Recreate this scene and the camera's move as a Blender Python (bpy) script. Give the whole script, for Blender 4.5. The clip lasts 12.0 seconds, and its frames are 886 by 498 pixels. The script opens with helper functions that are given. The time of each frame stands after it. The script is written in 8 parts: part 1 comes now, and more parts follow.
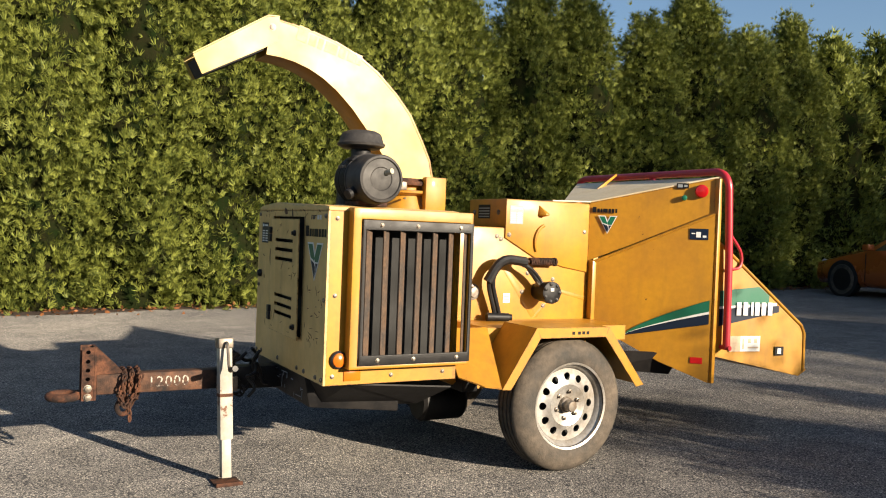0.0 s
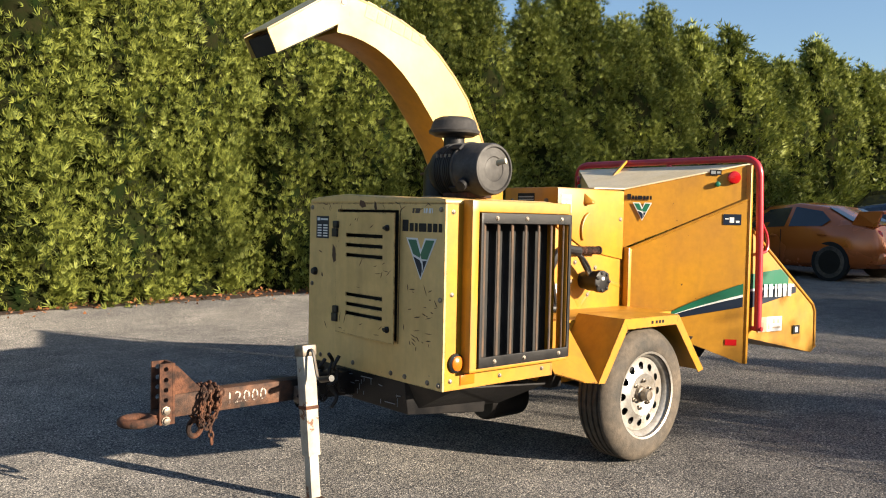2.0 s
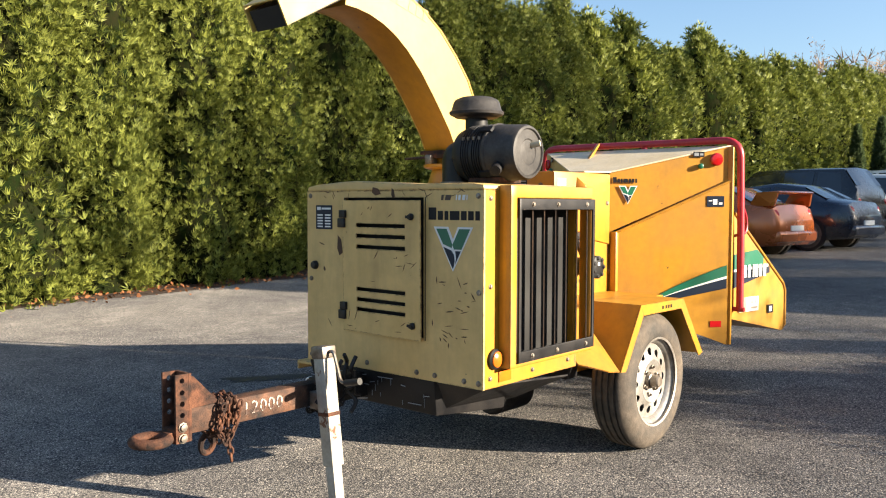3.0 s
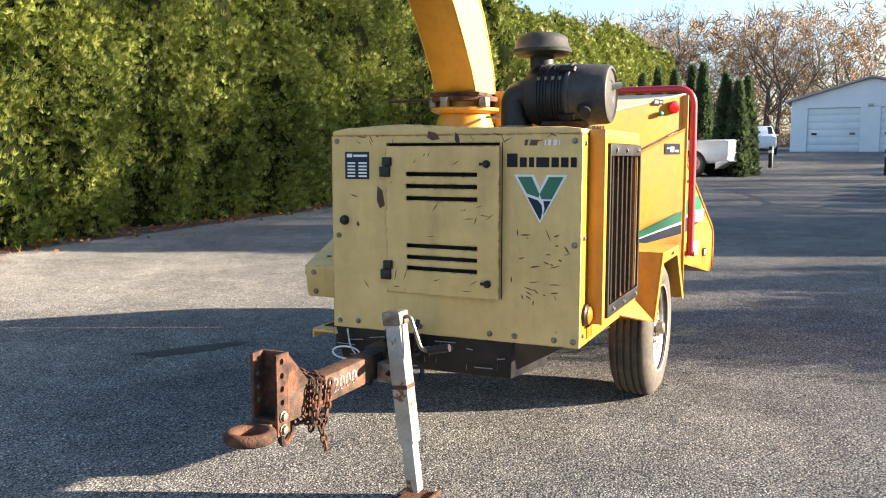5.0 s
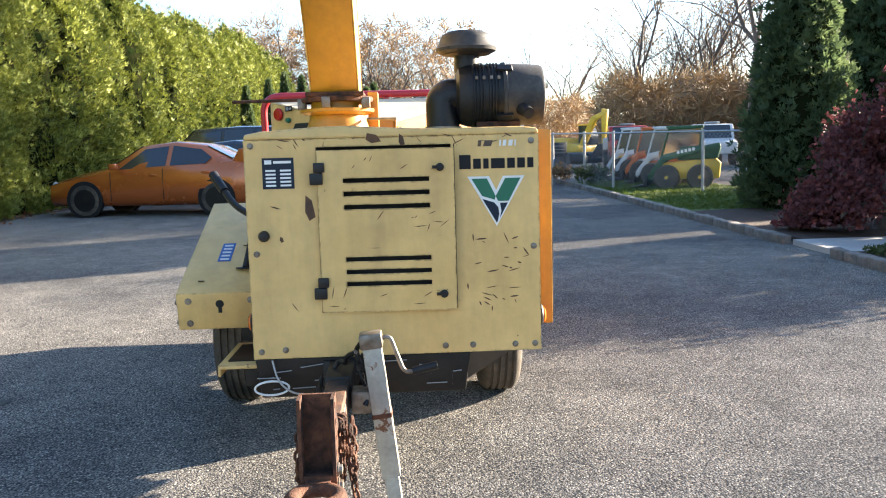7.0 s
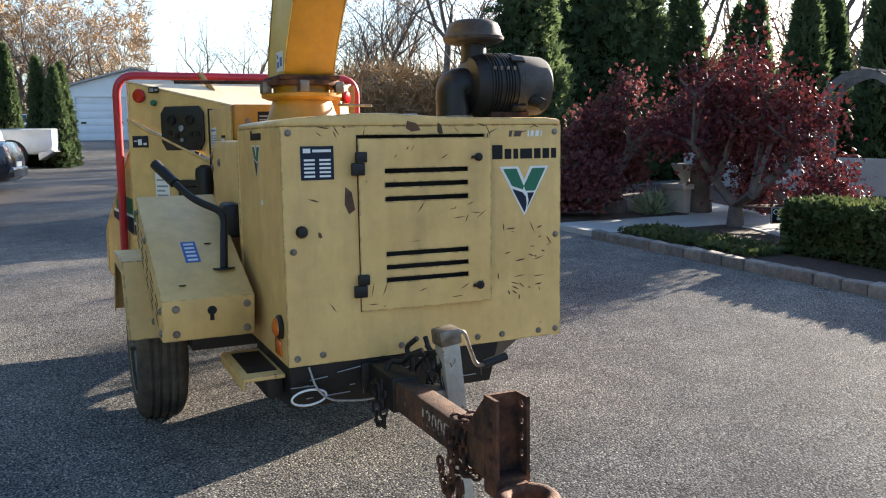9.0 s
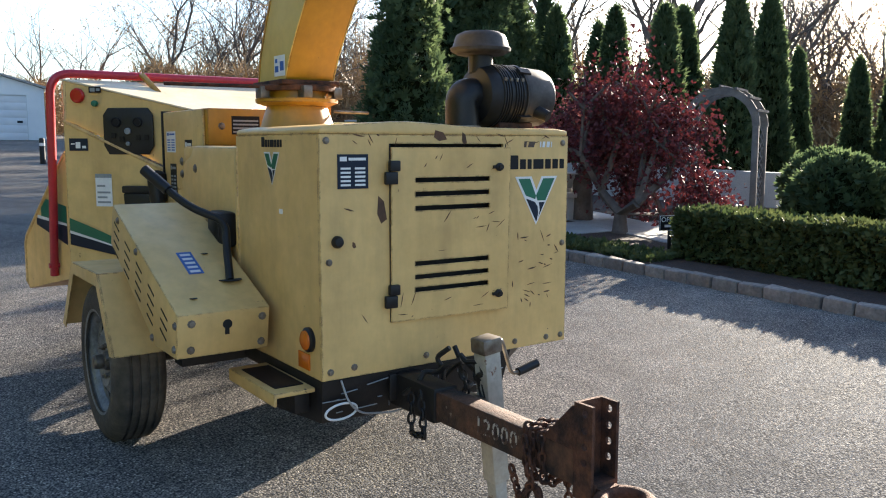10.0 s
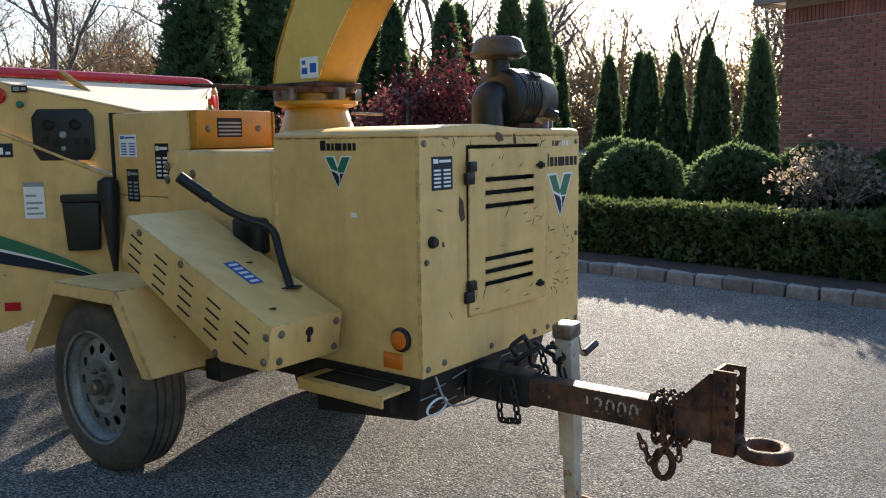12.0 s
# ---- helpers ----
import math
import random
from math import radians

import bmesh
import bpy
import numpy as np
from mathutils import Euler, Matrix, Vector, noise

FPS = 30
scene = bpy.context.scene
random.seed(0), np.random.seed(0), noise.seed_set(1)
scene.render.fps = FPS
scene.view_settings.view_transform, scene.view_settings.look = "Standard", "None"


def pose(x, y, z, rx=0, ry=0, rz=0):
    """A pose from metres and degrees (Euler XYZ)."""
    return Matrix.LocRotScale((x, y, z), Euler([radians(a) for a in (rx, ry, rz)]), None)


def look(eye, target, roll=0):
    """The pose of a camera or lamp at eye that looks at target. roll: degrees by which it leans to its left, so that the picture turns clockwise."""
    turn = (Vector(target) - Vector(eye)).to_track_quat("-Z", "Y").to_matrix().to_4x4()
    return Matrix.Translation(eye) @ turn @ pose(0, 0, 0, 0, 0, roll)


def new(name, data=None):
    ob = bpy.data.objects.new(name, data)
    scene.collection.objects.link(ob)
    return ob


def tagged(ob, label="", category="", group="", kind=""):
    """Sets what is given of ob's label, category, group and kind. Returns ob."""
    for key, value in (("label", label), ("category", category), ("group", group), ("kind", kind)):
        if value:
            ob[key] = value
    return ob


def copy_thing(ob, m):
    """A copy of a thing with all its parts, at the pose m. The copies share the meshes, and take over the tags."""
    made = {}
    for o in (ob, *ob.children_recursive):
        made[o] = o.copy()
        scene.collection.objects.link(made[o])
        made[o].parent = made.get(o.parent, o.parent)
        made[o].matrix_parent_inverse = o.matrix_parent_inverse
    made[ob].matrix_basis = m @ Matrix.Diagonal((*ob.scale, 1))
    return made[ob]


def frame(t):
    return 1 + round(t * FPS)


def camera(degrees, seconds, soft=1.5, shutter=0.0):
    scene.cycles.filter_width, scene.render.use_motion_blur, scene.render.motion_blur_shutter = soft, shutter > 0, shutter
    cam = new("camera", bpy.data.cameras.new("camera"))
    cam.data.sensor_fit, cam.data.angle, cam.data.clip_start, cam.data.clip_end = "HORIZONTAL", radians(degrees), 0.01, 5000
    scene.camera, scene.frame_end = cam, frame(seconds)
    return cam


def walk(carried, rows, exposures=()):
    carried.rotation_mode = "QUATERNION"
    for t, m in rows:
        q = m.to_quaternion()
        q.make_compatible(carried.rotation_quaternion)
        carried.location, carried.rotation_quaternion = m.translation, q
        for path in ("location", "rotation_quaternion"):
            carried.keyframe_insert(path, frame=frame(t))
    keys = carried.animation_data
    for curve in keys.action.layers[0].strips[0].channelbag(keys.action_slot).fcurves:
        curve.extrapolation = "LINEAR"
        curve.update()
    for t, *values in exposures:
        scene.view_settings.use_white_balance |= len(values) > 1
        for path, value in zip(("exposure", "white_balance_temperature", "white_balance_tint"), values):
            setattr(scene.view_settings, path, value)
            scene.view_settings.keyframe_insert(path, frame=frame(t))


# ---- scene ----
cam = camera(55.6, 12.0, soft=1.1)
METRES, EYE, TILT, LEAN, TURN = 8.314, 1.455, 0.0, 0.0, 0.0
ROWS = [
    (0.0, 0.0, 0.0, 0.0, 0.05, -1.29, -2.22),
    (0.5, -0.0418, 0.0051, 0.0011, -4.8, -1.67, -2.23),
    (1.0, -0.0817, 0.0232, -0.0008, -7.39, -1.98, -2.3),
    (1.5, -0.1237, 0.0311, 0.0003, -9.12, -2.1, -1.88),
    (2.0, -0.1634, 0.0447, 0.0014, -11.87, -2.16, -1.21),
    (2.5, -0.1989, 0.0716, 0.0015, -16.04, -2.5, -0.67),
    (4.5, -0.3363, 0.1785, -0.0029, -32.29, -5.38, 0.26),
    (5.0, -0.3602, 0.2123, -0.002, -36.83, -6.26, -0.01),
    (5.5, -0.3897, 0.2417, 0.0003, -43.52, -5.97, 0.81),
    (6.0, -0.4041, 0.2796, 0.0001, -51.35, -5.48, 1.22),
    (6.5, -0.4298, 0.3161, -0.0006, -57.99, -5.73, 1.21),
    (7.0, -0.4455, 0.3565, -0.0013, -63.69, -6.21, 1.55),
    (7.5, -0.4568, 0.3967, -0.0006, -69.23, -6.76, 1.2),
    (9.5, -0.4854, 0.5597, 0.0033, -90.95, -7.28, 0.5),
    (10.0, -0.4823, 0.5994, 0.0044, -96.02, -7.04, -0.09),
    (10.5, -0.4878, 0.6388, 0.0064, -101.37, -7.13, 0.2),
    (11.0, -0.4787, 0.6723, 0.0064, -106.24, -7.03, 0.91),
    (11.5, -0.4688, 0.7052, 0.0073, -110.41, -7.07, 0.62),
    (12.0, -0.4613, 0.7442, 0.0091, -113.45, -7.62, 0.79),
]
EXPOSURES = [(0.0, 1.2, 6100, 10), (1.5, 1.45, 6050, 10), (2.5, 1.75, 6000, 10), (4.5, 2.45, 5950, 10), (5.5, 2.7, 5950, 10), (7.5, 3.1, 5900, 10), (9.5, 2.4, 5750, 10), (10.5, 2.65, 5700, 10), (12.0, 2.4, 5750, 10)]
walk(cam, [(t, pose(0, 0, EYE, TILT, LEAN, TURN) @ pose(METRES * x, METRES * y, METRES * z, 90 + pitch, roll, yaw)) for t, x, y, z, yaw, pitch, roll in ROWS], EXPOSURES)

# ---- light ----
SUN_AZ, SUN_EL = radians(128.0), radians(16.0)
SUN_DIR = Vector((math.sin(SUN_AZ) * math.cos(SUN_EL), math.cos(SUN_AZ) * math.cos(SUN_EL), math.sin(SUN_EL)))
world = bpy.data.worlds.new("world")
scene.world = world
world.use_nodes = True
sky = world.node_tree.nodes.new("ShaderNodeTexSky")
sky.sky_type, sky.sun_disc = "NISHITA", False
sky.sun_elevation, sky.sun_rotation = SUN_EL, SUN_AZ
sky.air_density, sky.dust_density, sky.ozone_density = 1.0, 1.5, 1.8
world.node_tree.links.new(sky.outputs[0], world.node_tree.nodes["Background"].inputs[0])
world.node_tree.nodes["Background"].inputs[1].default_value = 0.066
sun = new("sun", bpy.data.lights.new("sun", "SUN"))
sun.data.energy, sun.data.angle, sun.data.color = 5.0, radians(0.6), (1.0, 0.82, 0.59)
sun.matrix_world = look(SUN_DIR * 60, (0, 0, 0))


# ---- ground plane: a slight rise to the north-east ----
def gz(x, y):
    return 0.0117 + 0.0224 * x + 0.0169 * y


def rot2(x, y, a):
    return x * math.cos(a) - y * math.sin(a), x * math.sin(a) + y * math.cos(a)


# ---- mesh helpers ----
def box(bm, x0, x1, y0, y1, z0, z1):
    v = [bm.verts.new((x, y, z)) for x in (x0, x1) for y in (y0, y1) for z in (z0, z1)]
    for f in ((0, 1, 3, 2), (4, 6, 7, 5), (0, 4, 5, 1), (2, 3, 7, 6), (0, 2, 6, 4), (1, 5, 7, 3)):
        bm.faces.new([v[i] for i in f])
    return v


def hexa(bm, low, high):
    a, b = [bm.verts.new(p) for p in low], [bm.verts.new(p) for p in high]
    n = len(a)
    bm.faces.new(a[::-1])
    bm.faces.new(b)
    for i in range(n):
        bm.faces.new((a[i], a[(i + 1) % n], b[(i + 1) % n], b[i]))


def prism(bm, poly, axis, a, b):
    """poly in the two other axes, in order, drawn out from a to b."""
    def put(p, h):
        return (h, p[0], p[1]) if axis == "x" else (p[0], h, p[1]) if axis == "y" else (p[0], p[1], h)
    hexa(bm, [put(p, a) for p in poly], [put(p, b) for p in poly])


def plate(bm, pts, t):
    pts = [Vector(p) for p in pts]
    n = (pts[1] - pts[0]).cross(pts[2] - pts[0]).normalized() * t
    hexa(bm, pts, [p + n for p in pts])


def rings(bm, loops, cap=True):
    rows = [[bm.verts.new(p) for p in loop] for loop in loops]
    n = len(rows[0])
    for a, b in zip(rows, rows[1:]):
        for i in range(n):
            bm.faces.new((a[i], a[(i + 1) % n], b[(i + 1) % n], b[i]))
    if cap:
        bm.faces.new(rows[0][::-1])
        bm.faces.new(rows[-1])


def basis(d):
    d = Vector(d).normalized()
    s = d.cross(Vector((0, 0, 1)) if abs(d.z) < 0.9 else Vector((1, 0, 0))).normalized()
    return d, s, s.cross(d)


def lathe(bm, prof, origin, axis, n=24, cap=True):
    """prof: rows of (radius, distance along the axis)."""
    d, s, t = basis(axis)
    o = Vector(origin)
    rings(bm, [[o + d * h + (s * math.cos(k * math.tau / n) + t * math.sin(k * math.tau / n)) * max(r, 0.0004) for k in range(n)] for r, h in prof], cap)


def rod(bm, p, q, r, r2=None, n=12, cap=True):
    p, q = Vector(p), Vector(q)
    lathe(bm, [(r, 0), (r if r2 is None else r2, (q - p).length)], p, q - p, n, cap)


def bend(pts, radius, steps=5):
    """A line of points with its corners rounded."""
    pts = [Vector(p) for p in pts]
    out = [pts[0]]
    for a, b, c in zip(pts, pts[1:], pts[2:]):
        r = min(radius, (a - b).length * 0.49, (c - b).length * 0.49)
        p, q = b + (a - b).normalized() * r, b + (c - b).normalized() * r
        out += [p * (1 - k) ** 2 + b * 2 * k * (1 - k) + q * k * k for k in [i / steps for i in range(steps + 1)]]
    return out + [pts[-1]]


def tube(bm, pts, r, n=10):
    pts = [Vector(p) for p in pts]
    d, s, t = basis(pts[1] - pts[0])
    loops = []
    for i, p in enumerate(pts):
        e = (pts[min(i + 1, len(pts) - 1)] - pts[max(i - 1, 0)]).normalized()
        q = d.rotation_difference(e)
        d, s, t = e, q @ s, q @ t
        loops.append([p + (s * math.cos(k * math.tau / n) + t * math.sin(k * math.tau / n)) * r for k in range(n)])
    rings(bm, loops)


def torus(bm, c, axis, R, r, n=24, m=10, stretch=(1, 1)):
    d, s, t = basis(axis)
    c = Vector(c)
    rows = []
    for i in range(n):
        a = math.tau * i / n
        o = s * math.cos(a) * stretch[0] + t * math.sin(a) * stretch[1]
        w = (s * math.cos(a) + t * math.sin(a))
        rows.append([bm.verts.new(c + o * R + (w * math.cos(math.tau * k / m) + d * math.sin(math.tau * k / m)) * r) for k in range(m)])
    for i in range(n):
        a, b = rows[i], rows[(i + 1) % n]
        for k in range(m):
            bm.faces.new((a[k], a[(k + 1) % m], b[(k + 1) % m], b[k]))


def grid_panel(bm, us, vs, holes, put, t):
    """A plate over the lines us x vs, without the cells in holes, t thick. put(u, v, d) gives the place."""
    cells = {(i, j) for i in range(len(us) - 1) for j in range(len(vs) - 1)} - set(holes)
    made = {}

    def at(i, j, d):
        if (i, j, d) not in made:
            made[i, j, d] = bm.verts.new(put(us[i], vs[j], t * d))
        return made[i, j, d]
    for i, j in cells:
        for d in (0, 1):
            bm.faces.new([at(i, j, d), at(i + 1, j, d), at(i + 1, j + 1, d), at(i, j + 1, d)])
        for (a, b), (di, dj) in ((((0, 0), (1, 0)), (0, -1)), (((1, 0), (1, 1)), (1, 0)), (((1, 1), (0, 1)), (0, 1)), (((0, 1), (0, 0)), (-1, 0))):
            if (i + di, j + dj) not in cells:
                bm.faces.new([at(i + a[0], j + a[1], 0), at(i + b[0], j + b[1], 0), at(i + b[0], j + b[1], 1), at(i + a[0], j + a[1], 1)])


def part(name, bm, material, parent=None, label="", bevel=0.0, smooth=35, seg=2):
    """Links a bmesh as one mesh object, under a thing or a part."""
    bmesh.ops.recalc_face_normals(bm, faces=bm.faces)
    if bevel:
        sharp = [e for e in bm.edges if len(e.link_faces) == 2 and e.calc_face_angle(0) > 0.5]
        bmesh.ops.bevel(bm, geom=sharp, offset=bevel, segments=seg, affect="EDGES", clamp_overlap=True, profile=0.5)
    me = bpy.data.meshes.new(name)
    bm.to_mesh(me)
    bm.free()
    for p in me.polygons:
        p.use_smooth = True
    me.set_sharp_from_angle(angle=radians(smooth))
    me.materials.append(material)
    ob = new(name, me)
    if parent is not None:
        ob.parent = parent
    if label:
        ob["label"] = label
    return ob


def thing(name, m, label, category, group="", kind=""):
    ob = new(name)
    ob.matrix_world = m
    return tagged(ob, label, category, group, kind)


# ---- materials ----
def mat(name, c1, c2=None, scale=3.0, rough=0.5, metal=0.0, bump=0.0, bscale=120.0, fine=0.12, fscale=60.0, chips=None, coat=0.0, spec=0.5, rvar=0.1, island=0.0, obj=0.0, emit=None, edge=0.0, grime=0.0):
    m = bpy.data.materials.new(name)
    m.use_nodes = True
    nt = m.node_tree
    N, L = nt.nodes, nt.links
    b = N["Principled BSDF"]
    tc = N.new("ShaderNodeTexCoord")

    def noise_at(s, det=4.0, ro=0.6):
        n = N.new("ShaderNodeTexNoise")
        n.inputs["Scale"].default_value, n.inputs["Detail"].default_value, n.inputs["Roughness"].default_value = s, det, ro
        L.new(tc.outputs["Object"], n.inputs["Vector"])
        return n

    def mix(fac, a, bb, mode="MIX"):
        x = N.new("ShaderNodeMix")
        x.data_type, x.blend_type = "RGBA", mode
        for sock, val in ((x.inputs[0], fac), (x.inputs[6], a), (x.inputs[7], bb)):
            if isinstance(val, (int, float)):
                sock.default_value = val
            elif isinstance(val, tuple):
                sock.default_value = (*val, 1)
            else:
                L.new(val, sock)
        return x.outputs[2]

    def ramp(src, lo, hi, a=0.0, bb=1.0):
        r = N.new("ShaderNodeMapRange")
        r.inputs[1].default_value, r.inputs[2].default_value, r.inputs[3].default_value, r.inputs[4].default_value = lo, hi, a, bb
        L.new(src, r.inputs[0])
        return r.outputs[0]
    big = noise_at(scale)
    col = mix(ramp(big.outputs[0], 0.35, 0.65), c1, c2 or tuple(0.8 * k for k in c1))
    if fine:
        f = noise_at(fscale, 3.0)
        col = mix(1.0, col, mix(ramp(f.outputs[0], 0.3, 0.7), (1 - fine,) * 3, (1 + fine,) * 3), "MULTIPLY")
    if island or obj:
        g = N.new("ShaderNodeNewGeometry") if island else N.new("ShaderNodeObjectInfo")
        k = island or obj
        col = mix(1.0, col, mix(g.outputs["Random Per Island" if island else "Random"], (1 - k,) * 3, (1 + k,) * 3), "MULTIPLY")
    rfac = ramp(big.outputs[0], 0.3, 0.7, max(rough - rvar, 0.02), min(rough + rvar, 1))
    if chips:
        cc, cs, lo = chips
        n = noise_at(cs, 6.0, 0.7)
        k = ramp(n.outputs[0], lo, lo + 0.03)
        col = mix(k, col, cc)
    if grime:      # dull run-down dirt, drawn out downwards
        mp = N.new("ShaderNodeMapping")
        mp.inputs["Scale"].default_value = (7.0, 7.0, 1.1)
        L.new(tc.outputs["Object"], mp.inputs["Vector"])
        gn = noise_at(1.0, 6.0, 0.65)
        L.new(mp.outputs[0], gn.inputs["Vector"])
        col = mix(ramp(gn.outputs[0], 0.47, 0.78, 0.0, grime), col, (0.075, 0.05, 0.028))
    if edge:       # paint worn to rust along folded edges
        bv = N.new("ShaderNodeBevel")
        bv.samples = 4
        bv.inputs["Radius"].default_value = 0.011
        ge = N.new("ShaderNodeNewGeometry")
        dot = N.new("ShaderNodeVectorMath")
        dot.operation = "DOT_PRODUCT"
        L.new(bv.outputs[0], dot.inputs[0])
        L.new(ge.outputs["Normal"], dot.inputs[1])
        en = noise_at(22.0, 5.0, 0.7)
        both = N.new("ShaderNodeMath")
        both.operation = "MULTIPLY"
        L.new(ramp(dot.outputs["Value"], 0.985, 0.88), both.inputs[0])
        L.new(ramp(en.outputs[0], 0.44, 0.58, 0.0, edge), both.inputs[1])
        col = mix(both.outputs[0], col, (0.07, 0.028, 0.013))
    L.new(col, b.inputs["Base Color"])
    L.new(rfac, b.inputs["Roughness"])
    b.inputs["Metallic"].default_value = metal
    b.inputs["Specular IOR Level"].default_value = spec
    b.inputs["Coat Weight"].default_value = coat
    b.inputs["Coat Roughness"].default_value = 0.15
    if bump:
        n = noise_at(bscale, 4.0)
        u = N.new("ShaderNodeBump")
        u.inputs["Strength"].default_value, u.inputs["Distance"].default_value = bump, 0.01
        L.new(n.outputs[0], u.inputs["Height"])
        L.new(u.outputs[0], b.inputs["Normal"])
    if emit:
        b.inputs["Emission Color"].default_value, b.inputs["Emission Strength"].default_value = (*emit[0], 1), emit[1]
    return m


def leaf_mat(name, c1, c2, trans=0.3, grain=0.9):
    m = bpy.data.materials.new(name)
    m.use_nodes = True
    N, L = m.node_tree.nodes, m.node_tree.links
    b = N["Principled BSDF"]
    b.inputs["Roughness"].default_value, b.inputs["Specular IOR Level"].default_value = 0.6, 0.25
    g = N.new("ShaderNodeNewGeometry")
    tc = N.new("ShaderNodeTexCoord")
    n = N.new("ShaderNodeTexNoise")
    n.inputs["Scale"].default_value = grain
    L.new(tc.outputs["Object"], n.inputs["Vector"])
    add = N.new("ShaderNodeMath")
    add.operation = "MULTIPLY_ADD"
    add.inputs[1].default_value, add.inputs[2].default_value = 0.6, -0.1
    L.new(g.outputs["Random Per Island"], add.inputs[0])
    add2 = N.new("ShaderNodeMath")
    L.new(add.outputs[0], add2.inputs[0])
    half = N.new("ShaderNodeMath")
    half.operation = "MULTIPLY"
    half.inputs[1].default_value = 0.6
    L.new(n.outputs[0], half.inputs[0])
    L.new(half.outputs[0], add2.inputs[1])
    x = N.new("ShaderNodeMix")
    x.data_type = "RGBA"
    x.inputs[6].default_value, x.inputs[7].default_value = (*c1, 1), (*c2, 1)
    L.new(add2.outputs[0], x.inputs[0])
    L.new(x.outputs[2], b.inputs["Base Color"])
    t = N.new("ShaderNodeBsdfTranslucent")
    L.new(x.outputs[2], t.inputs[0])
    s = N.new("ShaderNodeMixShader")
    s.inputs[0].default_value = trans
    L.new(b.outputs[0], s.inputs[1])
    L.new(t.outputs[0], s.inputs[2])
    L.new(s.outputs[0], N["Material Output"].inputs[0])
    return m


def glass_mat(name, tint=(0.03, 0.035, 0.04)):
    m = mat(name, tint, rough=0.06, rvar=0.02, fine=0, spec=0.8)
    return m


def asphalt_mat():
    m = bpy.data.materials.new("asphalt")
    m.use_nodes = True
    N, L = m.node_tree.nodes, m.node_tree.links
    b = N["Principled BSDF"]
    tc = N.new("ShaderNodeTexCoord")

    def tex(kind, s, **kw):
        n = N.new(kind)
        n.inputs["Scale"].default_value = s
        for k, val in kw.items():
            n.inputs[k].default_value = val
        L.new(tc.outputs["Object"], n.inputs["Vector"])
        return n

    def mixc(fac, a, c, mode="MIX"):
        x = N.new("ShaderNodeMix")
        x.data_type, x.blend_type = "RGBA", mode
        for sock, val in ((x.inputs[0], fac), (x.inputs[6], a), (x.inputs[7], c)):
            if isinstance(val, float):
                sock.default_value = val
            elif isinstance(val, tuple):
                sock.default_value = (*val, 1)
            else:
                L.new(val, sock)
        return x.outputs[2]

    def rng(src, lo, hi, a=0.0, c=1.0):
        r = N.new("ShaderNodeMapRange")
        for i, val in enumerate((lo, hi, a, c)):
            r.inputs[i + 1].default_value = val
        L.new(src, r.inputs[0])
        return r.outputs[0]
    stones = tex("ShaderNodeTexVoronoi", 105.0, Randomness=1.0)
    grit = tex("ShaderNodeTexNoise", 160.0, Detail=3.0)
    patch = tex("ShaderNodeTexNoise", 0.35, Detail=5.0, Roughness=0.6)
    mid = tex("ShaderNodeTexNoise", 3.5, Detail=5.0, Roughness=0.65)
    sep = N.new("ShaderNodeSeparateColor")
    L.new(stones.outputs["Color"], sep.inputs[0])
    stone = mixc(sep.outputs[0], (0.115, 0.112, 0.108), (0.345, 0.322, 0.285))
    stone = mixc(rng(sep.outputs[1], 0.9, 0.96), stone, (0.54, 0.50, 0.43))
    binder = mixc(rng(stones.outputs["Distance"], 0.35, 0.75), stone, (0.05, 0.051, 0.054))
    col = mixc(1.0, binder, mixc(rng(patch.outputs[0], 0.35, 0.65), (0.72, 0.72, 0.75), (1.25, 1.22, 1.18)), "MULTIPLY")
    col = mixc(1.0, col, mixc(rng(mid.outputs[0], 0.3, 0.7), (0.8, 0.8, 0.8), (1.2, 1.2, 1.2)), "MULTIPLY")
    L.new(col, b.inputs["Base Color"])
    L.new(rng(sep.outputs[2], 0.0, 1.0, 0.68, 1.0), b.inputs["Roughness"])
    b.inputs["Specular IOR Level"].default_value = 0.02
    b.inputs["Diffuse Roughness"].default_value = 0.7
    u = N.new("ShaderNodeBump")
    u.inputs["Strength"].default_value, u.inputs["Distance"].default_value = 0.5, 0.005
    inv = rng(stones.outputs["Distance"], 0.0, 0.8, 1.0, 0.0)
    addn = N.new("ShaderNodeMath")
    L.new(inv, addn.inputs[0])
    L.new(grit.outputs[0], addn.inputs[1])
    L.new(addn.outputs[0], u.inputs["Height"])
    L.new(u.outputs[0], b.inputs["Normal"])
    return m


YELLOW = mat("yellow_paint", (0.45, 0.22, 0.009), (0.37, 0.17, 0.007), 2.5, 0.45, fine=0.08, fscale=25, coat=0.05, edge=0.9, grime=0.3, chips=((0.05, 0.02, 0.01), 16.0, 0.69))
FADED = mat("faded_yellow_paint", (0.66, 0.445, 0.165), (0.57, 0.37, 0.125), 2.2, 0.5, fine=0.08, fscale=14, edge=0.95, grime=0.24, chips=((0.05, 0.025, 0.012), 18.0, 0.685))
RUST = mat("rusted_steel", (0.13, 0.05, 0.023), (0.024, 0.014, 0.011), 14, 0.85, 0.2, 0.5, 150, 0.3, 50)
DRAWBAR_PAINT = mat("worn_black_on_rust", (0.115, 0.05, 0.024), (0.012, 0.011, 0.011), 7, 0.75, 0.1, 0.4, 150, 0.3, 50, chips=((0.22, 0.17, 0.12), 17.0, 0.66))
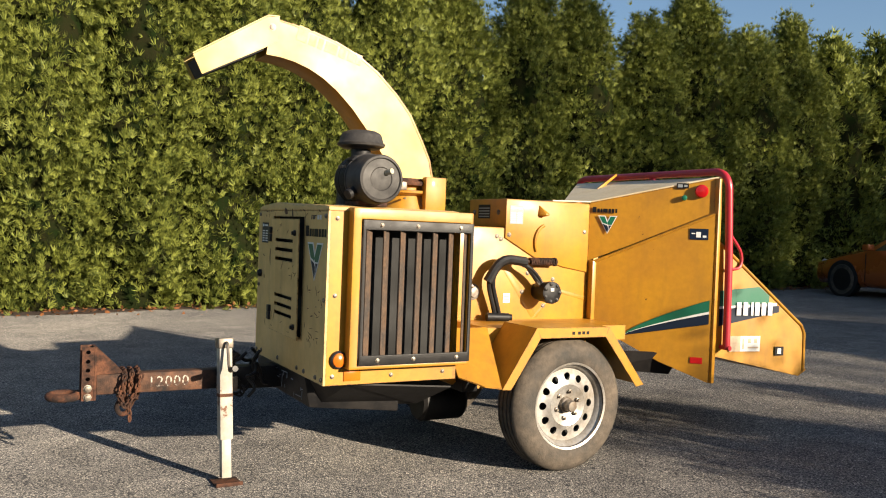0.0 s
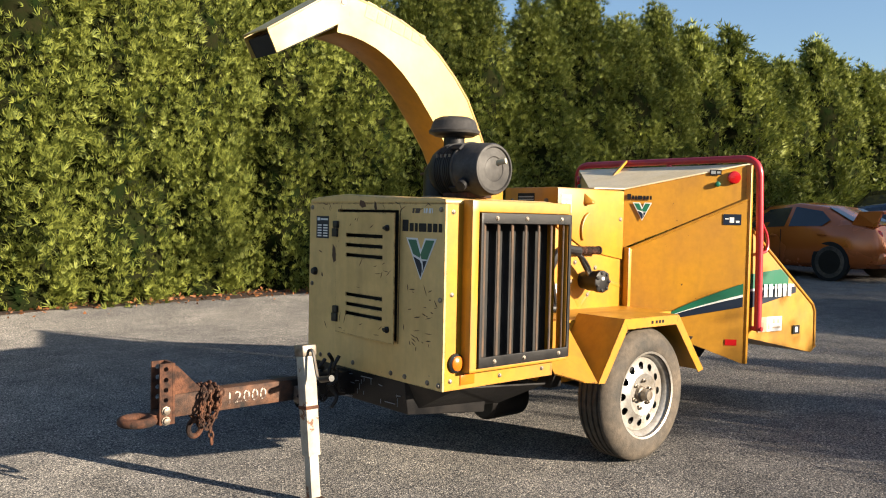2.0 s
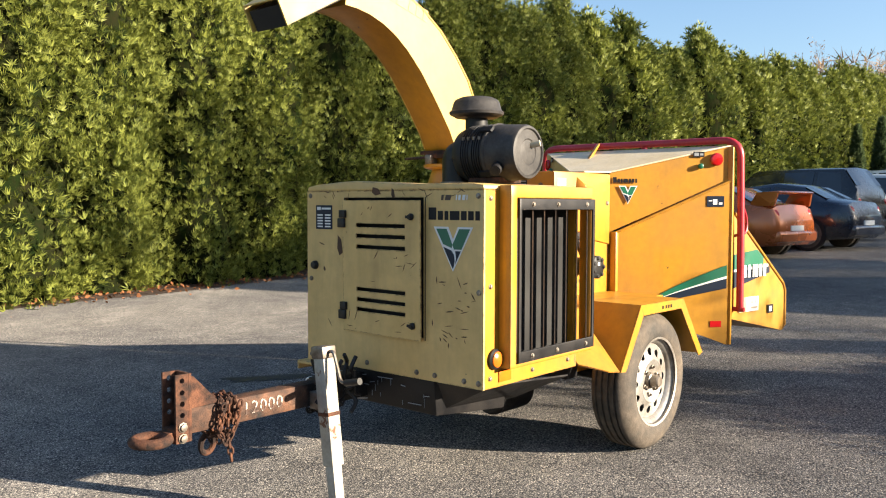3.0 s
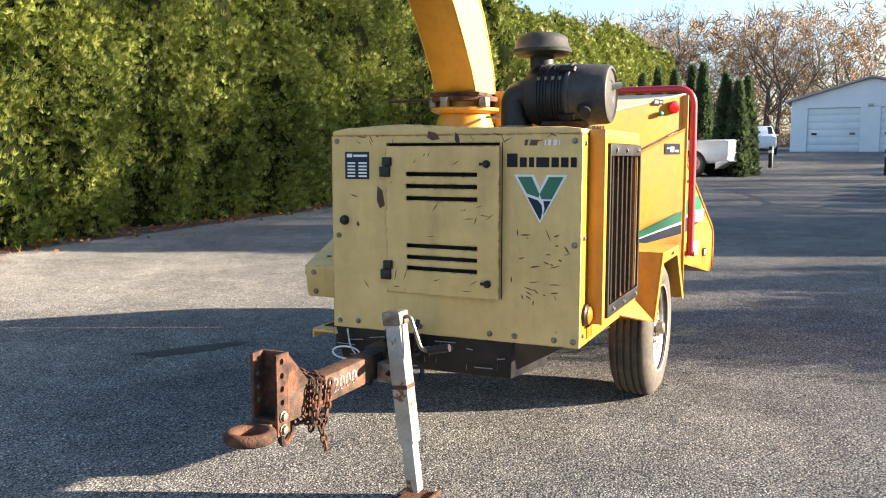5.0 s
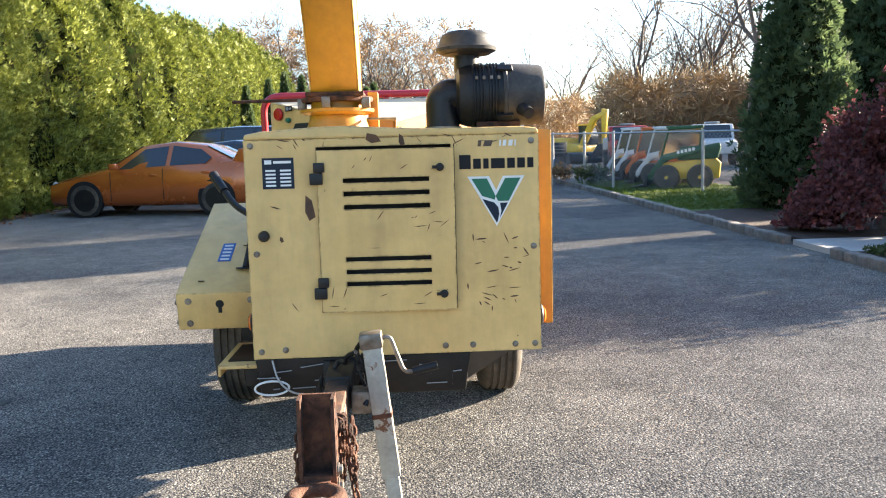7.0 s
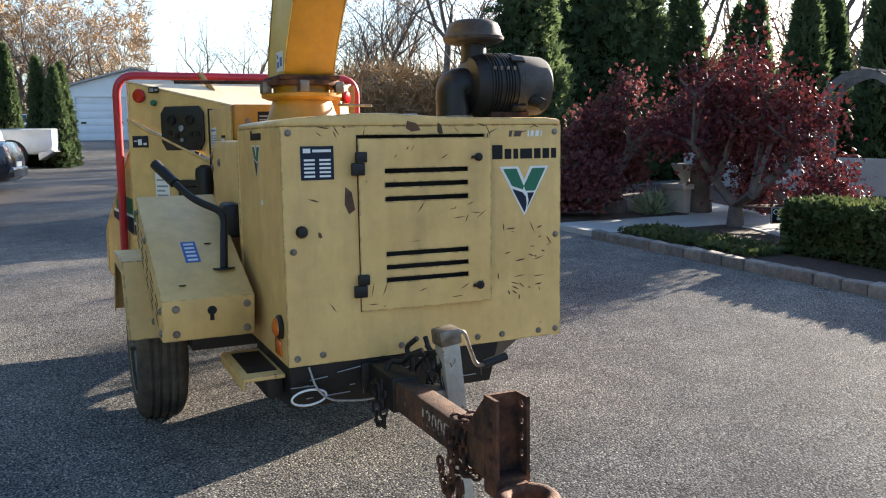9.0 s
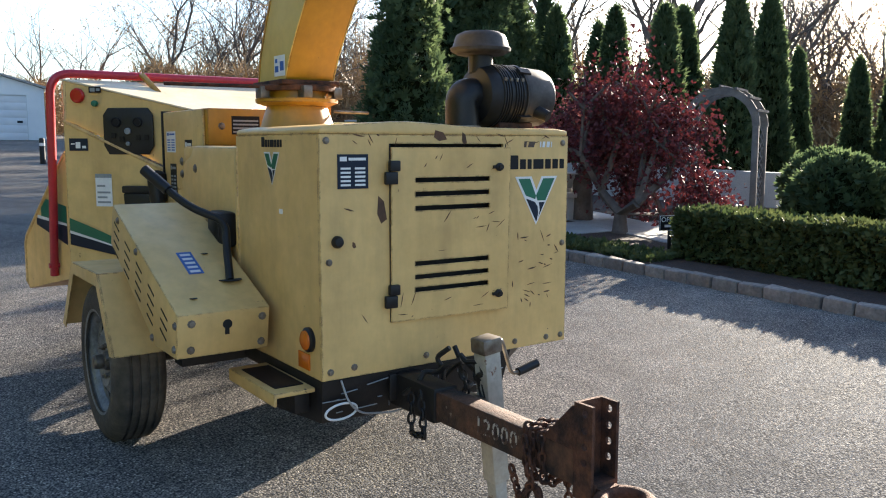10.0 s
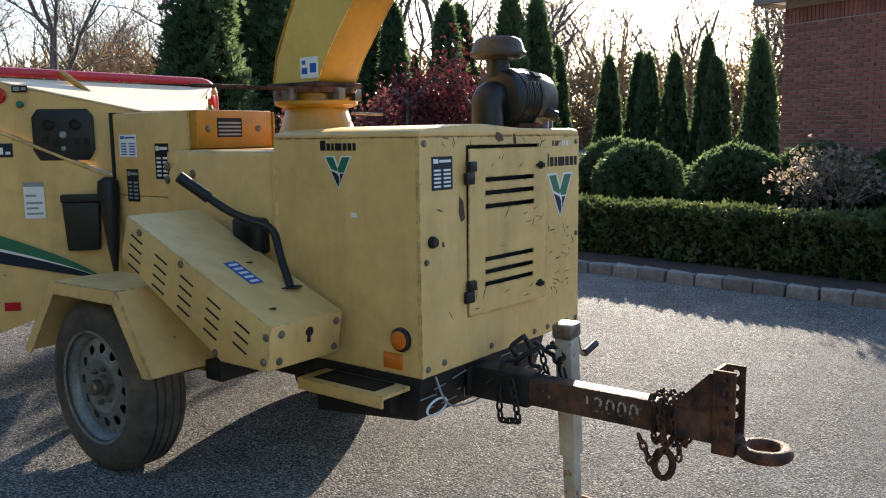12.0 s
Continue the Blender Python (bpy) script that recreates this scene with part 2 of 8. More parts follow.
BLACK = mat("black_paint", (0.008, 0.008, 0.009), (0.018, 0.016, 0.015), 8, 0.5, bump=0.1, spec=0.3, chips=((0.12, 0.09, 0.07), 14, 0.68))
PLASTIC = mat("black_plastic", (0.007, 0.007, 0.008), (0.012, 0.012, 0.013), 9, 0.48, spec=0.35, fine=0.2, bump=0.05, bscale=300)
RUBBER = mat("tyre_rubber", (0.04, 0.035, 0.029), (0.12, 0.095, 0.07), 5, 0.85, fine=0.25, fscale=30, bump=0.25, bscale=90)
SILVER = mat("silver_wheel_paint", (0.46, 0.45, 0.43), (0.30, 0.265, 0.22), 9, 0.42, 0.5, fine=0.15, grime=0.5)
# left wheel: darker copy of the silver, shade and grime in one colour
SHADED_RIM = mat("shaded_grimy_wheel_paint", (0.26, 0.265, 0.27), (0.15, 0.145, 0.14), 8, 0.5, 0.4, fine=0.2)
STEEL = mat("steel", (0.26, 0.235, 0.20), (0.13, 0.10, 0.075), 30, 0.5, 0.7, fine=0.15)
JACKPAINT = mat("worn_white_paint", (0.42, 0.39, 0.33), (0.27, 0.245, 0.20), 7, 0.5, fine=0.1, chips=((0.13, 0.05, 0.02), 6, 0.62))
STENCIL = mat("worn_stencil_paint", (0.42, 0.38, 0.32), (0.30, 0.26, 0.22), 9, 0.6, chips=((0.06, 0.03, 0.02), 26.0, 0.50))
RED = mat("red_bar_paint", (0.42, 0.018, 0.03), (0.33, 0.015, 0.025), 5, 0.4, fine=0.1, coat=0.1)
AMBER = mat("amber_lens", (0.62, 0.15, 0.008), rough=0.2, fine=0)
REDLENS = mat("red_lens", (0.45, 0.01, 0.012), rough=0.18, fine=0)
GREEN = mat("decal_green", (0.01, 0.13, 0.07), rough=0.4, fine=0.03)
NAVY = mat("decal_navy", (0.008, 0.016, 0.035), rough=0.45, fine=0.03, spec=0.25)
WHITE = mat("decal_white", (0.75, 0.75, 0.73), rough=0.45, fine=0.05)
DECALBLACK = mat("decal_black", (0.01, 0.01, 0.012), rough=0.5, fine=0.05, spec=0.2)
# near-black that colours in the shade of openings, gaps and covered parts
DARK = mat("interior_shade", (0.008, 0.008, 0.008), rough=0.8)
SLAT = mat("weathered_slat", (0.055, 0.045, 0.038), (0.10, 0.06, 0.035), 9, 0.7, fine=0.3, bump=0.2)
ASPHALT = asphalt_mat()
MULCH = mat("mulch", (0.035, 0.02, 0.013), (0.07, 0.04, 0.025), 6, 0.95, bump=1.0, bscale=60, fine=0.5, fscale=45)
GRASS = mat("lawn", (0.06, 0.11, 0.015), (0.10, 0.14, 0.025), 2, 0.9, bump=0.8, bscale=120, fine=0.4, fscale=80)
CONCRETE = mat("concrete", (0.42, 0.40, 0.37), (0.34, 0.33, 0.31), 2, 0.85, bump=0.2, fine=0.12)
STONE = mat("kerb_stone", (0.22, 0.19, 0.16), (0.14, 0.125, 0.11), 5, 0.9, bump=0.5, bscale=40, fine=0.25, fscale=30, obj=0.22)
BARK = mat("bark", (0.13, 0.105, 0.085), (0.075, 0.06, 0.05), 5, 0.95, bump=0.6, bscale=25, fine=0.3, fscale=20)
THUJA = leaf_mat("thuja_leaf", (0.012, 0.036, 0.007), (0.34, 0.365, 0.066), 0.22, 1.7)
# near-black for solid crown cores: the shade between leaves, put into colour
FOLIAGE_SHADE = mat("foliage_shade", (0.008, 0.014, 0.004), (0.014, 0.014, 0.006), 5, 0.95, bump=1.0, bscale=14, spec=0.0)
DARKLEAF = leaf_mat("dark_conifer_leaf", (0.034, 0.06, 0.028), (0.13, 0.17, 0.07), 0.5)
BOX_LEAF = leaf_mat("boxwood_leaf", (0.034, 0.058, 0.018), (0.11, 0.125, 0.045), 0.3)
MAPLE_LEAF = leaf_mat("red_maple_leaf", (0.035, 0.012, 0.014), (0.19, 0.04, 0.042), 0.2)
BURGUNDY = leaf_mat("burgundy_leaf", (0.065, 0.026, 0.028), (0.24, 0.08, 0.076), 0.4)
ROSE_LEAF = leaf_mat("pale_rose_leaf", (0.05, 0.055, 0.025), (0.38, 0.29, 0.22), 0.4)
FALLEN = leaf_mat("fallen_leaf", (0.12, 0.05, 0.02), (0.32, 0.13, 0.05), 0.1)
BROWN_LEAF = leaf_mat("dry_leaf", (0.14, 0.085, 0.045), (0.33, 0.215, 0.10), 0.15)
SIDING = mat("white_siding", (0.74, 0.75, 0.74), (0.68, 0.69, 0.69), 0.6, 0.6, fine=0.04)
GARDOOR = mat("white_garage_door", (0.70, 0.71, 0.72), (0.64, 0.65, 0.66), 0.8, 0.5, fine=0.03)
ROOFING = mat("roofing", (0.33, 0.32, 0.30), (0.26, 0.25, 0.24), 2, 0.85, fine=0.2)
BRICK = mat("brick", (0.27, 0.10, 0.07), (0.20, 0.075, 0.055), 6, 0.9, bump=0.4, bscale=60, fine=0.2, fscale=40, obj=0.25)
MORTAR = mat("mortar", (0.42, 0.38, 0.34), (0.36, 0.33, 0.30), 5, 0.95, bump=0.3)
TRIMWOOD = mat("weathered_cedar", (0.15, 0.14, 0.125), (0.10, 0.092, 0.085), 6, 0.85, bump=0.3, bscale=30)
GALV = mat("galvanised_steel", (0.40, 0.41, 0.42), (0.33, 0.34, 0.35), 8, 0.5, 0.7, fine=0.1)
GLASS = glass_mat("dark_glass")
DUSTY = mat("dusty_black_plastic", (0.05, 0.046, 0.042), (0.028, 0.026, 0.025), 12, 0.6, fine=0.2, spec=0.35)
ORANGE = mat("orange_car_paint", (0.50, 0.13, 0.025), (0.46, 0.115, 0.02), 1, 0.25, 0.3, fine=0.02, coat=0.8)
NAVYCAR = mat("navy_car_paint", (0.012, 0.018, 0.035), rough=0.25, metal=0.3, fine=0.02, coat=0.8)
BLACKCAR = mat("black_car_paint", (0.012, 0.013, 0.016), rough=0.25, metal=0.2, fine=0.02, coat=0.8)
WHITECAR = mat("white_car_paint", (0.72, 0.73, 0.74), rough=0.3, fine=0.02, coat=0.6)
DEERGREEN = mat("green_machine_paint", (0.02, 0.09, 0.03), rough=0.4, fine=0.06)
DEERYELLOW = mat("yellow_machine_paint", (0.72, 0.46, 0.03), rough=0.4, fine=0.06)
ORANGEMACH = mat("orange_machine_paint", (0.55, 0.14, 0.03), rough=0.4, fine=0.06)
WHITEMACH = mat("white_machine_paint", (0.62, 0.62, 0.60), rough=0.4, fine=0.06)
BLUE = mat("blue_plastic", (0.02, 0.10, 0.38), rough=0.4, fine=0.05)
CONE_ORANGE = mat("cone_orange", (0.75, 0.12, 0.03), rough=0.5, fine=0.05)
TILE_GREY = mat("grey_decal", (0.25, 0.27, 0.28), rough=0.45)
PALE = mat("sun_bleached_yellow", (0.60, 0.43, 0.11), (0.52, 0.35, 0.07), 2.2, 0.45, fine=0.05, fscale=25, edge=0.8, grime=0.22, chips=((0.30, 0.12, 0.03), 7.0, 0.72))

# ---- ground ----
bm = bmesh.new()
S, NG = 260.0, 20
grid = [[bm.verts.new((-S + 2 * S * i / NG, -S + 2 * S * j / NG, gz(-S + 2 * S * i / NG, -S + 2 * S * j / NG))) for j in range(NG + 1)] for i in range(NG + 1)]
for i in range(NG):
    for j in range(NG):
        bm.faces.new((grid[i][j], grid[i + 1][j], grid[i + 1][j + 1], grid[i][j + 1]))
tagged(part("ground", bm, ASPHALT), "worn grey asphalt driveway with exposed aggregate", "driveway", kind="structure")

bm = bmesh.new()
ring = [bm.verts.new((0.0 + math.cos(t) * 0.62 * (1 + 0.3 * math.sin(3 * t + 1)) , 7.6 + math.sin(t) * 0.2 * (1 + 0.3 * math.cos(2 * t)), 0.0)) for t in [math.tau * i / 40 for i in range(40)]]
for v in ring:
    x, y = rot2(0.55 * v.co.x, 0.6 * (v.co.y - 7.6), -0.15)
    v.co = Vector((x - 1.02, y + 7.36, gz(x - 1.02, y + 7.36) + 0.004))
bm.faces.new(ring)
tagged(part("oil_stain", bm, mat("oil_stained_asphalt", (0.018, 0.018, 0.018), (0.035, 0.034, 0.033), 9, 0.6, bump=0.6, bscale=90, fine=0.4, fscale=70)), "dark oil stain soaked into the asphalt", "stain", kind="structure")


# ---- foliage ----
def fronds(name, pts, out, size, material, parent=None, label="", blades=5, up=0.6, spread=55, width=0.16, seed=0, jitter=0.5, tri=False):
    """Many small fans of leaves at pts, that grow away along out."""
    r = np.random.default_rng(seed)
    n = len(pts)
    a = np.asarray(out, float) * 0.7 + np.array((0, 0, up)) + r.normal(0, jitter, (n, 3))
    a /= np.linalg.norm(a, axis=1)[:, None] + 1e-9
    s = np.cross(a, r.normal(0, 1, (n, 3)))
    s /= np.linalg.norm(s, axis=1)[:, None] + 1e-9
    c = np.cross(a, s)
    k = r.uniform(0.6, 1.25, n) * size
    verts = np.zeros((n, 1 + 3 * blades, 3))
    verts[:, 0] = pts
    for b in range(blades):
        ang = radians(spread) * ((2 * b / (blades - 1) - 1) if blades > 1 else 0) + r.normal(0, 0.12, n)
        ln = k * (1 - 0.35 * np.abs(ang) / 1.2)
        d = a * np.cos(ang)[:, None] + s * np.sin(ang)[:, None]
        e = -a * np.sin(ang)[:, None] + s * np.cos(ang)[:, None]
        lift = c * (r.normal(0, 0.22, n) * k)[:, None]
        mid = pts + d * (ln * (0.15 if tri else 0.55))[:, None] + lift * 0.4
        w = e * (k * width)[:, None]
        verts[:, 1 + 3 * b], verts[:, 2 + 3 * b], verts[:, 3 + 3 * b] = mid - w, pts + d * ln[:, None] + lift, mid + w
    base = (np.arange(n) * (1 + 3 * blades))[:, None]
    corners = (1, 2, 3) if tri else (None, 1, 2, 3)
    quads = np.stack([np.stack([base[:, 0] + (0 if c_ is None else c_ + 3 * b) for c_ in corners], 1) for b in range(blades)], 1).reshape(-1, len(corners))
    me = bpy.data.meshes.new(name)
    me.vertices.add(verts.size // 3)
    me.vertices.foreach_set("co", verts.reshape(-1))
    me.loops.add(quads.size)
    me.loops.foreach_set("vertex_index", quads.reshape(-1).astype(np.int32))
    me.polygons.add(len(quads))
    me.polygons.foreach_set("loop_start", np.arange(0, quads.size, len(corners), dtype=np.int32))
    me.update(calc_edges=True)
    me.materials.append(material)
    ob = new(name, me)
    if parent is not None:
        ob.parent = parent
    if label:
        ob["label"] = label
    return ob


def lump(p, s):
    return noise.noise(Vector(p) * s)


def column_points(n, h, prof, seed, rough=0.16, low=0.0, face=0.0, clump=1):
    """Points on an uneven upright body of height h; prof gives the radius at 0..1. clump: how many share one bough."""
    r = np.random.default_rng(seed)
    m = max(1, n // clump)
    z = r.uniform(low, 1, m)
    th = np.where(r.uniform(0, 1, m) < face, r.uniform(-2.2, 2.2, m) - 1.12, r.uniform(0, math.tau, m))
    pts, out = np.zeros((m, 3)), np.zeros((m, 3))
    for i in range(m):
        rad = prof(z[i])
        c, s = math.cos(th[i]), math.sin(th[i])
        k = 1 + rough * 2 * lump((c * 1.3 + seed, s * 1.3, z[i] * h * 0.6), 1.4) + rough * lump((c * 4 + seed, s * 4, z[i] * h * 2.5), 1.3)
        k *= r.uniform(0.78, 1.05)
        pts[i] = c * rad * k, s * rad * k, z[i] * h
        out[i] = c, s, 0.15
    if clump > 1:
        pts, out = np.repeat(pts, clump, 0), np.repeat(out, clump, 0)
        u = r.uniform(-0.06, 0.16, (len(pts), 1))
        pts = pts + out * u + r.normal(0, 1, pts.shape) * (0.075, 0.075, 0.11) + np.array((0, 0, 0.6)) * u
    return pts, out


# solid body inside a crown; its dark colour paints the shade in the gaps
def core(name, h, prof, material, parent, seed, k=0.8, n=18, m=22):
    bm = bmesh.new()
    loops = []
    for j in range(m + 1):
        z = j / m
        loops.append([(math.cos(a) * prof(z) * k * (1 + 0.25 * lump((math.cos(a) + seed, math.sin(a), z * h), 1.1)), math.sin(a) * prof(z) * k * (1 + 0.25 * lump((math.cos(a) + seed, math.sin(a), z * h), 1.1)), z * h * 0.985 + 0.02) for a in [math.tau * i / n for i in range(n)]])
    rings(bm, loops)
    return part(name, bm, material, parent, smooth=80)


def trunk_of(h, r, parent):
    bm = bmesh.new()
    lathe(bm, [(r * 1.4, -0.05), (r, 0.12), (r * 0.8, h * 0.5), (r * 0.3, h * 0.9)], (0, 0, 0), (0, 0, 1), 10)
    return part("trunk", bm, BARK, parent)


def hedge_prof(z):
    return (0.9 + 0.3 * z) if z < 0.35 else 1.005 * max(0.004, 1 - ((z - 0.35) / 0.655) ** 2.1) ** 0.85


def conifer(name, label, h, prof, n, size, material, seed, blades=5, width=0.16, group="", rough=0.16, face=0.0, clump=1, spread=55, tri=False):
    ob = thing(name, Matrix(), label, "tree", group)
    trunk_of(h, 0.09, ob)
    core("inner_foliage", h, prof, FOLIAGE_SHADE, ob, seed)
    p, o = column_points(n, h, prof, seed, rough, 0.0, face, clump)
    fronds("crown", p, o, size, material, ob, blades=blades, width=width, seed=seed, spread=spread, up=0.85 if clump > 1 else 0.6, tri=tri)
    return ob


HEDGE = "row of hedge trees"
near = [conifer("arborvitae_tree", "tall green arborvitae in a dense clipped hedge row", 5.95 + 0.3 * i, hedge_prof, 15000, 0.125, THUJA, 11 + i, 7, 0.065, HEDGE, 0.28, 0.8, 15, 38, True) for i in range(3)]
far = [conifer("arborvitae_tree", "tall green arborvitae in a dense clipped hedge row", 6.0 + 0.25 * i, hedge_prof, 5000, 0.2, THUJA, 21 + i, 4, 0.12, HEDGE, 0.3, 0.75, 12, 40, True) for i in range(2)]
rr = random.Random(5)
HX, HY = 0.8999, 0.4361
k, used = -5.0, {}
while k < 47:
    x, y = -6.35 + HX * k + rr.uniform(-0.12, 0.12), 12.35 + HY * k + rr.uniform(-0.15, 0.15)
    src = rr.choice(near if k < 17 else far)
    m = pose(x, y, gz(x, y) - 0.02, 0, 0, rr.uniform(-30, 30))
    sc = rr.uniform(0.94, 1.06)
    tall_k = rr.uniform(0.95, 1.05) if k < 5 else rr.uniform(0.86, 1.02)
    ob = src if src.name not in used else copy_thing(src, m)
    used[src.name] = 1
    ob.matrix_world = m @ Matrix.Diagonal((sc, sc, tall_k, 1))
    k += 1.34 if k < 6 else 1.42 if k < 24 else 1.6

# strip of fallen leaves and soil at the hedge's foot
bm = bmesh.new()
lo, hi = [], []
for i in range(61):
    k = -8 + i * 0.9
    w = 0.35 + 0.3 * lump((k, 0, 0), 0.7)
    x, y = -6.0 + HX * k + HY * w, 11.6 + HY * k - HX * w
    lo.append(bm.verts.new((x, y, gz(x, y) + 0.004)))
    x, y = -6.6 + HX * k - HY * 1.5, 12.6 + HY * k + HX * 1.5
    hi.append(bm.verts.new((x, y, gz(x, y) + 0.06)))
for i in range(60):
    bm.faces.new((lo[i], lo[i + 1], hi[i + 1], hi[i]))
tagged(part("hedge_bed", bm, MULCH), "brown soil strip under the hedge", "soil", kind="structure")
rg = np.random.default_rng(8)
n = 2600
kk, ww = rg.uniform(-8, 16, n), rg.normal(0.0, 0.35, n)
px, py = -6.0 + HX * kk + HY * ww, 11.7 + HY * kk - HX * ww
pts = np.stack([px, py, gz(px, py) + 0.012 + rg.uniform(0, 0.03, n)], 1)
tagged(fronds("fallen_leaves", pts, rg.normal(0, 1, (n, 3)) * (1, 1, 0.15), 0.07, FALLEN, blades=1, up=0.0, width=0.3, seed=4, jitter=0.15), "dry brown fallen leaves along the hedge foot", "leaves", kind="stuff")


# small dark cone-shaped conifers beyond the parked cars
def cone_prof(z):
    return 0.62 * max(0.03, (1 - z) ** 0.75) * min(1, 0.75 + z * 3)


SC = "row of slim conifers"
slim = conifer("slim_conifer", "dark green slim conical conifer", 3.7, cone_prof, 1700, 0.22, DARKLEAF, 41, 5, 0.2, SC, tri=True)
spots = [(24.3, 25.2), (24.1, 23.9), (23.7, 22.8), (23.3, 21.7), (22.9, 20.6), (22.7, 20.0), (21.9, 18.5), (21.6, 17.8), (22.4, 18.0)]
for i, (x, y) in enumerate(spots):
    x, y = x - 0.22, y + 0.42
    m = pose(x, y, gz(x, y), 0, 0, 40 * i)
    ob = slim if i == 0 else copy_thing(slim, m)
    ob.matrix_world = m @ Matrix.Diagonal((0.74, 0.74, (0.95, 1.0, 1.05, 1.0, 1.02, 1.03, 0.90, 0.82, 0.87)[i], 1))


# tall dark conifers on the garden side and the far row behind the arbor
def tall_prof(z):
    return 0.98 * max(0.02, (1 - z) ** 0.8) * min(1, 0.8 + z * 2)


tall = conifer("tall_conifer", "tall dark green conifer with a dense pointed crown", 5.3, tall_prof, 5600, 0.17, DARKLEAF, 51, 5, 0.12, "garden conifers", 0.2, 0.0, 7)
for i, (x, y, s) in enumerate([(12.3, 3.95, 1.0), (16.7, 2.87, 1.2), (16.65, 1.83, 1.15), (17.6, 1.2, 1.2)]):
    m = pose(x, y, gz(x, y), 0, 0, 70 * i)
    ob = tall if i == 0 else copy_thing(tall, m)
    ob.matrix_world = m @ Matrix.Diagonal((s, s, s, 1))


def row_prof(z):
    return 0.72 * max(0.02, (1 - z) ** 0.6) * min(1, 0.85 + z * 2)


rowc = conifer("pointed_conifer", "dark pointed conifer in a garden screen", 3.7, row_prof, 1700, 0.22, DARKLEAF, 61, 5, 0.2, "screen of pointed conifers", tri=True)
spots = [(20.5, -5.0), (19.2, -6.1), (18.0, -7.0), (17.1, -8.2), (15.8, -8.6), (14.9, -9.9), (13.4, -10.3), (12.7, -11.5), (11.2, -11.6), (10.1, -12.7), (8.9, -12.9), (21.6, -3.9), (17.6, -0.2), (19.4, 1.6), (18.4, -2.0), (19.8, -0.4), (16.6, -3.2), (20.6, -2.2), (15.2, -2.2), (14.6, -3.6), (16.1, -5.2), (18.9, -3.9), (16.6, -8.9), (14.1, -9.5), (9.5, -13.4), (11.6, -12.4), (13.9, -11.0), (15.0, -10.4), (12.0, -10.9), (10.7, -11.9), (13.0, -10.0), (15.4, -9.2)]
for i, (x, y) in enumerate(spots):
    s = rr.uniform(0.9, 1.12) * (1.25 if 11 < i < 22 else 1.0)
    m = pose(x, y, gz(x, y), 0, 0, 50 * i)
    ob = rowc if i == 0 else copy_thing(rowc, m)
    ob.matrix_world = m @ Matrix.Diagonal((0.9, 0.9, s, 1) if 11 < i < 22 else (0.66, 0.66, s * 0.95, 1))


# ---- bare trees ----
def bare_tree(name, label, h, seed, depth=5, leaves=0, size=0.14, above=0.0):
    ob = thing(name, Matrix(), label, "tree", "bare woods")
    r = random.Random(seed)
    wood, twig = bmesh.new(), bmesh.new()
    tips = []

    def grow(p, d, ln, rad, lev):
        if lev > depth:
            tips.append(p)
            return
        segs = 4 if lev < 2 else 2
        q = p
        for i in range(segs):
            d = (d + Vector((r.gauss(0, 0.10), r.gauss(0, 0.10), r.gauss(0.03, 0.05)))).normalized()
            e = q + d * (ln / segs)
            r2 = rad * (1 - 0.28 / segs * (1 + (lev == 0)))
            rod(wood if lev < 2 else twig, q, e, rad, r2, 7 if lev < 2 else 4 if lev < 3 else 3, lev < 2)
            q, rad = e, r2
            if lev < 3 and i >= (1 if lev == 0 else 0) and r.random() < 0.75:
                side = Vector((r.gauss(0, 1), r.gauss(0, 1), r.uniform(0.1, 0.9))).normalized()
                grow(q, (d * 0.45 + side * 0.75).normalized(), ln * r.uniform(0.45, 0.65), rad * 0.5, lev + 1)
        for _ in range(2 if lev < 4 else 2):
            side = Vector((r.gauss(0, 1), r.gauss(0, 1), r.gauss(0.2, 0.6))).normalized()
            grow(q, (d * 0.8 + side * 0.5).normalized(), ln * r.uniform(0.55, 0.78), rad * 0.68, lev + 1)
    grow(Vector((0, 0, -0.1)), Vector((0, 0, 1)), h * 0.36, h * 0.018, 0)
    part("trunk", wood, BARK, ob, smooth=60)
    tagged(part("branch_work", twig, BARK, ob, smooth=60), kind="stuff")
    if leaves:
        g = np.random.default_rng(seed)
        base = np.array([tuple(t) for t in tips])
        base = base[base[:, 2] > above]
        pts = base[g.integers(0, len(base), leaves)] + g.normal(0, 0.25, (leaves, 3))
        fronds("leaves", pts, g.normal(0, 1, (leaves, 3)), size, BROWN_LEAF, ob, "few dry brown leaves", blades=2, up=-0.3, width=0.3, seed=seed)
    return ob


WL = "bare grey-brown deciduous tree in late autumn"
woods = [bare_tree("bare_tree", WL, 11 + 1.2 * i, 70 + i, leaves=(0, 700, 300, 1100)[i]) for i in range(4)]
rt = random.Random(12)
plan = []
for i in range(30):      # behind the garden, towards the sun
    a = radians(rt.uniform(90, 152))
    d = rt.uniform(30, 56)
    if abs(math.degrees(a) - 128) < 9:
        d += 28
    plan.append((-3 + math.sin(a) * d, 4 + math.cos(a) * d))
for i in range(30):      # trunks to both sides of the low sun
    a = radians(rt.uniform(112, 143))
    d = rt.uniform(38, 80)
    x, y = -3 + math.sin(a) * d, 4 + math.cos(a) * d
    if not -5.5 < 0.616 * x + 0.788 * y < 10.5:
        plan.append((x, y))
for i in range(48):      # behind the garage and the yard
    a = radians(rt.uniform(36, 92))
    d = rt.uniform(78, 104) if a < radians(71) else rt.uniform(46, 88)
    plan.append((math.sin(a) * d, math.cos(a) * d))
plan = [(x, y) for i, (x, y) in enumerate(plan) if not (8.5 < 0.616 * x + 0.788 * y < 30 and i % 6 and math.atan2(x, y) > radians(72))]
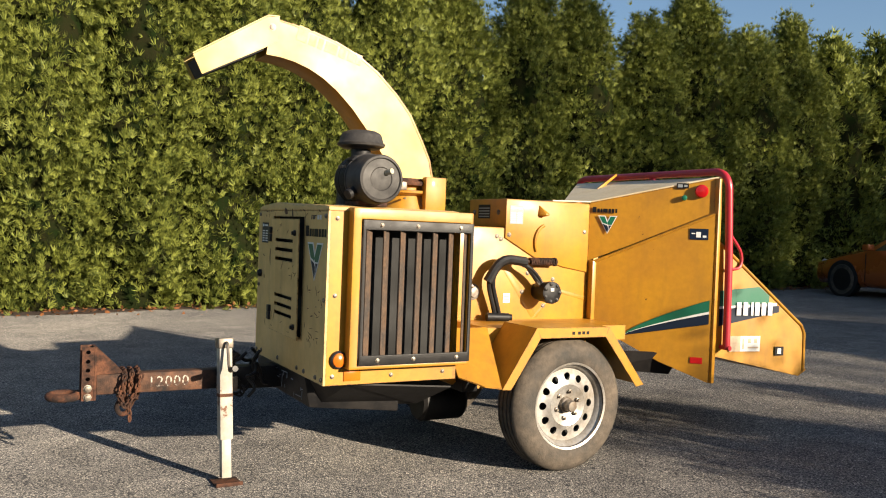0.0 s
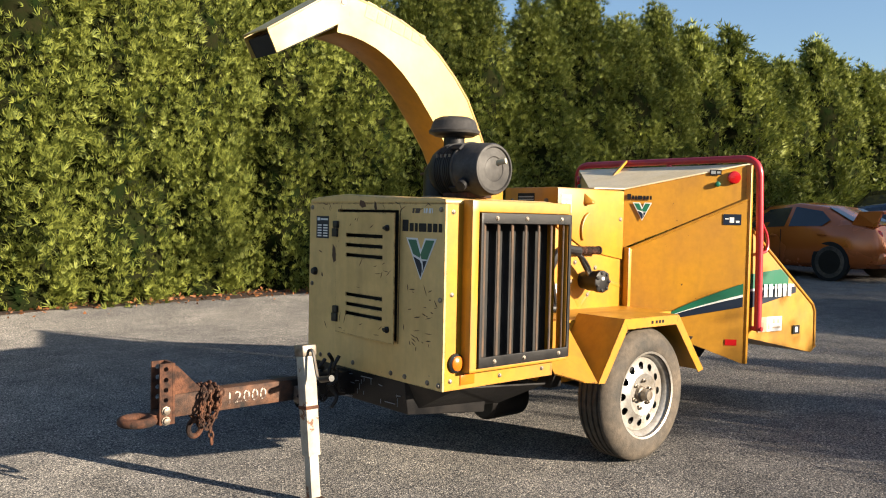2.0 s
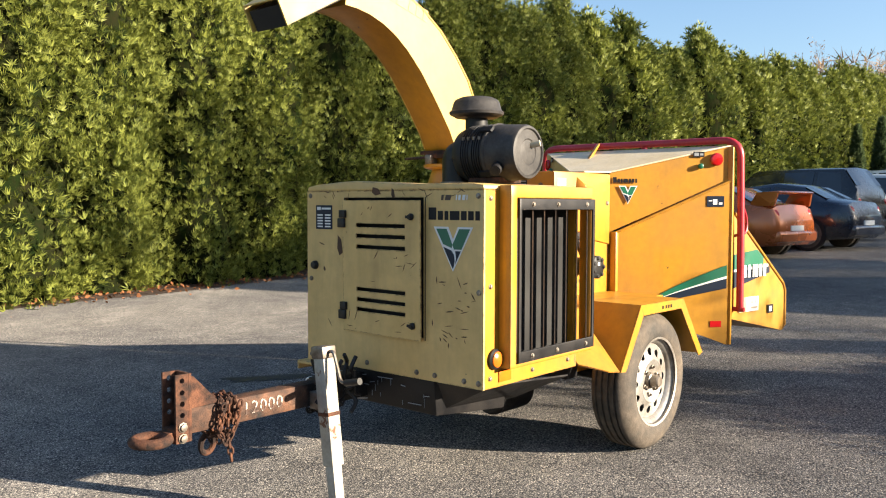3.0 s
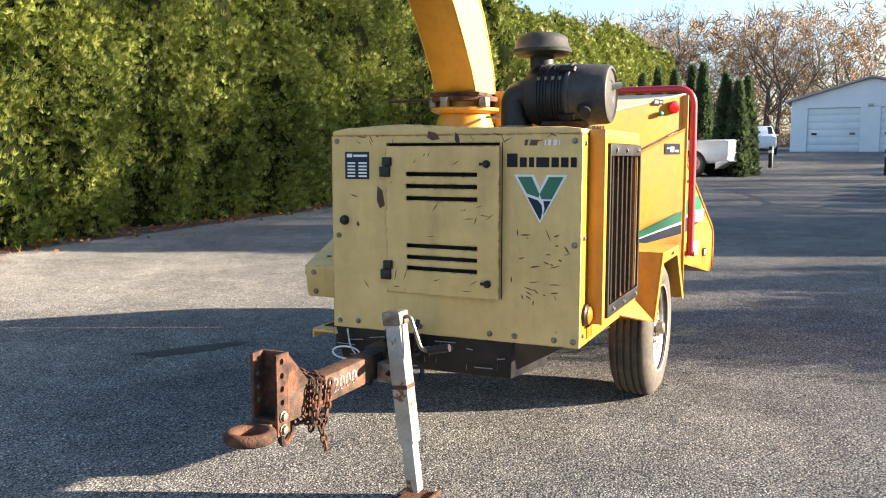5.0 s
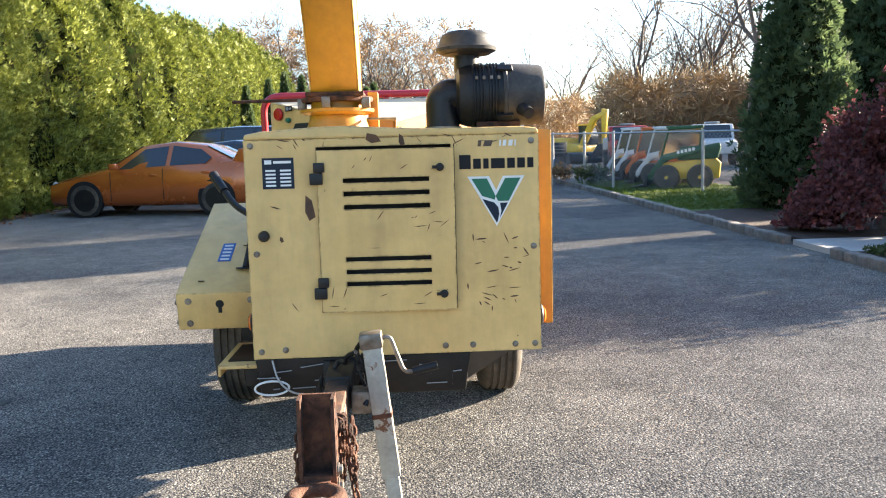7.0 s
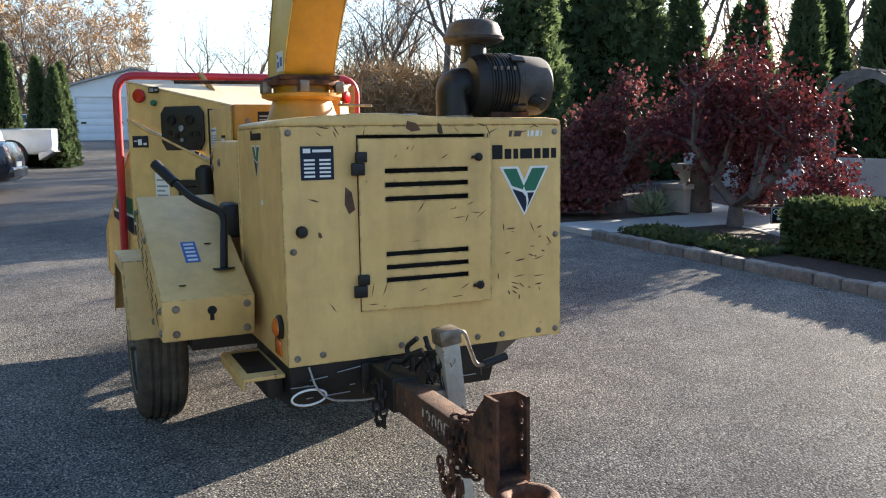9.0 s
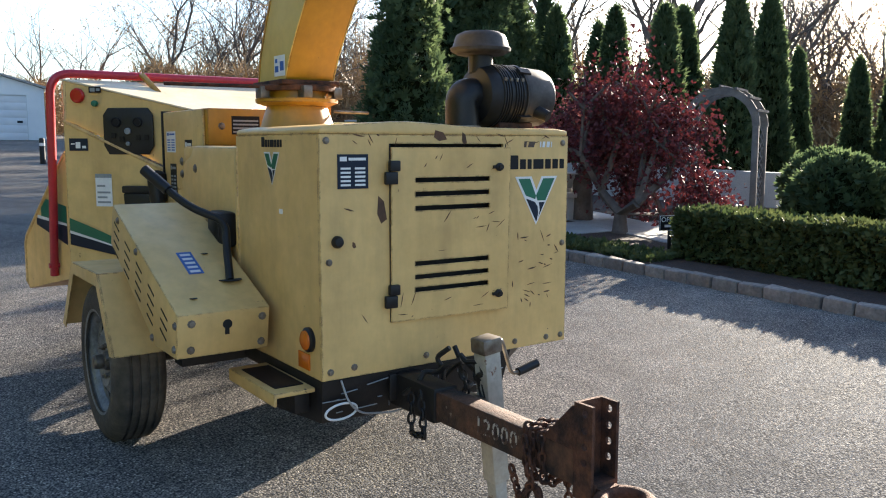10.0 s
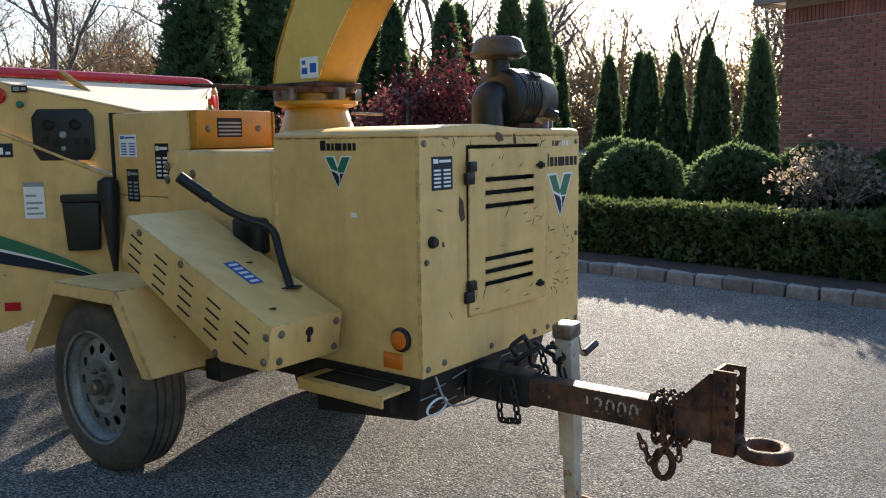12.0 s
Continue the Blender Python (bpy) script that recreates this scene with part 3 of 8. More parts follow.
# the last is added to thin the sun on the ground by the hedge
plan += [(31.5, 7.0), (22.5, -8.0), (27, -2.5), (39.7, -17.9)]
seen = set()
for i, (x, y) in enumerate(plan):
    src = woods[i % 4]
    s = rt.uniform(0.8, 1.25)
    m = pose(x, y, gz(x, y), 0, 0, rt.uniform(0, 360))
    ob = copy_thing(src, m) if src.name in seen else src
    seen.add(src.name)
    ob.matrix_world = m @ Matrix.Diagonal((s, s, s, 1))

# far woods under the low sun: their tops stay below it
for i in range(62):
    a, d = radians(rt.uniform(80, 146)), rt.uniform(58, 92)
    x, y = -3 + math.sin(a) * d, 4 + math.cos(a) * d
    src = woods[(2 * i + i // 3) % 4]
    tall_s = (rt.uniform(0.19, 0.235) if a > radians(104) else rt.uniform(0.14, 0.19)) * d / max(v.co.z for o in src.children for v in o.data.vertices)
    m = pose(x, y, gz(x, y), 0, 0, rt.uniform(0, 360))
    copy_thing(src, m).matrix_world = m @ Matrix.Diagonal((tall_s, tall_s, tall_s, 1))

# wood's edge south-east of garden: added trees, unseen brown-leaved crowns shade the hedge
oak = bare_tree("leafy_oak", "added tall oak with dry brown leaves, its unseen crown shading the hedge", 15.0, 77, leaves=3700, size=0.26, above=9.0)
for i, (along, across, s) in enumerate([(40, 15.0, 1.33), (45, 17.4, 1.4)]):
    x, y = across * 0.616 + along * 0.788, across * 0.788 - along * 0.616
    m = pose(x, y, gz(x, y), 0, 0, 77 * i)
    ob = oak if i == 0 else copy_thing(oak, m)
    ob.matrix_world = m @ Matrix.Diagonal((s, s, s, 1))

# far undergrowth and woodland edge
g = np.random.default_rng(3)
n = 34000
a = np.radians(g.uniform(28, 155, n))
d = np.where((a < np.radians(74)), g.uniform(85, 110, n), g.uniform(52, 80, n))
hgt = np.where(a < np.radians(66), g.uniform(0, 1, n) ** 1.0 * 13.0, np.where(a < np.radians(88), g.uniform(0, 1, n) ** 1.2 * 4.8, g.uniform(0, 1, n) ** 1.5 * 5.5))
px, py = np.sin(a) * d - 3, np.cos(a) * d + 3
pts = np.stack([px, py, gz(px, py) + hgt], 1)
tagged(fronds("far_undergrowth", pts, g.normal(0, 1, (n, 3)), 1.6, BROWN_LEAF, blades=5, up=0.8, width=0.035, spread=65, seed=9, tri=True), "brown leafless undergrowth at the wood's edge", "undergrowth", kind="stuff")


# ---- kerb, beds, lawn, walk ----
KX, KY = 0.863, 0.505


def kerb_at(k):
    """A point of the kerb's face, k metres along it from its south end."""
    return -3.0 + KX * k, -2.505 + KY * k


def gap(k):
    return 11.15 < k < 12.25


kerb = tagged(new("kerb"), "low kerb of weathered tan granite blocks", "kerb", kind="structure")
sm = []
for i in range(4):
    bm = bmesh.new()
    rk = random.Random(i)
    box(bm, 0.006, 0.274, 0, 0.13, -0.1, 0.115)
    for v in bm.verts:
        v.co += Vector((rk.uniform(-0.012, 0.012), rk.uniform(-0.02, 0.016), rk.uniform(-0.018, 0.012)))
    ob = part("kerb_stone", bm, STONE, kerb, bevel=0.018)
    sm.append(ob.data)
    bpy.data.objects.remove(ob)
KA = math.degrees(math.atan2(KY, KX))
for i in range(100):
    k = i * 0.28
    if gap(k):
        continue
    x, y = kerb_at(k)
    ob = new("kerb_stone", sm[i % 4])
    ob.parent = kerb
    ob.matrix_local = pose(x, y, gz(x, y), 0, rt.uniform(-1.5, 1.5) - 1.4, KA + rt.uniform(-1.2, 1.2))


def slab(name, pts, lift, material, label, category, thick=0.3):
    bm = bmesh.new()
    hexa(bm, [(x, y, gz(x, y) + lift - thick) for x, y in pts], [(x, y, gz(x, y) + lift) for x, y in pts])
    return tagged(part(name, bm, material), label, category, kind="structure")


def off(k, w):
    x, y = kerb_at(k)
    return x + KY * w, y - KX * w


slab("garden_bed", [off(-12, 0.128), off(11.15, 0.128), off(11.15, 30), off(-12, 30)], 0.06, MULCH, "dark brown mulched garden bed", "garden bed")
slab("front_walk", [off(11.15, -0.02), off(12.25, -0.02), off(12.25, 3.0), off(11.15, 3.0)], 0.07, CONCRETE, "pale concrete garden path", "path")
slab("mulch_bed", [off(12.25, 0.128), off(16.2, 0.128), off(17.2, 4), off(17.2, 30), off(12.25, 30)], 0.065, MULCH, "dark mulch bed under the conifers", "garden bed")
slab("lawn", [off(16.2, 0.128), off(25.5, 0.128), off(24.5, 3.2), off(17.2, 4)], 0.06, GRASS, "patchy green lawn strip beside the drive", "lawn")
g = np.random.default_rng(31)
n = 9000
kk, ww = g.uniform(16.4, 25, n), g.uniform(0.2, 3.2, n)
px, py = kerb_at(kk)[0] + KY * ww, kerb_at(kk)[1] - KX * ww
pts = np.stack([px, py, gz(px, py) + 0.055], 1)
GRASSBLADE = leaf_mat("grass_blade", (0.05, 0.09, 0.012), (0.15, 0.18, 0.03), 0.3)
tagged(fronds("grass", pts, g.normal(0, 0.4, (n, 3)), 0.07, GRASSBLADE, blades=4, up=1.2, width=0.06, seed=6), "short green grass blades", "grass", kind="stuff")
# low plants at the kerb by the path
n = 1500
kk, ww = g.uniform(8.9, 11.1, n), g.uniform(0.2, 0.9, n)
px, py = kerb_at(kk)[0] + KY * ww, kerb_at(kk)[1] - KX * ww
pts = np.stack([px, py, gz(px, py) + 0.06 + g.uniform(0, 0.06, n)], 1)
tagged(fronds("ground_cover", pts, g.normal(0, 0.7, (n, 3)), 0.07, BOX_LEAF, blades=5, up=0.9, width=0.15, seed=7), "low green ground cover behind the kerb", "ground cover", kind="stuff")
slab("garden_path", [off(9.6, 1.7), off(14.0, 3.0), off(14.0, 4.2), off(8.6, 2.6)], 0.075, CONCRETE, "pale concrete garden path", "path")


# ---- boxwood hedge, shrubs, maples, arbor, sign ----
def box_hedge():
    ob = thing("boxwood_hedge", Matrix(), "low clipped boxwood hedge, sunlit on top", "hedge")
    g = np.random.default_rng(14)
    L, W, H = 11.0, 0.7, 0.56
    n = 17000
    face = g.choice(3, n, p=[0.3, 0.6, 0.1])
    a, b = g.uniform(0, 1, n), g.uniform(0, 1, n)
    k = np.where(face == 2, 0.0, a) * L
    w = np.where(face == 0, b, np.where(face == 1, 0.0, a)) * W
    z = np.where(face == 0, 1.0, b) * H
    out = np.stack([np.where(face == 2, 1.0, 0), np.where(face == 1, 1.0, 0), np.where(face == 0, 1.0, 0)], 1)
    wob = np.array([0.05 * lump((kk_ * 1.1, w_ * 2, z_ * 2), 1.5) for kk_, w_, z_ in zip(k, w, z)])
    pos = np.stack([-k, w, z], 1) + out * (wob + g.uniform(-0.07, 0.02, n))[:, None] * np.array((1, -1, 1))
    # axes: x back along the kerb, y away from the kerb
    ax, ay = np.array((KX, KY, 0.021)), np.array((KY, -KX, -0.002))
    x0, y0 = off(9.05, 0.85)
    wpos = np.array((x0, y0, gz(x0, y0) + 0.05)) + pos[:, :1] * ax + pos[:, 1:2] * ay + pos[:, 2:] * np.array((0, 0, 1))
    wout = out[:, :1] * ax - out[:, 1:2] * ay + out[:, 2:] * np.array((0, 0, 1))
    fronds("foliage", wpos, wout, 0.075, BOX_LEAF, ob, blades=3, up=0.3, width=0.25, seed=15)
    # solid block under the leaves, coloured near-black as the hedge's inner shade
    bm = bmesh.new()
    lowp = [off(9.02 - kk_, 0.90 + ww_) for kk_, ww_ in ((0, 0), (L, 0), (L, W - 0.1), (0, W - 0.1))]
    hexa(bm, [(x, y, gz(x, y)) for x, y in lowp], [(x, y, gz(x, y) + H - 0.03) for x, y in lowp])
    part("inner_foliage", bm, FOLIAGE_SHADE, ob)


box_hedge()


def ball_prof(z):
    return 0.62 * math.sqrt(max(0.001, 1 - (2 * z * 0.93 - 0.86) ** 2)) if z > 0.46 else 0.62


shrub = conifer("round_shrub", "rounded dark green clipped shrub", 1.25, ball_prof, 1700, 0.12, DARKLEAF, 81, group="rounded garden shrubs")
for i, (k, w, s) in enumerate([(8.6, 3.6, 0.98), (7.2, 3.5, 0.98), (6.2, 3.6, 1.02), (5.2, 3.5, 0.98), (4.2, 3.6, 0.95), (3.3, 3.5, 0.95), (9.6, 5.0, 1.0)]):
    x, y = off(k, w)
    m = pose(x, y, gz(x, y), 0, 0, 60 * i)
    ob = shrub if i == 0 else copy_thing(shrub, m)
    ob.matrix_world = m @ Matrix.Diagonal((s, s, s, 1))


def leafy_bush(name, label, h, rad, material, n, seed, trunk=0.0, size=0.09, cat="bush", blades=3):
    ob = thing(name, Matrix(), label, cat)
    r = random.Random(seed)
    bm = bmesh.new()
    tips = []
    stems = 1 if trunk else 9

    def grow(p, d, ln, rd, lev):
        if lev > 4:
            return
        q = p + d * ln
        rod(bm, p, q, rd, rd * 0.7, 6 if lev < 2 else 4)
        if lev > 1:
            tips.extend([p.lerp(q, k) for k in (0.3, 0.6, 0.9)])
        for _ in range(3):
            s = Vector((r.gauss(0, 1), r.gauss(0, 1), r.uniform(-0.2, 0.8))).normalized()
            grow(q, (d * 0.5 + s * 0.7).normalized(), ln * r.uniform(0.6, 0.85), rd * 0.62, lev + 1)
    for i in range(stems):
        a = math.tau * i / stems
        d = Vector((0, 0, 1)) if trunk else Vector((math.cos(a) * 0.5, math.sin(a) * 0.5, 1)).normalized()
        grow(Vector((0, 0, -0.05)), d, trunk or h * 0.3, 0.05 if trunk else 0.012, 0 if trunk else 2)
    stems_bm = bm
    g = np.random.default_rng(seed)
    base = np.array([tuple(t) for t in tips])
    span = np.abs(base[:, :2]).max()
    base = base * np.array((rad / span, rad / span, 1))
    zlo = base[:, 2].min()
    base[:, 2] = 0.35 * h * (0.4 if trunk else 0.6) + (base[:, 2] - zlo) / (base[:, 2].max() - zlo) * (h * 0.86 - 0.14 * h)
    base[:, 2] -= 0.25 * h * (np.hypot(base[:, 0], base[:, 1]) / rad) ** 2 * (1 if trunk else 0)
    pts = base[g.integers(0, len(base), n)] + g.normal(0, 0.10 * rad, (n, 3))
    pts[:, 2] = np.maximum(pts[:, 2], 0.12)
    zall = [v.co.z for v in stems_bm.verts]
    for v in stems_bm.verts:
        v.co.x, v.co.y = v.co.x * rad / span, v.co.y * rad / span
        if v.co.z > zlo:
            v.co.z = 0.35 * h * (0.4 if trunk else 0.6) + (v.co.z - zlo) / (max(zall) - zlo) * h * 0.72
        else:
            v.co.z *= 0.35 * h * (0.4 if trunk else 0.6) / zlo
        if trunk:
            v.co.z -= min(v.co.z - 0.02, 0.25 * h * (math.hypot(v.co.x, v.co.y) / rad) ** 2) if v.co.z > 0.1 else 0
    tagged(part("stem_work", stems_bm, BARK, ob, smooth=60), kind="stuff")
    fronds("leaves", pts, g.normal(0, 0.6, (n, 3)), size, material, ob, blades=blades, up=-0.2, width=0.28, seed=seed)
    return ob


def set_at(ob, x, y, rz=0.0):
    ob.matrix_world = pose(x, y, gz(x, y) + 0.05, 0, 0, rz)


maple = leafy_bush("japanese_maple", "small japanese maple with crimson autumn leaves", 2.95, 1.5, MAPLE_LEAF, 8000, 91, trunk=0.45, size=0.06, cat="tree", blades=3)
set_at(maple, 7.5, 1.25)
m2 = leafy_bush("burgundy_maple", "broad shrub-like maple with dark burgundy leaves", 2.45, 1.2, BURGUNDY, 14000, 92, trunk=0.2, size=0.06, cat="tree", blades=3)
set_at(m2, 9.1, 2.62)
m3 = leafy_bush("burgundy_bush", "dark burgundy leafy bush in the bed", 2.5, 1.1, BURGUNDY, 9000, 93, trunk=0.2, size=0.06, blades=3)
set_at(m3, 9.15, 1.35)
for i, (k, w) in enumerate([(5.7, 2.2), (4.1, 2.2), (2.9, 2.3)]):
    rb = leafy_bush("rose_bush", "sparse rose bush with pale drying leaves", 1.45, 0.7, ROSE_LEAF, 900, 101 + i, size=0.05)
    set_at(rb, *off(k, w))


def arbor():
    ob = thing("garden_arbor", pose(10.88, -1.76, gz(10.88, -1.76) + 0.06, 0, 0, 52), "weathered grey wooden arched arbor with lattice sides", "arbor")
    W, D, H = 1.25, 0.7, 1.55
    for sx in (-1, 1):
        for sy in (-1, 1):
            bm = bmesh.new()
            box(bm, sx * W / 2 - 0.05, sx * W / 2 + 0.05, sy * D / 2 - 0.05, sy * D / 2 + 0.05, 0, H)
            part("post", bm, TRIMWOOD, ob, bevel=0.006)
        for d in (-1, 1):
            for j in range(9):
                bm = bmesh.new()
                z = 0.12 + j * 0.15
                plate(bm, [(sx * W / 2, -D / 2, z), (sx * W / 2, -D / 2, z + 0.03), (sx * W / 2, D / 2, z + 0.03 + d * 0.35), (sx * W / 2, D / 2, z + d * 0.35)], 0.012 * d)
                part("lattice_slat", bm, TRIMWOOD, ob)
    for sy in (-1, 1):
        bm = bmesh.new()
        n, lo, hi = 14, [], []
        for i in range(n + 1):
            a = math.pi * i / n
            for r, row in ((W / 2 - 0.06, lo), (W / 2 + 0.07, hi)):
                row.append((-math.cos(a) * r, H + math.sin(a) * r))
        for i in range(n):
            prism(bm, [lo[i], lo[i + 1], hi[i + 1], hi[i]], "y", sy * D / 2 - 0.025, sy * D / 2 + 0.025)
        bmesh.ops.remove_doubles(bm, verts=bm.verts, dist=0.0005)
        part("arch", bm, TRIMWOOD, ob)
    for i in range(1, 8):
        a = math.pi * i / 8
        bm = bmesh.new()
        x, z = -math.cos(a) * (W / 2 + 0.085), H + math.sin(a) * (W / 2 + 0.085)
        box(bm, x - 0.02, x + 0.02, -D / 2 - 0.1, D / 2 + 0.1, z - 0.02, z + 0.02)
        part("slat", bm, TRIMWOOD, ob)


arbor()


def text_mesh(body, size, m, material, parent, name="lettering", align="CENTER", extrude=0.001):
    cu = bpy.data.curves.new("text", "FONT")
    cu.body, cu.size, cu.align_x, cu.align_y, cu.extrude = body, size, align, "CENTER", extrude
    tmp = bpy.data.objects.new("text", cu)
    scene.collection.objects.link(tmp)
    me = bpy.data.meshes.new_from_object(tmp.evaluated_get(bpy.context.evaluated_depsgraph_get()))
    bpy.data.objects.remove(tmp)
    me.materials.clear()
    me.materials.append(material)
    ob = new(name, me)
    ob.parent = parent
    ob.matrix_local = m
    return ob


def office_sign():
    ob = thing("office_sign", pose(5.93, 1.12, gz(5.93, 1.12) + 0.05, 0, 0, -81), "small black sign on a stake with a white border and arrow", "sign")
    bm = bmesh.new()
    box(bm, -0.02, 0.02, 0.004, 0.03, -0.05, 0.42)
    part("stake", bm, BLACK, ob)
    bm = bmesh.new()
    box(bm, -0.16, 0.16, -0.012, 0.002, 0.24, 0.43)
    part("board", bm, DECALBLACK, ob, bevel=0.003)
    for x0, x1, z0, z1 in ((-0.155, 0.155, 0.421, 0.427), (-0.155, 0.155, 0.243, 0.249), (-0.155, -0.149, 0.25, 0.42), (0.149, 0.155, 0.25, 0.42)):
        bm = bmesh.new()
        box(bm, x0, x1, -0.016, -0.012, z0, z1)
        part("border", bm, WHITE, ob)
    text_mesh("OFFICE", 0.085, pose(0, -0.0135, 0.375, 90), WHITE, ob)
    bm = bmesh.new()
    prism(bm, [(-0.09, 0.285), (0.03, 0.285), (0.03, 0.27), (0.10, 0.30), (0.03, 0.33), (0.03, 0.315), (-0.09, 0.315)], "y", -0.016, -0.012)
    part("arrow", bm, WHITE, ob)


office_sign()


# ---- brick house at the garden's near end ----
def house():
    ob = thing("brick_house", pose(5.39, -3.08, gz(5.39, -3.08), 0, 0, 188.7), "red brick house with a soldier course under the eave", "house")
    bm = bmesh.new()
    prism(bm, [(0, 0.012), (4.2, 0.012), (4.2, 7), (0, 7)], "z", 0.45, 3.27)
    part("wall", bm, MORTAR, ob)
    bm = bmesh.new()
    prism(bm, [(-0.03, -0.03), (4.23, -0.03), (4.23, 7.03), (-0.03, 7.03)], "z", -0.3, 0.449)
    part("foundation", bm, CONCRETE, ob)
    bm = bmesh.new()
    box(bm, -0.25, 4.45, -0.25, 7.25, 3.271, 3.32)
    part("soffit", bm, SIDING, ob)
    bm = bmesh.new()
    grid_panel(bm, (-0.30, -0.25, 4.45, 4.50), (-0.30, -0.25, 7.25, 7.30), [(1, 1)], lambda a, b, d: (a, b, 3.22 + d), 0.2)
    part("gutter", bm, mat("brown_gutter", (0.22, 0.17, 0.13), rough=0.5), ob)
    bm = bmesh.new()
    low = [(-0.3, -0.3), (4.5, -0.3), (4.5, 7.3), (-0.3, 7.3)]
    hexa(bm, [(x, y, 3.422) for x, y in low], [(2.0, 2.2, 4.4), (2.2, 2.2, 4.4), (2.2, 4.8, 4.4), (2.0, 4.8, 4.4)])
    part("roof", bm, ROOFING, ob)
    return ob


HOUSE = house()


# ---- garage ----
def garage():
    ob = thing("garage", pose(53.65, 35.65, gz(56, 31), 0, 0, -63.5) @ Matrix.Scale(0.86, 4), "white two-bay garage with low gable roof and overhead doors", "garage")
    W, H, D = 11.9, 4.15, 14.0
    spans = [(1.25, 5.2), (6.65, 10.6)]
    bm = bmesh.new()
    lo = [(0, 0), (1.25, 0), (1.25, 3.6), (5.2, 3.6), (5.2, 0), (6.65, 0), (6.65, 3.6), (10.6, 3.6), (10.6, 0), (W, 0), (W, H), (W / 2, H + 1.75), (0, H)]
    prism(bm, lo, "y", 0, 0.3)
    box(bm, 0, 0.3, 0.3, D, 0, H)
    box(bm, W - 0.3, W, 0.3, D, 0, H)
    part("wall", bm, SIDING, ob)
    for sx in (-1, 1):
        bm = bmesh.new()
        xe = W / 2 + sx * (W / 2 + 0.45)
        plate(bm, [(W / 2, -0.4, H + 1.78), (xe, -0.4, H - 0.1), (xe, D, H - 0.1), (W / 2, D, H + 1.78)], 0.16 * sx)
        part("roof", bm, ROOFING, ob)
    for x0, x1 in spans:
        bm = bmesh.new()
        box(bm, x0, x1, 0.16, 0.2, 0, 3.6)
        door = part("garage_door", bm, GARDOOR, ob)
        for j in range(6):
            b2 = bmesh.new()
            box(b2, x0 + 0.02, x1 - 0.02, 0.13, 0.16, j * 0.6 + 0.02, j * 0.6 + 0.58)
            part("door_panel", b2, GARDOOR, door, bevel=0.01)
        for xx in (x0 + 0.35, x1 - 0.75):
            b2 = bmesh.new()
            box(b2, xx, xx + 0.42, 0.11, 0.13, 1.38, 1.56)
            part("door_window", b2, GLASS, door)
    bm = bmesh.new()
    box(bm, 5.7, 6.1, -0.2, 0, 3.65, 3.85)
    part("wall_lamp", bm, GALV, ob, bevel=0.03)


garage()

# ---- the wood chipper: x to its rear, y to its left, z up from the ground under its axle ----
CH = thing("wood_chipper", pose(0.359, 5.461, gz(0.359, 5.461), 0, 0, 29.0), "yellow towable wood chipper with a curved discharge chute, on asphalt", "wood chipper")


def b3(name, x0, x1, y0, y1, z0, z1, material, parent=CH, label="", bevel=0.004):
    bm = bmesh.new()
    box(bm, x0, x1, y0, y1, z0, z1)
    return part(name, bm, material, parent, label, bevel)


def bolt(p, axis, parent, r=0.011, material=STEEL, h=0.008):
    bm = bmesh.new()
    lathe(bm, [(r * 1.3, 0), (r * 1.3, h * 0.35), (r, h * 0.4), (r * 0.9, h), (r * 0.3, h * 1.15)], p, axis, 8)
    return part("bolt", bm, material, parent)


# engine hood panels
XF, XB, YR, YL, ZB, ZT = -1.455, -0.72, -0.745, 0.402, 0.556, 1.447
bm = bmesh.new()
grid_panel(bm, (YR, -0.40, 0.12, YL), (ZB, 0.745, 1.385, ZT - 0.03), [(1, 1)], lambda a, b, d: (XF - d, a, b), 0.012)
FP = part("front_panel", bm, FADED, CH, "faded scratched yellow front panel")
bm = bmesh.new()
n = 16
low, up = [], []
for i in range(n + 1):
    y = YR + (YL - YR) * i / n
    crown = 0.018 * math.exp(-((y - 0.05) / 0.22) ** 2)
    up.append((y, ZT + crown))
prism(bm, [(YR, ZT - 0.03), (YR + 0.004, ZT - 0.008)] + [(y, z) for y, z in up[1:-1]] + [(YL - 0.004, ZT - 0.008), (YL, ZT - 0.03)], "x", XF - 0.012, XB)
part("hood_top", bm, FADED, CH, bevel=0.008)
b3("left_panel", XF, XB, YL - 0.012, YL, ZB, ZT - 0.03, FADED, bevel=0)
b3("rear_panel", XB - 0.012, XB, YR, YL - 0.012, ZB, ZT - 0.03, YELLOW, bevel=0)
bm = bmesh.new()
grid_panel(bm, (XF, -1.30, -0.74, XB - 0.012), (ZB, 0.66, 1.40, ZT - 0.03), [(1, 1)], lambda a, b, d: (a, YR + d, b), 0.012)
part("right_panel", bm, YELLOW, CH)
# plain inner bodies; their near-black puts in the shade under the hood
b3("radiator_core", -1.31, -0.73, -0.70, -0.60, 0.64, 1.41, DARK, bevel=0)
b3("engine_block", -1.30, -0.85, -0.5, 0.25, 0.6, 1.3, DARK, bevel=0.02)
# radiator shroud on the right
SHY = -0.812
bm = bmesh.new()
x0, x1, z0, z1 = -1.362, -0.682, 0.640, 1.437
grid_panel(bm, (x0, x0 + 0.045, x1 - 0.018, x1), (z0, z0 + 0.018, z1 - 0.055, z1), [(1, 1)], lambda a, b, d: (a, SHY + d, b), YR - SHY)
part("radiator_shroud", bm, YELLOW, CH, bevel=0.004)
gx0, gx1, gz0, gz1 = x0 + 0.047, x1 - 0.002, z0 + 0.019, z1 - 0.057
bm = bmesh.new()
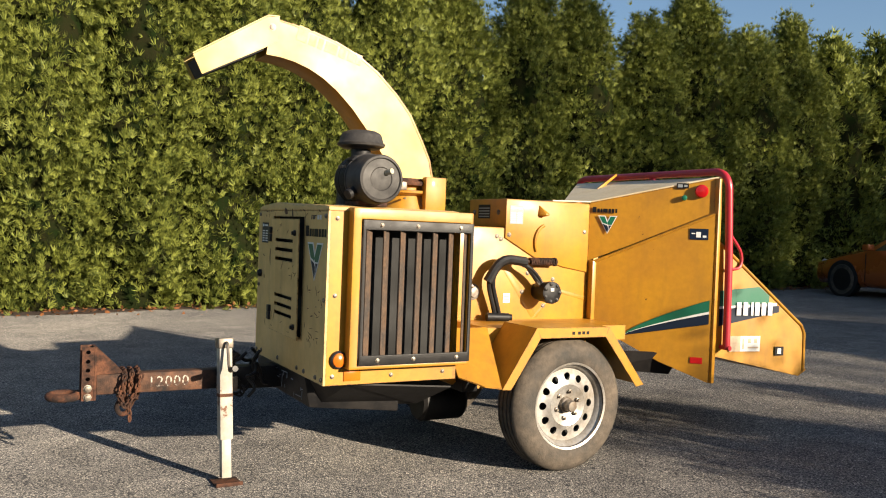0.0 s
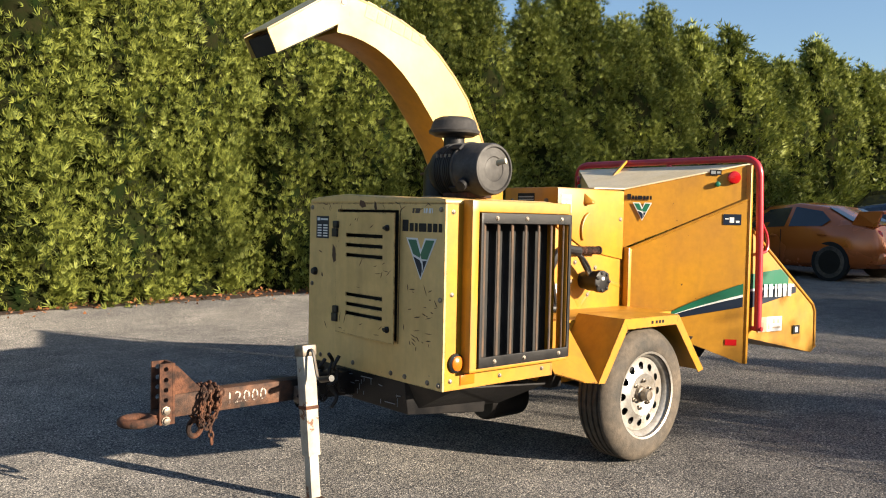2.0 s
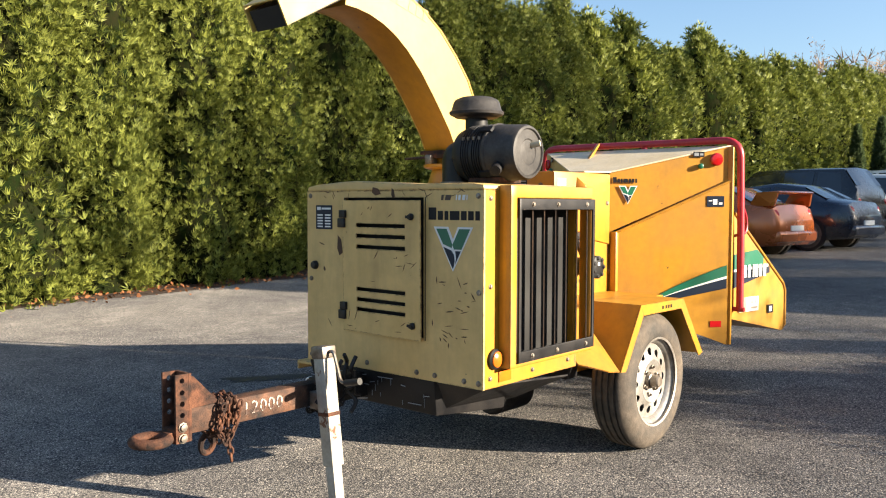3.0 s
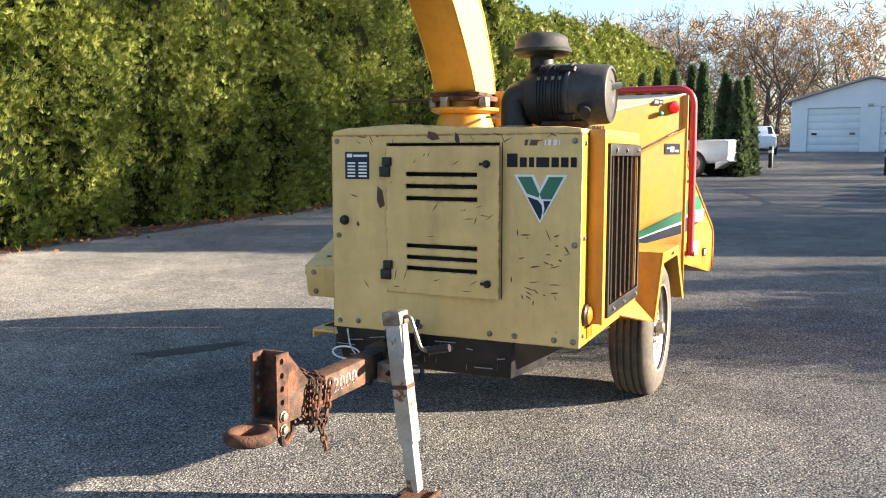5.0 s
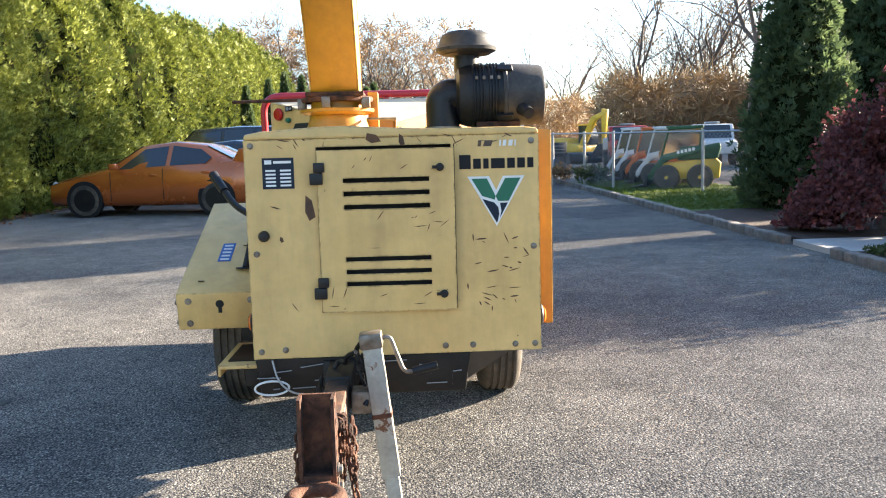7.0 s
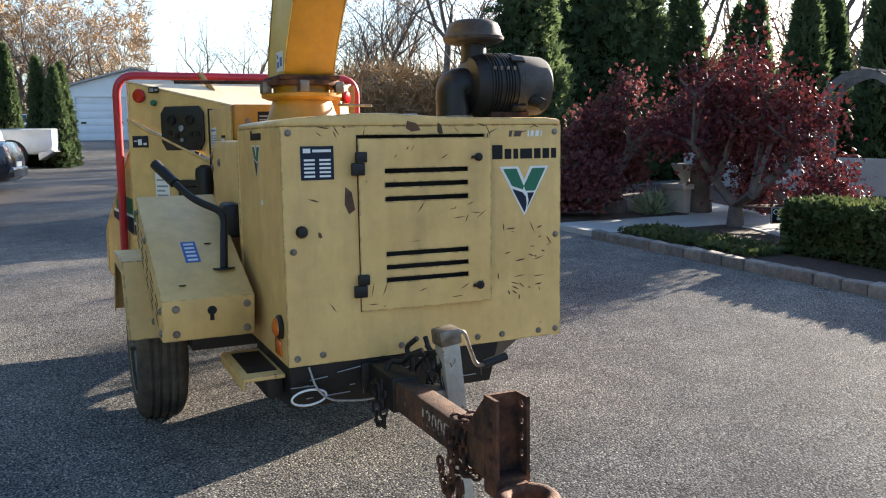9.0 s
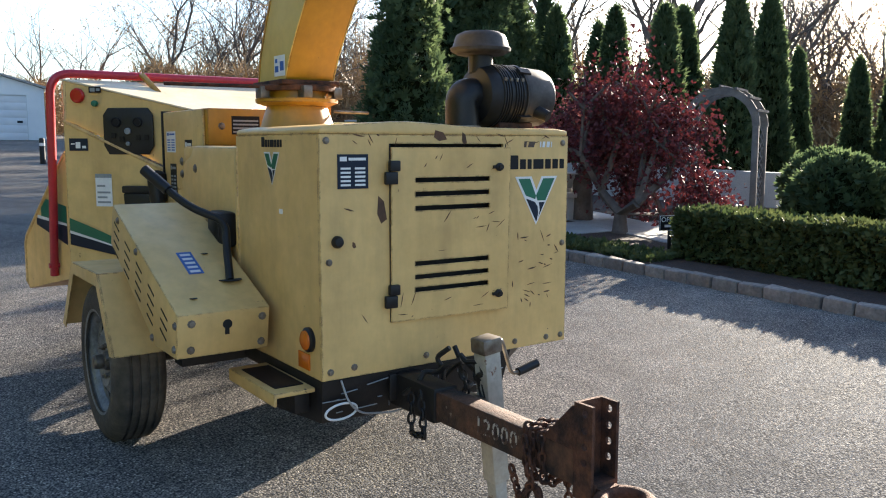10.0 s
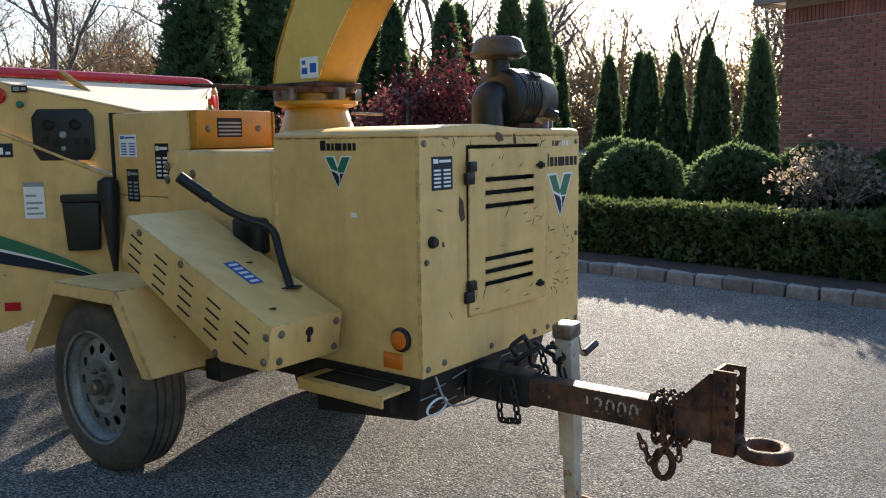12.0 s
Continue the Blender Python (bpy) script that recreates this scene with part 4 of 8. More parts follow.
grid_panel(bm, (gx0, gx0 + 0.018, gx1 - 0.018, gx1), (gz0, gz0 + 0.05, gz1 - 0.05, gz1), [(1, 1)], lambda a, b, d: (a, SHY - d, b), 0.012)
GR = part("grille_frame", bm, BLACK, CH, "worn black steel grille frame", bevel=0.003)
for i in range(7):
    x = gx0 + 0.045 + i * (gx1 - gx0 - 0.075) / 6
    bm = bmesh.new()
    plate(bm, [(x - 0.018, SHY + 0.001, gz0 + 0.045), (x - 0.018, SHY + 0.001, gz1 - 0.045), (x + 0.022, SHY + 0.028, gz1 - 0.045), (x + 0.022, SHY + 0.028, gz0 + 0.045)], 0.005)
    part("slat", bm, SLAT, GR)
for x in (gx0 + 0.1, gx0 + 0.3, gx1 - 0.08):
    for z in (gz0 + 0.025, gz1 - 0.025):
        bolt((x, SHY - 0.012, z), (0, -1, 0), GR, 0.009)
for x, z in ((-1.42, 1.38), (-1.42, 0.60), (-1.42, 1.0), (-1.1, 0.595), (-0.8, 0.6)):
    bolt((x, YR, z), (0, -1, 0), CH, 0.009)


def marker_lamp(p, axis, r=0.036):
    bm = bmesh.new()
    lathe(bm, [(r * 1.25, 0), (r * 1.25, 0.012), (r * 1.05, 0.018)], p, axis, 24)
    ob = part("lamp_bezel", bm, PLASTIC, CH)
    bm = bmesh.new()
    lathe(bm, [(r, 0.012), (r * 0.95, 0.024), (r * 0.6, 0.031), (0.002, 0.033)], p, axis, 24)
    part("lamp_lens", bm, AMBER, ob, "round amber marker lens")


marker_lamp((-1.392, YR, 0.683), (0, -1, 0))
b3("reflector", -1.36, -1.27, YR - 0.006, YR, 0.575, 0.625, AMBER, label="rectangular orange reflector", bevel=0.002)
marker_lamp((-1.373, YL, 0.69), (0, 1, 0))
b3("reflector", -1.375, -1.285, YL, YL + 0.006, 0.575, 0.635, AMBER, label="rectangular orange reflector", bevel=0.002)

# front door with louvre slots, hung on the left, a little ajar
DW, DH = 0.532, 0.637
DOOR = new("front_door")
DOOR.parent = CH
DOOR.matrix_local = pose(XF - 0.014, 0.122, 0.735, 0, 0, -90) @ pose(0, 0, 0, 0.6, 0, -2.2)
# the door's own x runs to its free edge, its -y faces outwards
sl0, sl1 = 0.10, 0.435
zs = [0.112, 0.160, 0.210, 0.415, 0.467, 0.518]
bm = bmesh.new()
lines = [0.0] + [q for z in zs for q in (z - 0.009, z + 0.009)] + [DH]
grid_panel(bm, (0, sl0, sl1, DW), lines, [(1, 1 + 2 * q) for q in range(6)], lambda a, b, d: (a, -d, b), 0.006)
part("door_panel", bm, FADED, DOOR, "scratched faded yellow door with two sets of slots")
for z in (0.085, 0.535):
    bm = bmesh.new()
    box(bm, -0.028, 0.022, -0.018, 0.0, z - 0.03, z + 0.015)
    box(bm, -0.012, 0.03, -0.022, 0.0, z + 0.017, z + 0.055)
    part("hinge", bm, PLASTIC, DOOR, bevel=0.004)
for x, z in ((DW - 0.055, DH - 0.075), (DW - 0.05, 0.065)):
    bm = bmesh.new()
    lathe(bm, [(0.016, 0), (0.016, 0.008), (0.010, 0.012), (0.010, 0.02)], (x, -0.006, z), (0, -1, 0), 16)
    box(bm, x - 0.03, x, -0.016, -0.008, z - 0.006, z + 0.006)
    part("latch", bm, BLACK, DOOR)
# dark strips paint the shaded gap beside the door
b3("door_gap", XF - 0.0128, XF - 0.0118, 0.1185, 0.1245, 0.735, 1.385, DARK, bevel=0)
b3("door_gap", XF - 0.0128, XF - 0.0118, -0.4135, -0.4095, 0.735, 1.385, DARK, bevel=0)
# added dark sheet: the shade seen through the slots
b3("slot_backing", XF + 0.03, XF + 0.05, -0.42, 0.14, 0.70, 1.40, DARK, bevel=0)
bm = bmesh.new()
lathe(bm, [(0.022, 0), (0.022, 0.01), (0.016, 0.022), (0.004, 0.024)], (XF - 0.012, 0.338, 1.045), (-1, 0, 0), 16)
part("rubber_plug", bm, PLASTIC, CH)
for y, z in ((0.375, 1.395), (-0.715, 1.39), (0.37, 0.975), (-0.72, 0.975), (0.37, 0.585), (0.275, 0.59), (-0.035, 0.59), (-0.36, 0.585), (-0.47, 0.585), (-0.64, 0.582), (-0.72, 0.582)):
    bolt((XF - 0.012, y, z), (-1, 0, 0), CH, 0.010)


# decals: plain shapes in the colours of the emblem
def emblem(m, w, h, parent=CH):
    """A wedge emblem in the local xz plane of m, facing -y, its tip at the origin."""
    ob = new("emblem")
    ob.parent = parent
    ob.matrix_local = m

    def flat(name, pts, material, d):
        bm = bmesh.new()
        prism(bm, [(x * w, z * h) for x, z in pts], "y", -d, -d + 0.0008)
        part(name, bm, material, ob)
    flat("white_field", [(-0.5, 1), (-0.12, 1), (0, 0.72), (0.12, 1), (0.5, 1), (0, 0)], WHITE, 0.001)
    flat("green_field", [(-0.43, 0.955), (-0.16, 0.955), (-0.012, 0.60), (-0.03, 0.53), (-0.25, 0.61)], GREEN, 0.0022)
    flat("green_field", [(0.16, 0.955), (0.43, 0.955), (0.215, 0.50), (0.03, 0.50), (-0.012, 0.60)], GREEN, 0.0022)
    flat("navy_field", [(-0.245, 0.55), (-0.04, 0.475), (0.03, 0.38), (0.045, 0.24), (0.02, 0.11), (0.0, 0.065)], NAVY, 0.0022)
    flat("navy_field", [(0.06, 0.465), (0.20, 0.465), (0.055, 0.16), (0.085, 0.30)], NAVY, 0.0022)
    return ob


def wordmark(m, w, h, parent=CH, material=DECALBLACK):
    """Plain strokes in place of a maker's lettering."""
    ob = new("wordmark")
    ob.parent = parent
    ob.matrix_local = m
    x = 0.0
    for i, cw in enumerate((0.15, 0.10, 0.07, 0.18, 0.10, 0.10, 0.08)):
        bm = bmesh.new()
        hh = h * (1.0 if i == 0 else 0.72)
        prism(bm, [(x * w, 0), ((x + cw) * w, 0), ((x + cw) * w, hh * 0.97), ((x + cw) * w - 0.1 * cw * w, hh), (x * w, hh)], "y", -0.0015, -0.0005)
        part("stroke", bm, material, ob)
        x += cw + 0.032
    return ob


FRONT = pose(XF - 0.0125, 0, 0, 0, 0, -90)   # x of a decal runs to -y
emblem(FRONT @ pose(0.575, 0, 1.058), 0.225, 0.197)
wordmark(FRONT @ pose(0.432, 0, 1.285), 0.30, 0.055)
LEFT = pose(0, YL + 0.0005, 0, 0, 0, 180)    # x of a decal runs to the front
emblem(LEFT @ pose(1.076, 0, 1.228), 0.145, 0.125)
wordmark(LEFT @ pose(0.985, 0, 1.372), 0.19, 0.038)


def sticker(m, w, h, ground, bars, ink, parent=CH, label=""):
    ob = new("sticker")
    ob.parent = parent
    ob.matrix_local = m
    bm = bmesh.new()
    box(bm, 0, w, -0.0012, 0, 0, h)
    part("sticker_field", bm, ground, ob, label)
    for x0, x1, z0, z1 in bars:
        bm = bmesh.new()
        box(bm, x0 * w, x1 * w, -0.002, -0.0012, z0 * h, z1 * h)
        part("print_bar", bm, ink, ob)


BARS = [(0.08, 0.3, 0.80, 0.93), (0.36, 0.92, 0.82, 0.9)] + [(a, b, z, z + 0.06) for a, b in ((0.1, 0.42), (0.56, 0.9)) for z in (0.08, 0.2, 0.32, 0.44, 0.56)]
sticker(FRONT @ pose(-0.333, 0, 1.228), 0.122, 0.12, NAVY, BARS, WHITE, label="dark blue sticker with small white print")
sticker(LEFT @ pose(1.135, 0, 1.125), 0.03, 0.018, WHITE, [], WHITE)

# scrawled marks on the hood, as plain bars
for x, w, material in ((0.505, 0.016, SLAT), (0.526, 0.040, SLAT), (0.590, 0.008, WHITE), (0.603, 0.016, WHITE), (0.625, 0.020, WHITE), (0.650, 0.006, WHITE)):
    bm = bmesh.new()
    prism(bm, [(x, 1.372), (x + w * 0.8, 1.372), (x + w, 1.395), (x + w * 0.2, 1.395)], "y", -0.0012, -0.0004)
    ob = part("scrawl_bar", bm, material, CH)
    ob.matrix_local = FRONT

# scratches and scuffs worn through the front paint
rs = random.Random(3)
SCUFF = mat("bare_scuff", (0.06, 0.03, 0.015), (0.12, 0.06, 0.03), 20, 0.8)
for i in range(52):
    cy, cz = (rs.uniform(-0.7, -0.45), rs.uniform(0.72, 1.02)) if i < 26 else (rs.uniform(-0.65, 0.35), rs.uniform(1.385, 1.42)) if i < 42 else (rs.uniform(-0.7, 0.37), rs.uniform(0.62, 1.4))
    if -0.42 < cy < 0.14 and 0.73 < cz < 1.38:
        continue
    a = rs.choice((rs.gauss(0, 0.3), rs.gauss(0, 0.3), rs.gauss(1.2, 0.4)))
    ln, th = rs.uniform(0.006, 0.028), rs.uniform(0.0012, 0.0035)
    bm = bmesh.new()
    pts = [(-ln, 0), (-ln * 0.3, -th), (ln * 0.5, -th * 0.6), (ln, th * 0.3), (ln * 0.2, th), (-ln * 0.5, th * 0.5)]
    prism(bm, [(cy + px_ * math.cos(a) - pz_ * math.sin(a), cz + px_ * math.sin(a) + pz_ * math.cos(a)) for px_, pz_ in pts], "x", XF - 0.0132, XF - 0.0125)
    part("scratch", bm, SCUFF, FP)
for y, z, w, h in ((-0.10, 1.415, 0.03, 0.02), (-0.21, 1.405, 0.012, 0.024), (0.155, 1.15, 0.02, 0.05), (0.27, 1.03, 0.008, 0.012)):
    bm = bmesh.new()
    prism(bm, [(y - w, z - h * 0.7), (y + w * 0.2, z - h), (y + w, z - h * 0.3), (y + w * 0.8, z + h), (y - w * 0.4, z + h * 0.6)], "x", XF - 0.0132, XF - 0.0125)
    part("scratch", bm, SCUFF, FP)

for i in range(22):
    a, ln, th = rs.choice((rs.gauss(0.0, 0.35), rs.gauss(0.9, 0.3))), rs.uniform(0.006, 0.03), rs.uniform(0.0010, 0.0026)
    cx, cz = rs.choice((rs.uniform(0.03, 0.5), rs.uniform(0.36, 0.52))), rs.choice((0.03, 0.075, 0.26, 0.30, 0.34, 0.38, 0.56, 0.60)) + rs.uniform(-0.012, 0.012)
    bm = bmesh.new()
    prism(bm, [(cx + px_ * math.cos(a) - pz_ * math.sin(a), cz + px_ * math.sin(a) + pz_ * math.cos(a)) for px_, pz_ in ((-ln, 0), (-ln * 0.2, -th), (ln, th * 0.2), (ln * 0.3, th))], "y", -0.0072, -0.0062)
    part("scratch", bm, SCUFF, DOOR)

# chassis under the hood
bm = bmesh.new()
hexa(bm, [(-1.42, -0.44, 0.385), (-0.9, -0.44, 0.33), (-0.9, 0.385, 0.33), (-1.42, 0.385, 0.385)], [(-1.46, -0.46, 0.553), (-0.9, -0.46, 0.553), (-0.9, 0.40, 0.553), (-1.46, 0.40, 0.553)])
part("chassis_box", bm, BLACK, CH, "scratched black chassis box", bevel=0.008)
bm = bmesh.new()
plate(bm, [(-1.44, -0.46, 0.545), (-1.30, -0.70, 0.545), (-0.72, -0.70, 0.50), (-0.78, -0.42, 0.36), (-1.36, -0.42, 0.39)], 0.008)
part("skid_plate", bm, BLACK, CH)
for y in (-0.34, 0.30):
    b3("frame_rail", -1.40, 1.25, y - 0.04, y + 0.04, 0.46, 0.553, BLACK)
bm = bmesh.new()
rod(bm, (0, -0.62, 0.375), (0, 0.62, 0.375), 0.038)
part("axle", bm, BLACK, CH)
b3("belly_pan", -0.70, 0.75, -0.30, 0.26, 0.40, 0.459, BLACK)
b3("crossmember", -0.60, -0.50, -0.62, 0.62, 0.45, 0.53, BLACK)
b3("bracket", -1.475, -1.46, 0.08, 0.13, 0.44, 0.54, BLACK)
bm = bmesh.new()
lathe(bm, [(0.10, 0), (0.115, 0.02), (0.115, 0.28), (0.10, 0.30)], (-0.62, -0.12, 0.30), (1, 0, 0), 20)
part("air_tank", bm, BLACK, CH)
# wire loop hanging on the chassis
bm = bmesh.new()
torus(bm, (-1.478, 0.335, 0.440), (1, 0.1, 0.1), 0.058, 0.0045, 28, 6, (1.15, 0.5))
part("wire_loop", bm, WHITE, CH, "white loop of wire")
bm = bmesh.new()
tube(bm, bend([(-1.47, 0.33, 0.55), (-1.485, 0.31, 0.47), (-1.485, 0.26, 0.42), (-1.485, 0.12, 0.40), (-1.48, -0.05, 0.42)], 0.05), 0.004, 6)
part("cable", bm, GALV, CH)
for s in range(26):
    y, z = rs.uniform(-0.42, 0.37), rs.uniform(0.42, 0.53)
    bm = bmesh.new()
    a, ln = rs.choice((1.57, rs.gauss(0, 0.3))), rs.uniform(0.01, 0.05)
    xx = -1.4205 - 0.04 * (z - 0.385) / 0.168
    prism(bm, [(y - ln * math.cos(a), z - ln * 0.5 * math.sin(a)), (y + ln * math.cos(a), z + ln * 0.5 * math.sin(a)), (y + ln * math.cos(a), z + ln * 0.5 * math.sin(a) + 0.003), (y - ln * math.cos(a), z - ln * 0.5 * math.sin(a) + 0.003)], "x", xx - 0.012, xx - 0.008)
    part("scratch", bm, TILE_GREY, CH)

# drawbar, hitch, pintle ring, chains
YD = 0.052
DB = b3("drawbar", -2.41, -1.30, YD - 0.04, YD + 0.04, 0.425, 0.53, DRAWBAR_PAINT, label="square drawbar tube, black paint worn to rust", bevel=0.006)
b3("drawbar_sleeve", -1.72, -1.40, YD - 0.05, YD + 0.05, 0.415, 0.54, BLACK, bevel=0.006)
for i, digit in enumerate("12000"):
    text_mesh(digit, 0.078, pose(-2.138 + 0.044 * i, YD - 0.041, 0.478, 90), STENCIL, DB, "stencil_digit")
    text_mesh(digit, 0.078, pose(-1.962 - 0.044 * i, YD + 0.041, 0.478, 90, 0, 180), STENCIL, DB, "stencil_digit")


def holed_strip(bm, x0, x1, y0, y1, cuts, holes, r):
    """A flat bar on edge, cut into cells at the heights cuts; the cells in holes have a round hole."""
    for j, (a, b) in enumerate(zip(cuts, cuts[1:])):
        if j not in holes:
            box(bm, x0, x1, y0, y1, a, b)
            continue
        cx, cz, n = (x0 + x1) / 2, (a + b) / 2, 16
        rows = []
        for y in (y0, y1):
            ring, edge = [], []
            for k in range(n):
                c, d = math.cos(math.tau * k / n), math.sin(math.tau * k / n)
                q = max(abs(c), abs(d))
                ring.append(bm.verts.new((cx + r * c, y, cz + r * d)))
                edge.append(bm.verts.new((cx + c / q * (x1 - x0) / 2, y, cz + d / q * (b - a) / 2)))
            rows.append((ring, edge))
        for k in range(n):
            m_ = (k + 1) % n
            for ring, edge in rows:
                bm.faces.new((ring[k], ring[m_], edge[m_], edge[k]))
            for q in (0, 1):
                bm.faces.new((rows[0][q][k], rows[0][q][m_], rows[1][q][m_], rows[1][q][k]))


HX0 = -2.482
bm = bmesh.new()
box(bm, -2.423, -2.411, YD - 0.052, YD + 0.052, 0.40, 0.675)
for sy in (-1, 1):
    ya, yb = sorted((YD + sy * 0.042, YD + sy * 0.052))
    holed_strip(bm, HX0, -2.424, ya, yb, (0.40, 0.488, 0.533, 0.579, 0.624, 0.675), (1, 2, 3, 4), 0.011)
HC = part("hitch_channel", bm, RUST, CH, "rusted steel channel with a column of holes")
bm = bmesh.new()
prism(bm, [(-2.411, 0.53), (-2.411, 0.66), (-2.398, 0.66), (-2.275, 0.535)], "y", YD - 0.045, YD - 0.035)
prism(bm, [(-2.411, 0.53), (-2.411, 0.66), (-2.398, 0.66), (-2.275, 0.535)], "y", YD + 0.035, YD + 0.045)
part("gusset", bm, RUST, CH)
bm = bmesh.new()
torus(bm, (-2.562, YD, 0.423), (0, 0, 1), 0.066, 0.021, 32, 12)
box(bm, -2.506, -2.47, YD - 0.035, YD + 0.035, 0.405, 0.445)
box(bm, -2.484, -2.424, YD - 0.041, YD + 0.041, 0.40, 0.455)
part("pintle_ring", bm, RUST, CH, "rusted pintle ring")
for z in (0.418, 0.463):
    bolt((-2.453, YD - 0.052, z), (0, -1, 0), HC, 0.016, STEEL, 0.014)


def chain(pts, name="safety_chain", link=0.034, material=RUST):
    pts = [Vector(p) for p in pts]
    bm = bmesh.new()
    alt = 0
    for a, b in zip(pts, pts[1:]):
        n = max(1, round((b - a).length / (link * 0.8)))
        d = (b - a).normalized()
        s = d.cross(Vector((0.3, 0.5, 0.8))).normalized()
        t = s.cross(d)
        for i in range(n):
            c = a.lerp(b, (i + 0.5) / n)
            w, side = (s, t) if alt % 2 else (t, s)
            loop = [c + d * math.cos(k * math.tau / 10) * link * 0.5 + side * math.sin(k * math.tau / 10) * link * 0.3 for k in range(10)]
            rows = []
            for k, p in enumerate(loop):
                o = (p - c).normalized()
                rows.append([bm.verts.new(p + (o * math.cos(j * math.tau / 5) + w * math.sin(j * math.tau / 5)) * 0.0055) for j in range(5)])
            for k in range(10):
                for j in range(5):
                    bm.faces.new((rows[k][j], rows[k][(j + 1) % 5], rows[(k + 1) % 10][(j + 1) % 5], rows[(k + 1) % 10][j]))
            alt += 1
    return part(name, bm, material, CH, "heavily rusted chain wound over the drawbar")


for dx in (-0.035, 0.0, 0.035):
    x = -2.25 + dx
    r_ = rs.uniform(0.0, 0.012)
    chain([(x, YD - 0.052 - r_, 0.40 + dx), (x + 0.01, YD - 0.052 - r_, 0.545), (x + 0.01, YD + 0.052, 0.547), (x - 0.005, YD + 0.052 + r_, 0.40), (x, YD - 0.0, 0.385), (x, YD - 0.052, 0.40)])
chain([(-2.275, YD - 0.08, 0.53), (-2.305, YD - 0.085, 0.42), (-2.275, YD - 0.088, 0.36), (-2.225, YD - 0.085, 0.43), (-2.195, YD - 0.08, 0.53)])
chain([(-2.255, YD - 0.075, 0.40), (-2.250, YD - 0.09, 0.29)])
chain([(-2.235, YD + 0.08, 0.53), (-2.275, YD + 0.085, 0.40), (-2.225, YD + 0.085, 0.33), (-2.175, YD + 0.08, 0.42)])
bm = bmesh.new()
torus(bm, (-2.260, YD + 0.07, 0.335), (0, 1, 0.2), 0.04, 0.013, 16, 8, (0.8, 1.1))
part("chain_hook", bm, RUST, CH)
# black cable and chain bundle by the jack
for i in range(7):
    a = rs.uniform(0, 6)
    bm = bmesh.new()
    p0 = Vector((-1.68 + rs.uniform(-0.06, 0.10), -0.06 + rs.uniform(-0.04, 0.05), 0.60 + rs.uniform(-0.03, 0.05)))
    pts = [p0]
    for j in range(5):
        pts.append(pts[-1] + Vector((rs.uniform(-0.05, 0.05), rs.uniform(-0.04, 0.04), rs.uniform(-0.075, 0.01))))
    tube(bm, bend(pts, 0.04, 4), 0.010, 7)
    part("cable", bm, PLASTIC, CH)
chain([(-1.70, -0.02, 0.62), (-1.72, -0.04, 0.52), (-1.66, -0.05, 0.42), (-1.60, -0.04, 0.48)], "chain", 0.04, BLACK)
chain([(-1.66, 0.12, 0.52), (-1.70, 0.13, 0.37), (-1.62, 0.13, 0.36), (-1.6, 0.12, 0.5)], "chain", 0.04, BLACK)

# jack stand
JT, JF = Vector((-1.782, -0.076, 0.700)), Vector((-1.772, -0.160, -0.045))
JD = (JT - JF).normalized()


def jack_tube(name, a, b, w, material, label="", bevel=0.004):
    d, s, t = JD, Vector((1, 0, 0)), JD.cross(Vector((1, 0, 0)))
    p, q = JF + (JT - JF) * a, JF + (JT - JF) * b
    bm = bmesh.new()
    c = [(-w, -w), (w, -w), (w, w), (-w, w)]
    hexa(bm, [p + s * i + t * j for i, j in c], [q + s * i + t * j for i, j in c])
    return part(name, bm, material, CH, label, bevel)


jack_tube("jack_sleeve", 0.30, 0.95, 0.034, JACKPAINT, "worn white square jack sleeve")
jack_tube("jack_leg", 0.03, 0.31, 0.026, JACKPAINT)
jack_tube("jack_cap", 0.945, 1.02, 0.041, STEEL, "bare steel jack cap", 0.008)
jack_tube("jack_collar", 0.60, 0.625, 0.0365, RUST, bevel=0.004)
b3("jack_mount", -1.80, -1.70, -0.075, 0.0, 0.42, 0.50, STEEL)
bm = bmesh.new()
f = [(-1.84, -0.23), (-1.70, -0.23), (-1.70, -0.09), (-1.84, -0.09)]
hexa(bm, [(x, y, -0.052) for x, y in f], [(x, y, -0.044) for x, y in f])
box(bm, -1.84, -1.70, -0.24, -0.23, -0.05, -0.03)
part("jack_foot", bm, RUST, CH, "rusty jack foot plate")
bm = bmesh.new()
tube(bm, bend([JT + Vector((0, -0.03, -0.01)), JT + Vector((0.0, -0.068, 0.0)), JT + Vector((0.0, -0.118, -0.14)), JT + Vector((0.0, -0.20, -0.122))], 0.03), 0.008, 8)
part("crank_handle", bm, STEEL, CH)
bm = bmesh.new()
rod(bm, JT + Vector((0.0, -0.148, -0.134)), JT + Vector((0.0, -0.238, -0.114)), 0.0155)
part("crank_grip", bm, PLASTIC, CH)


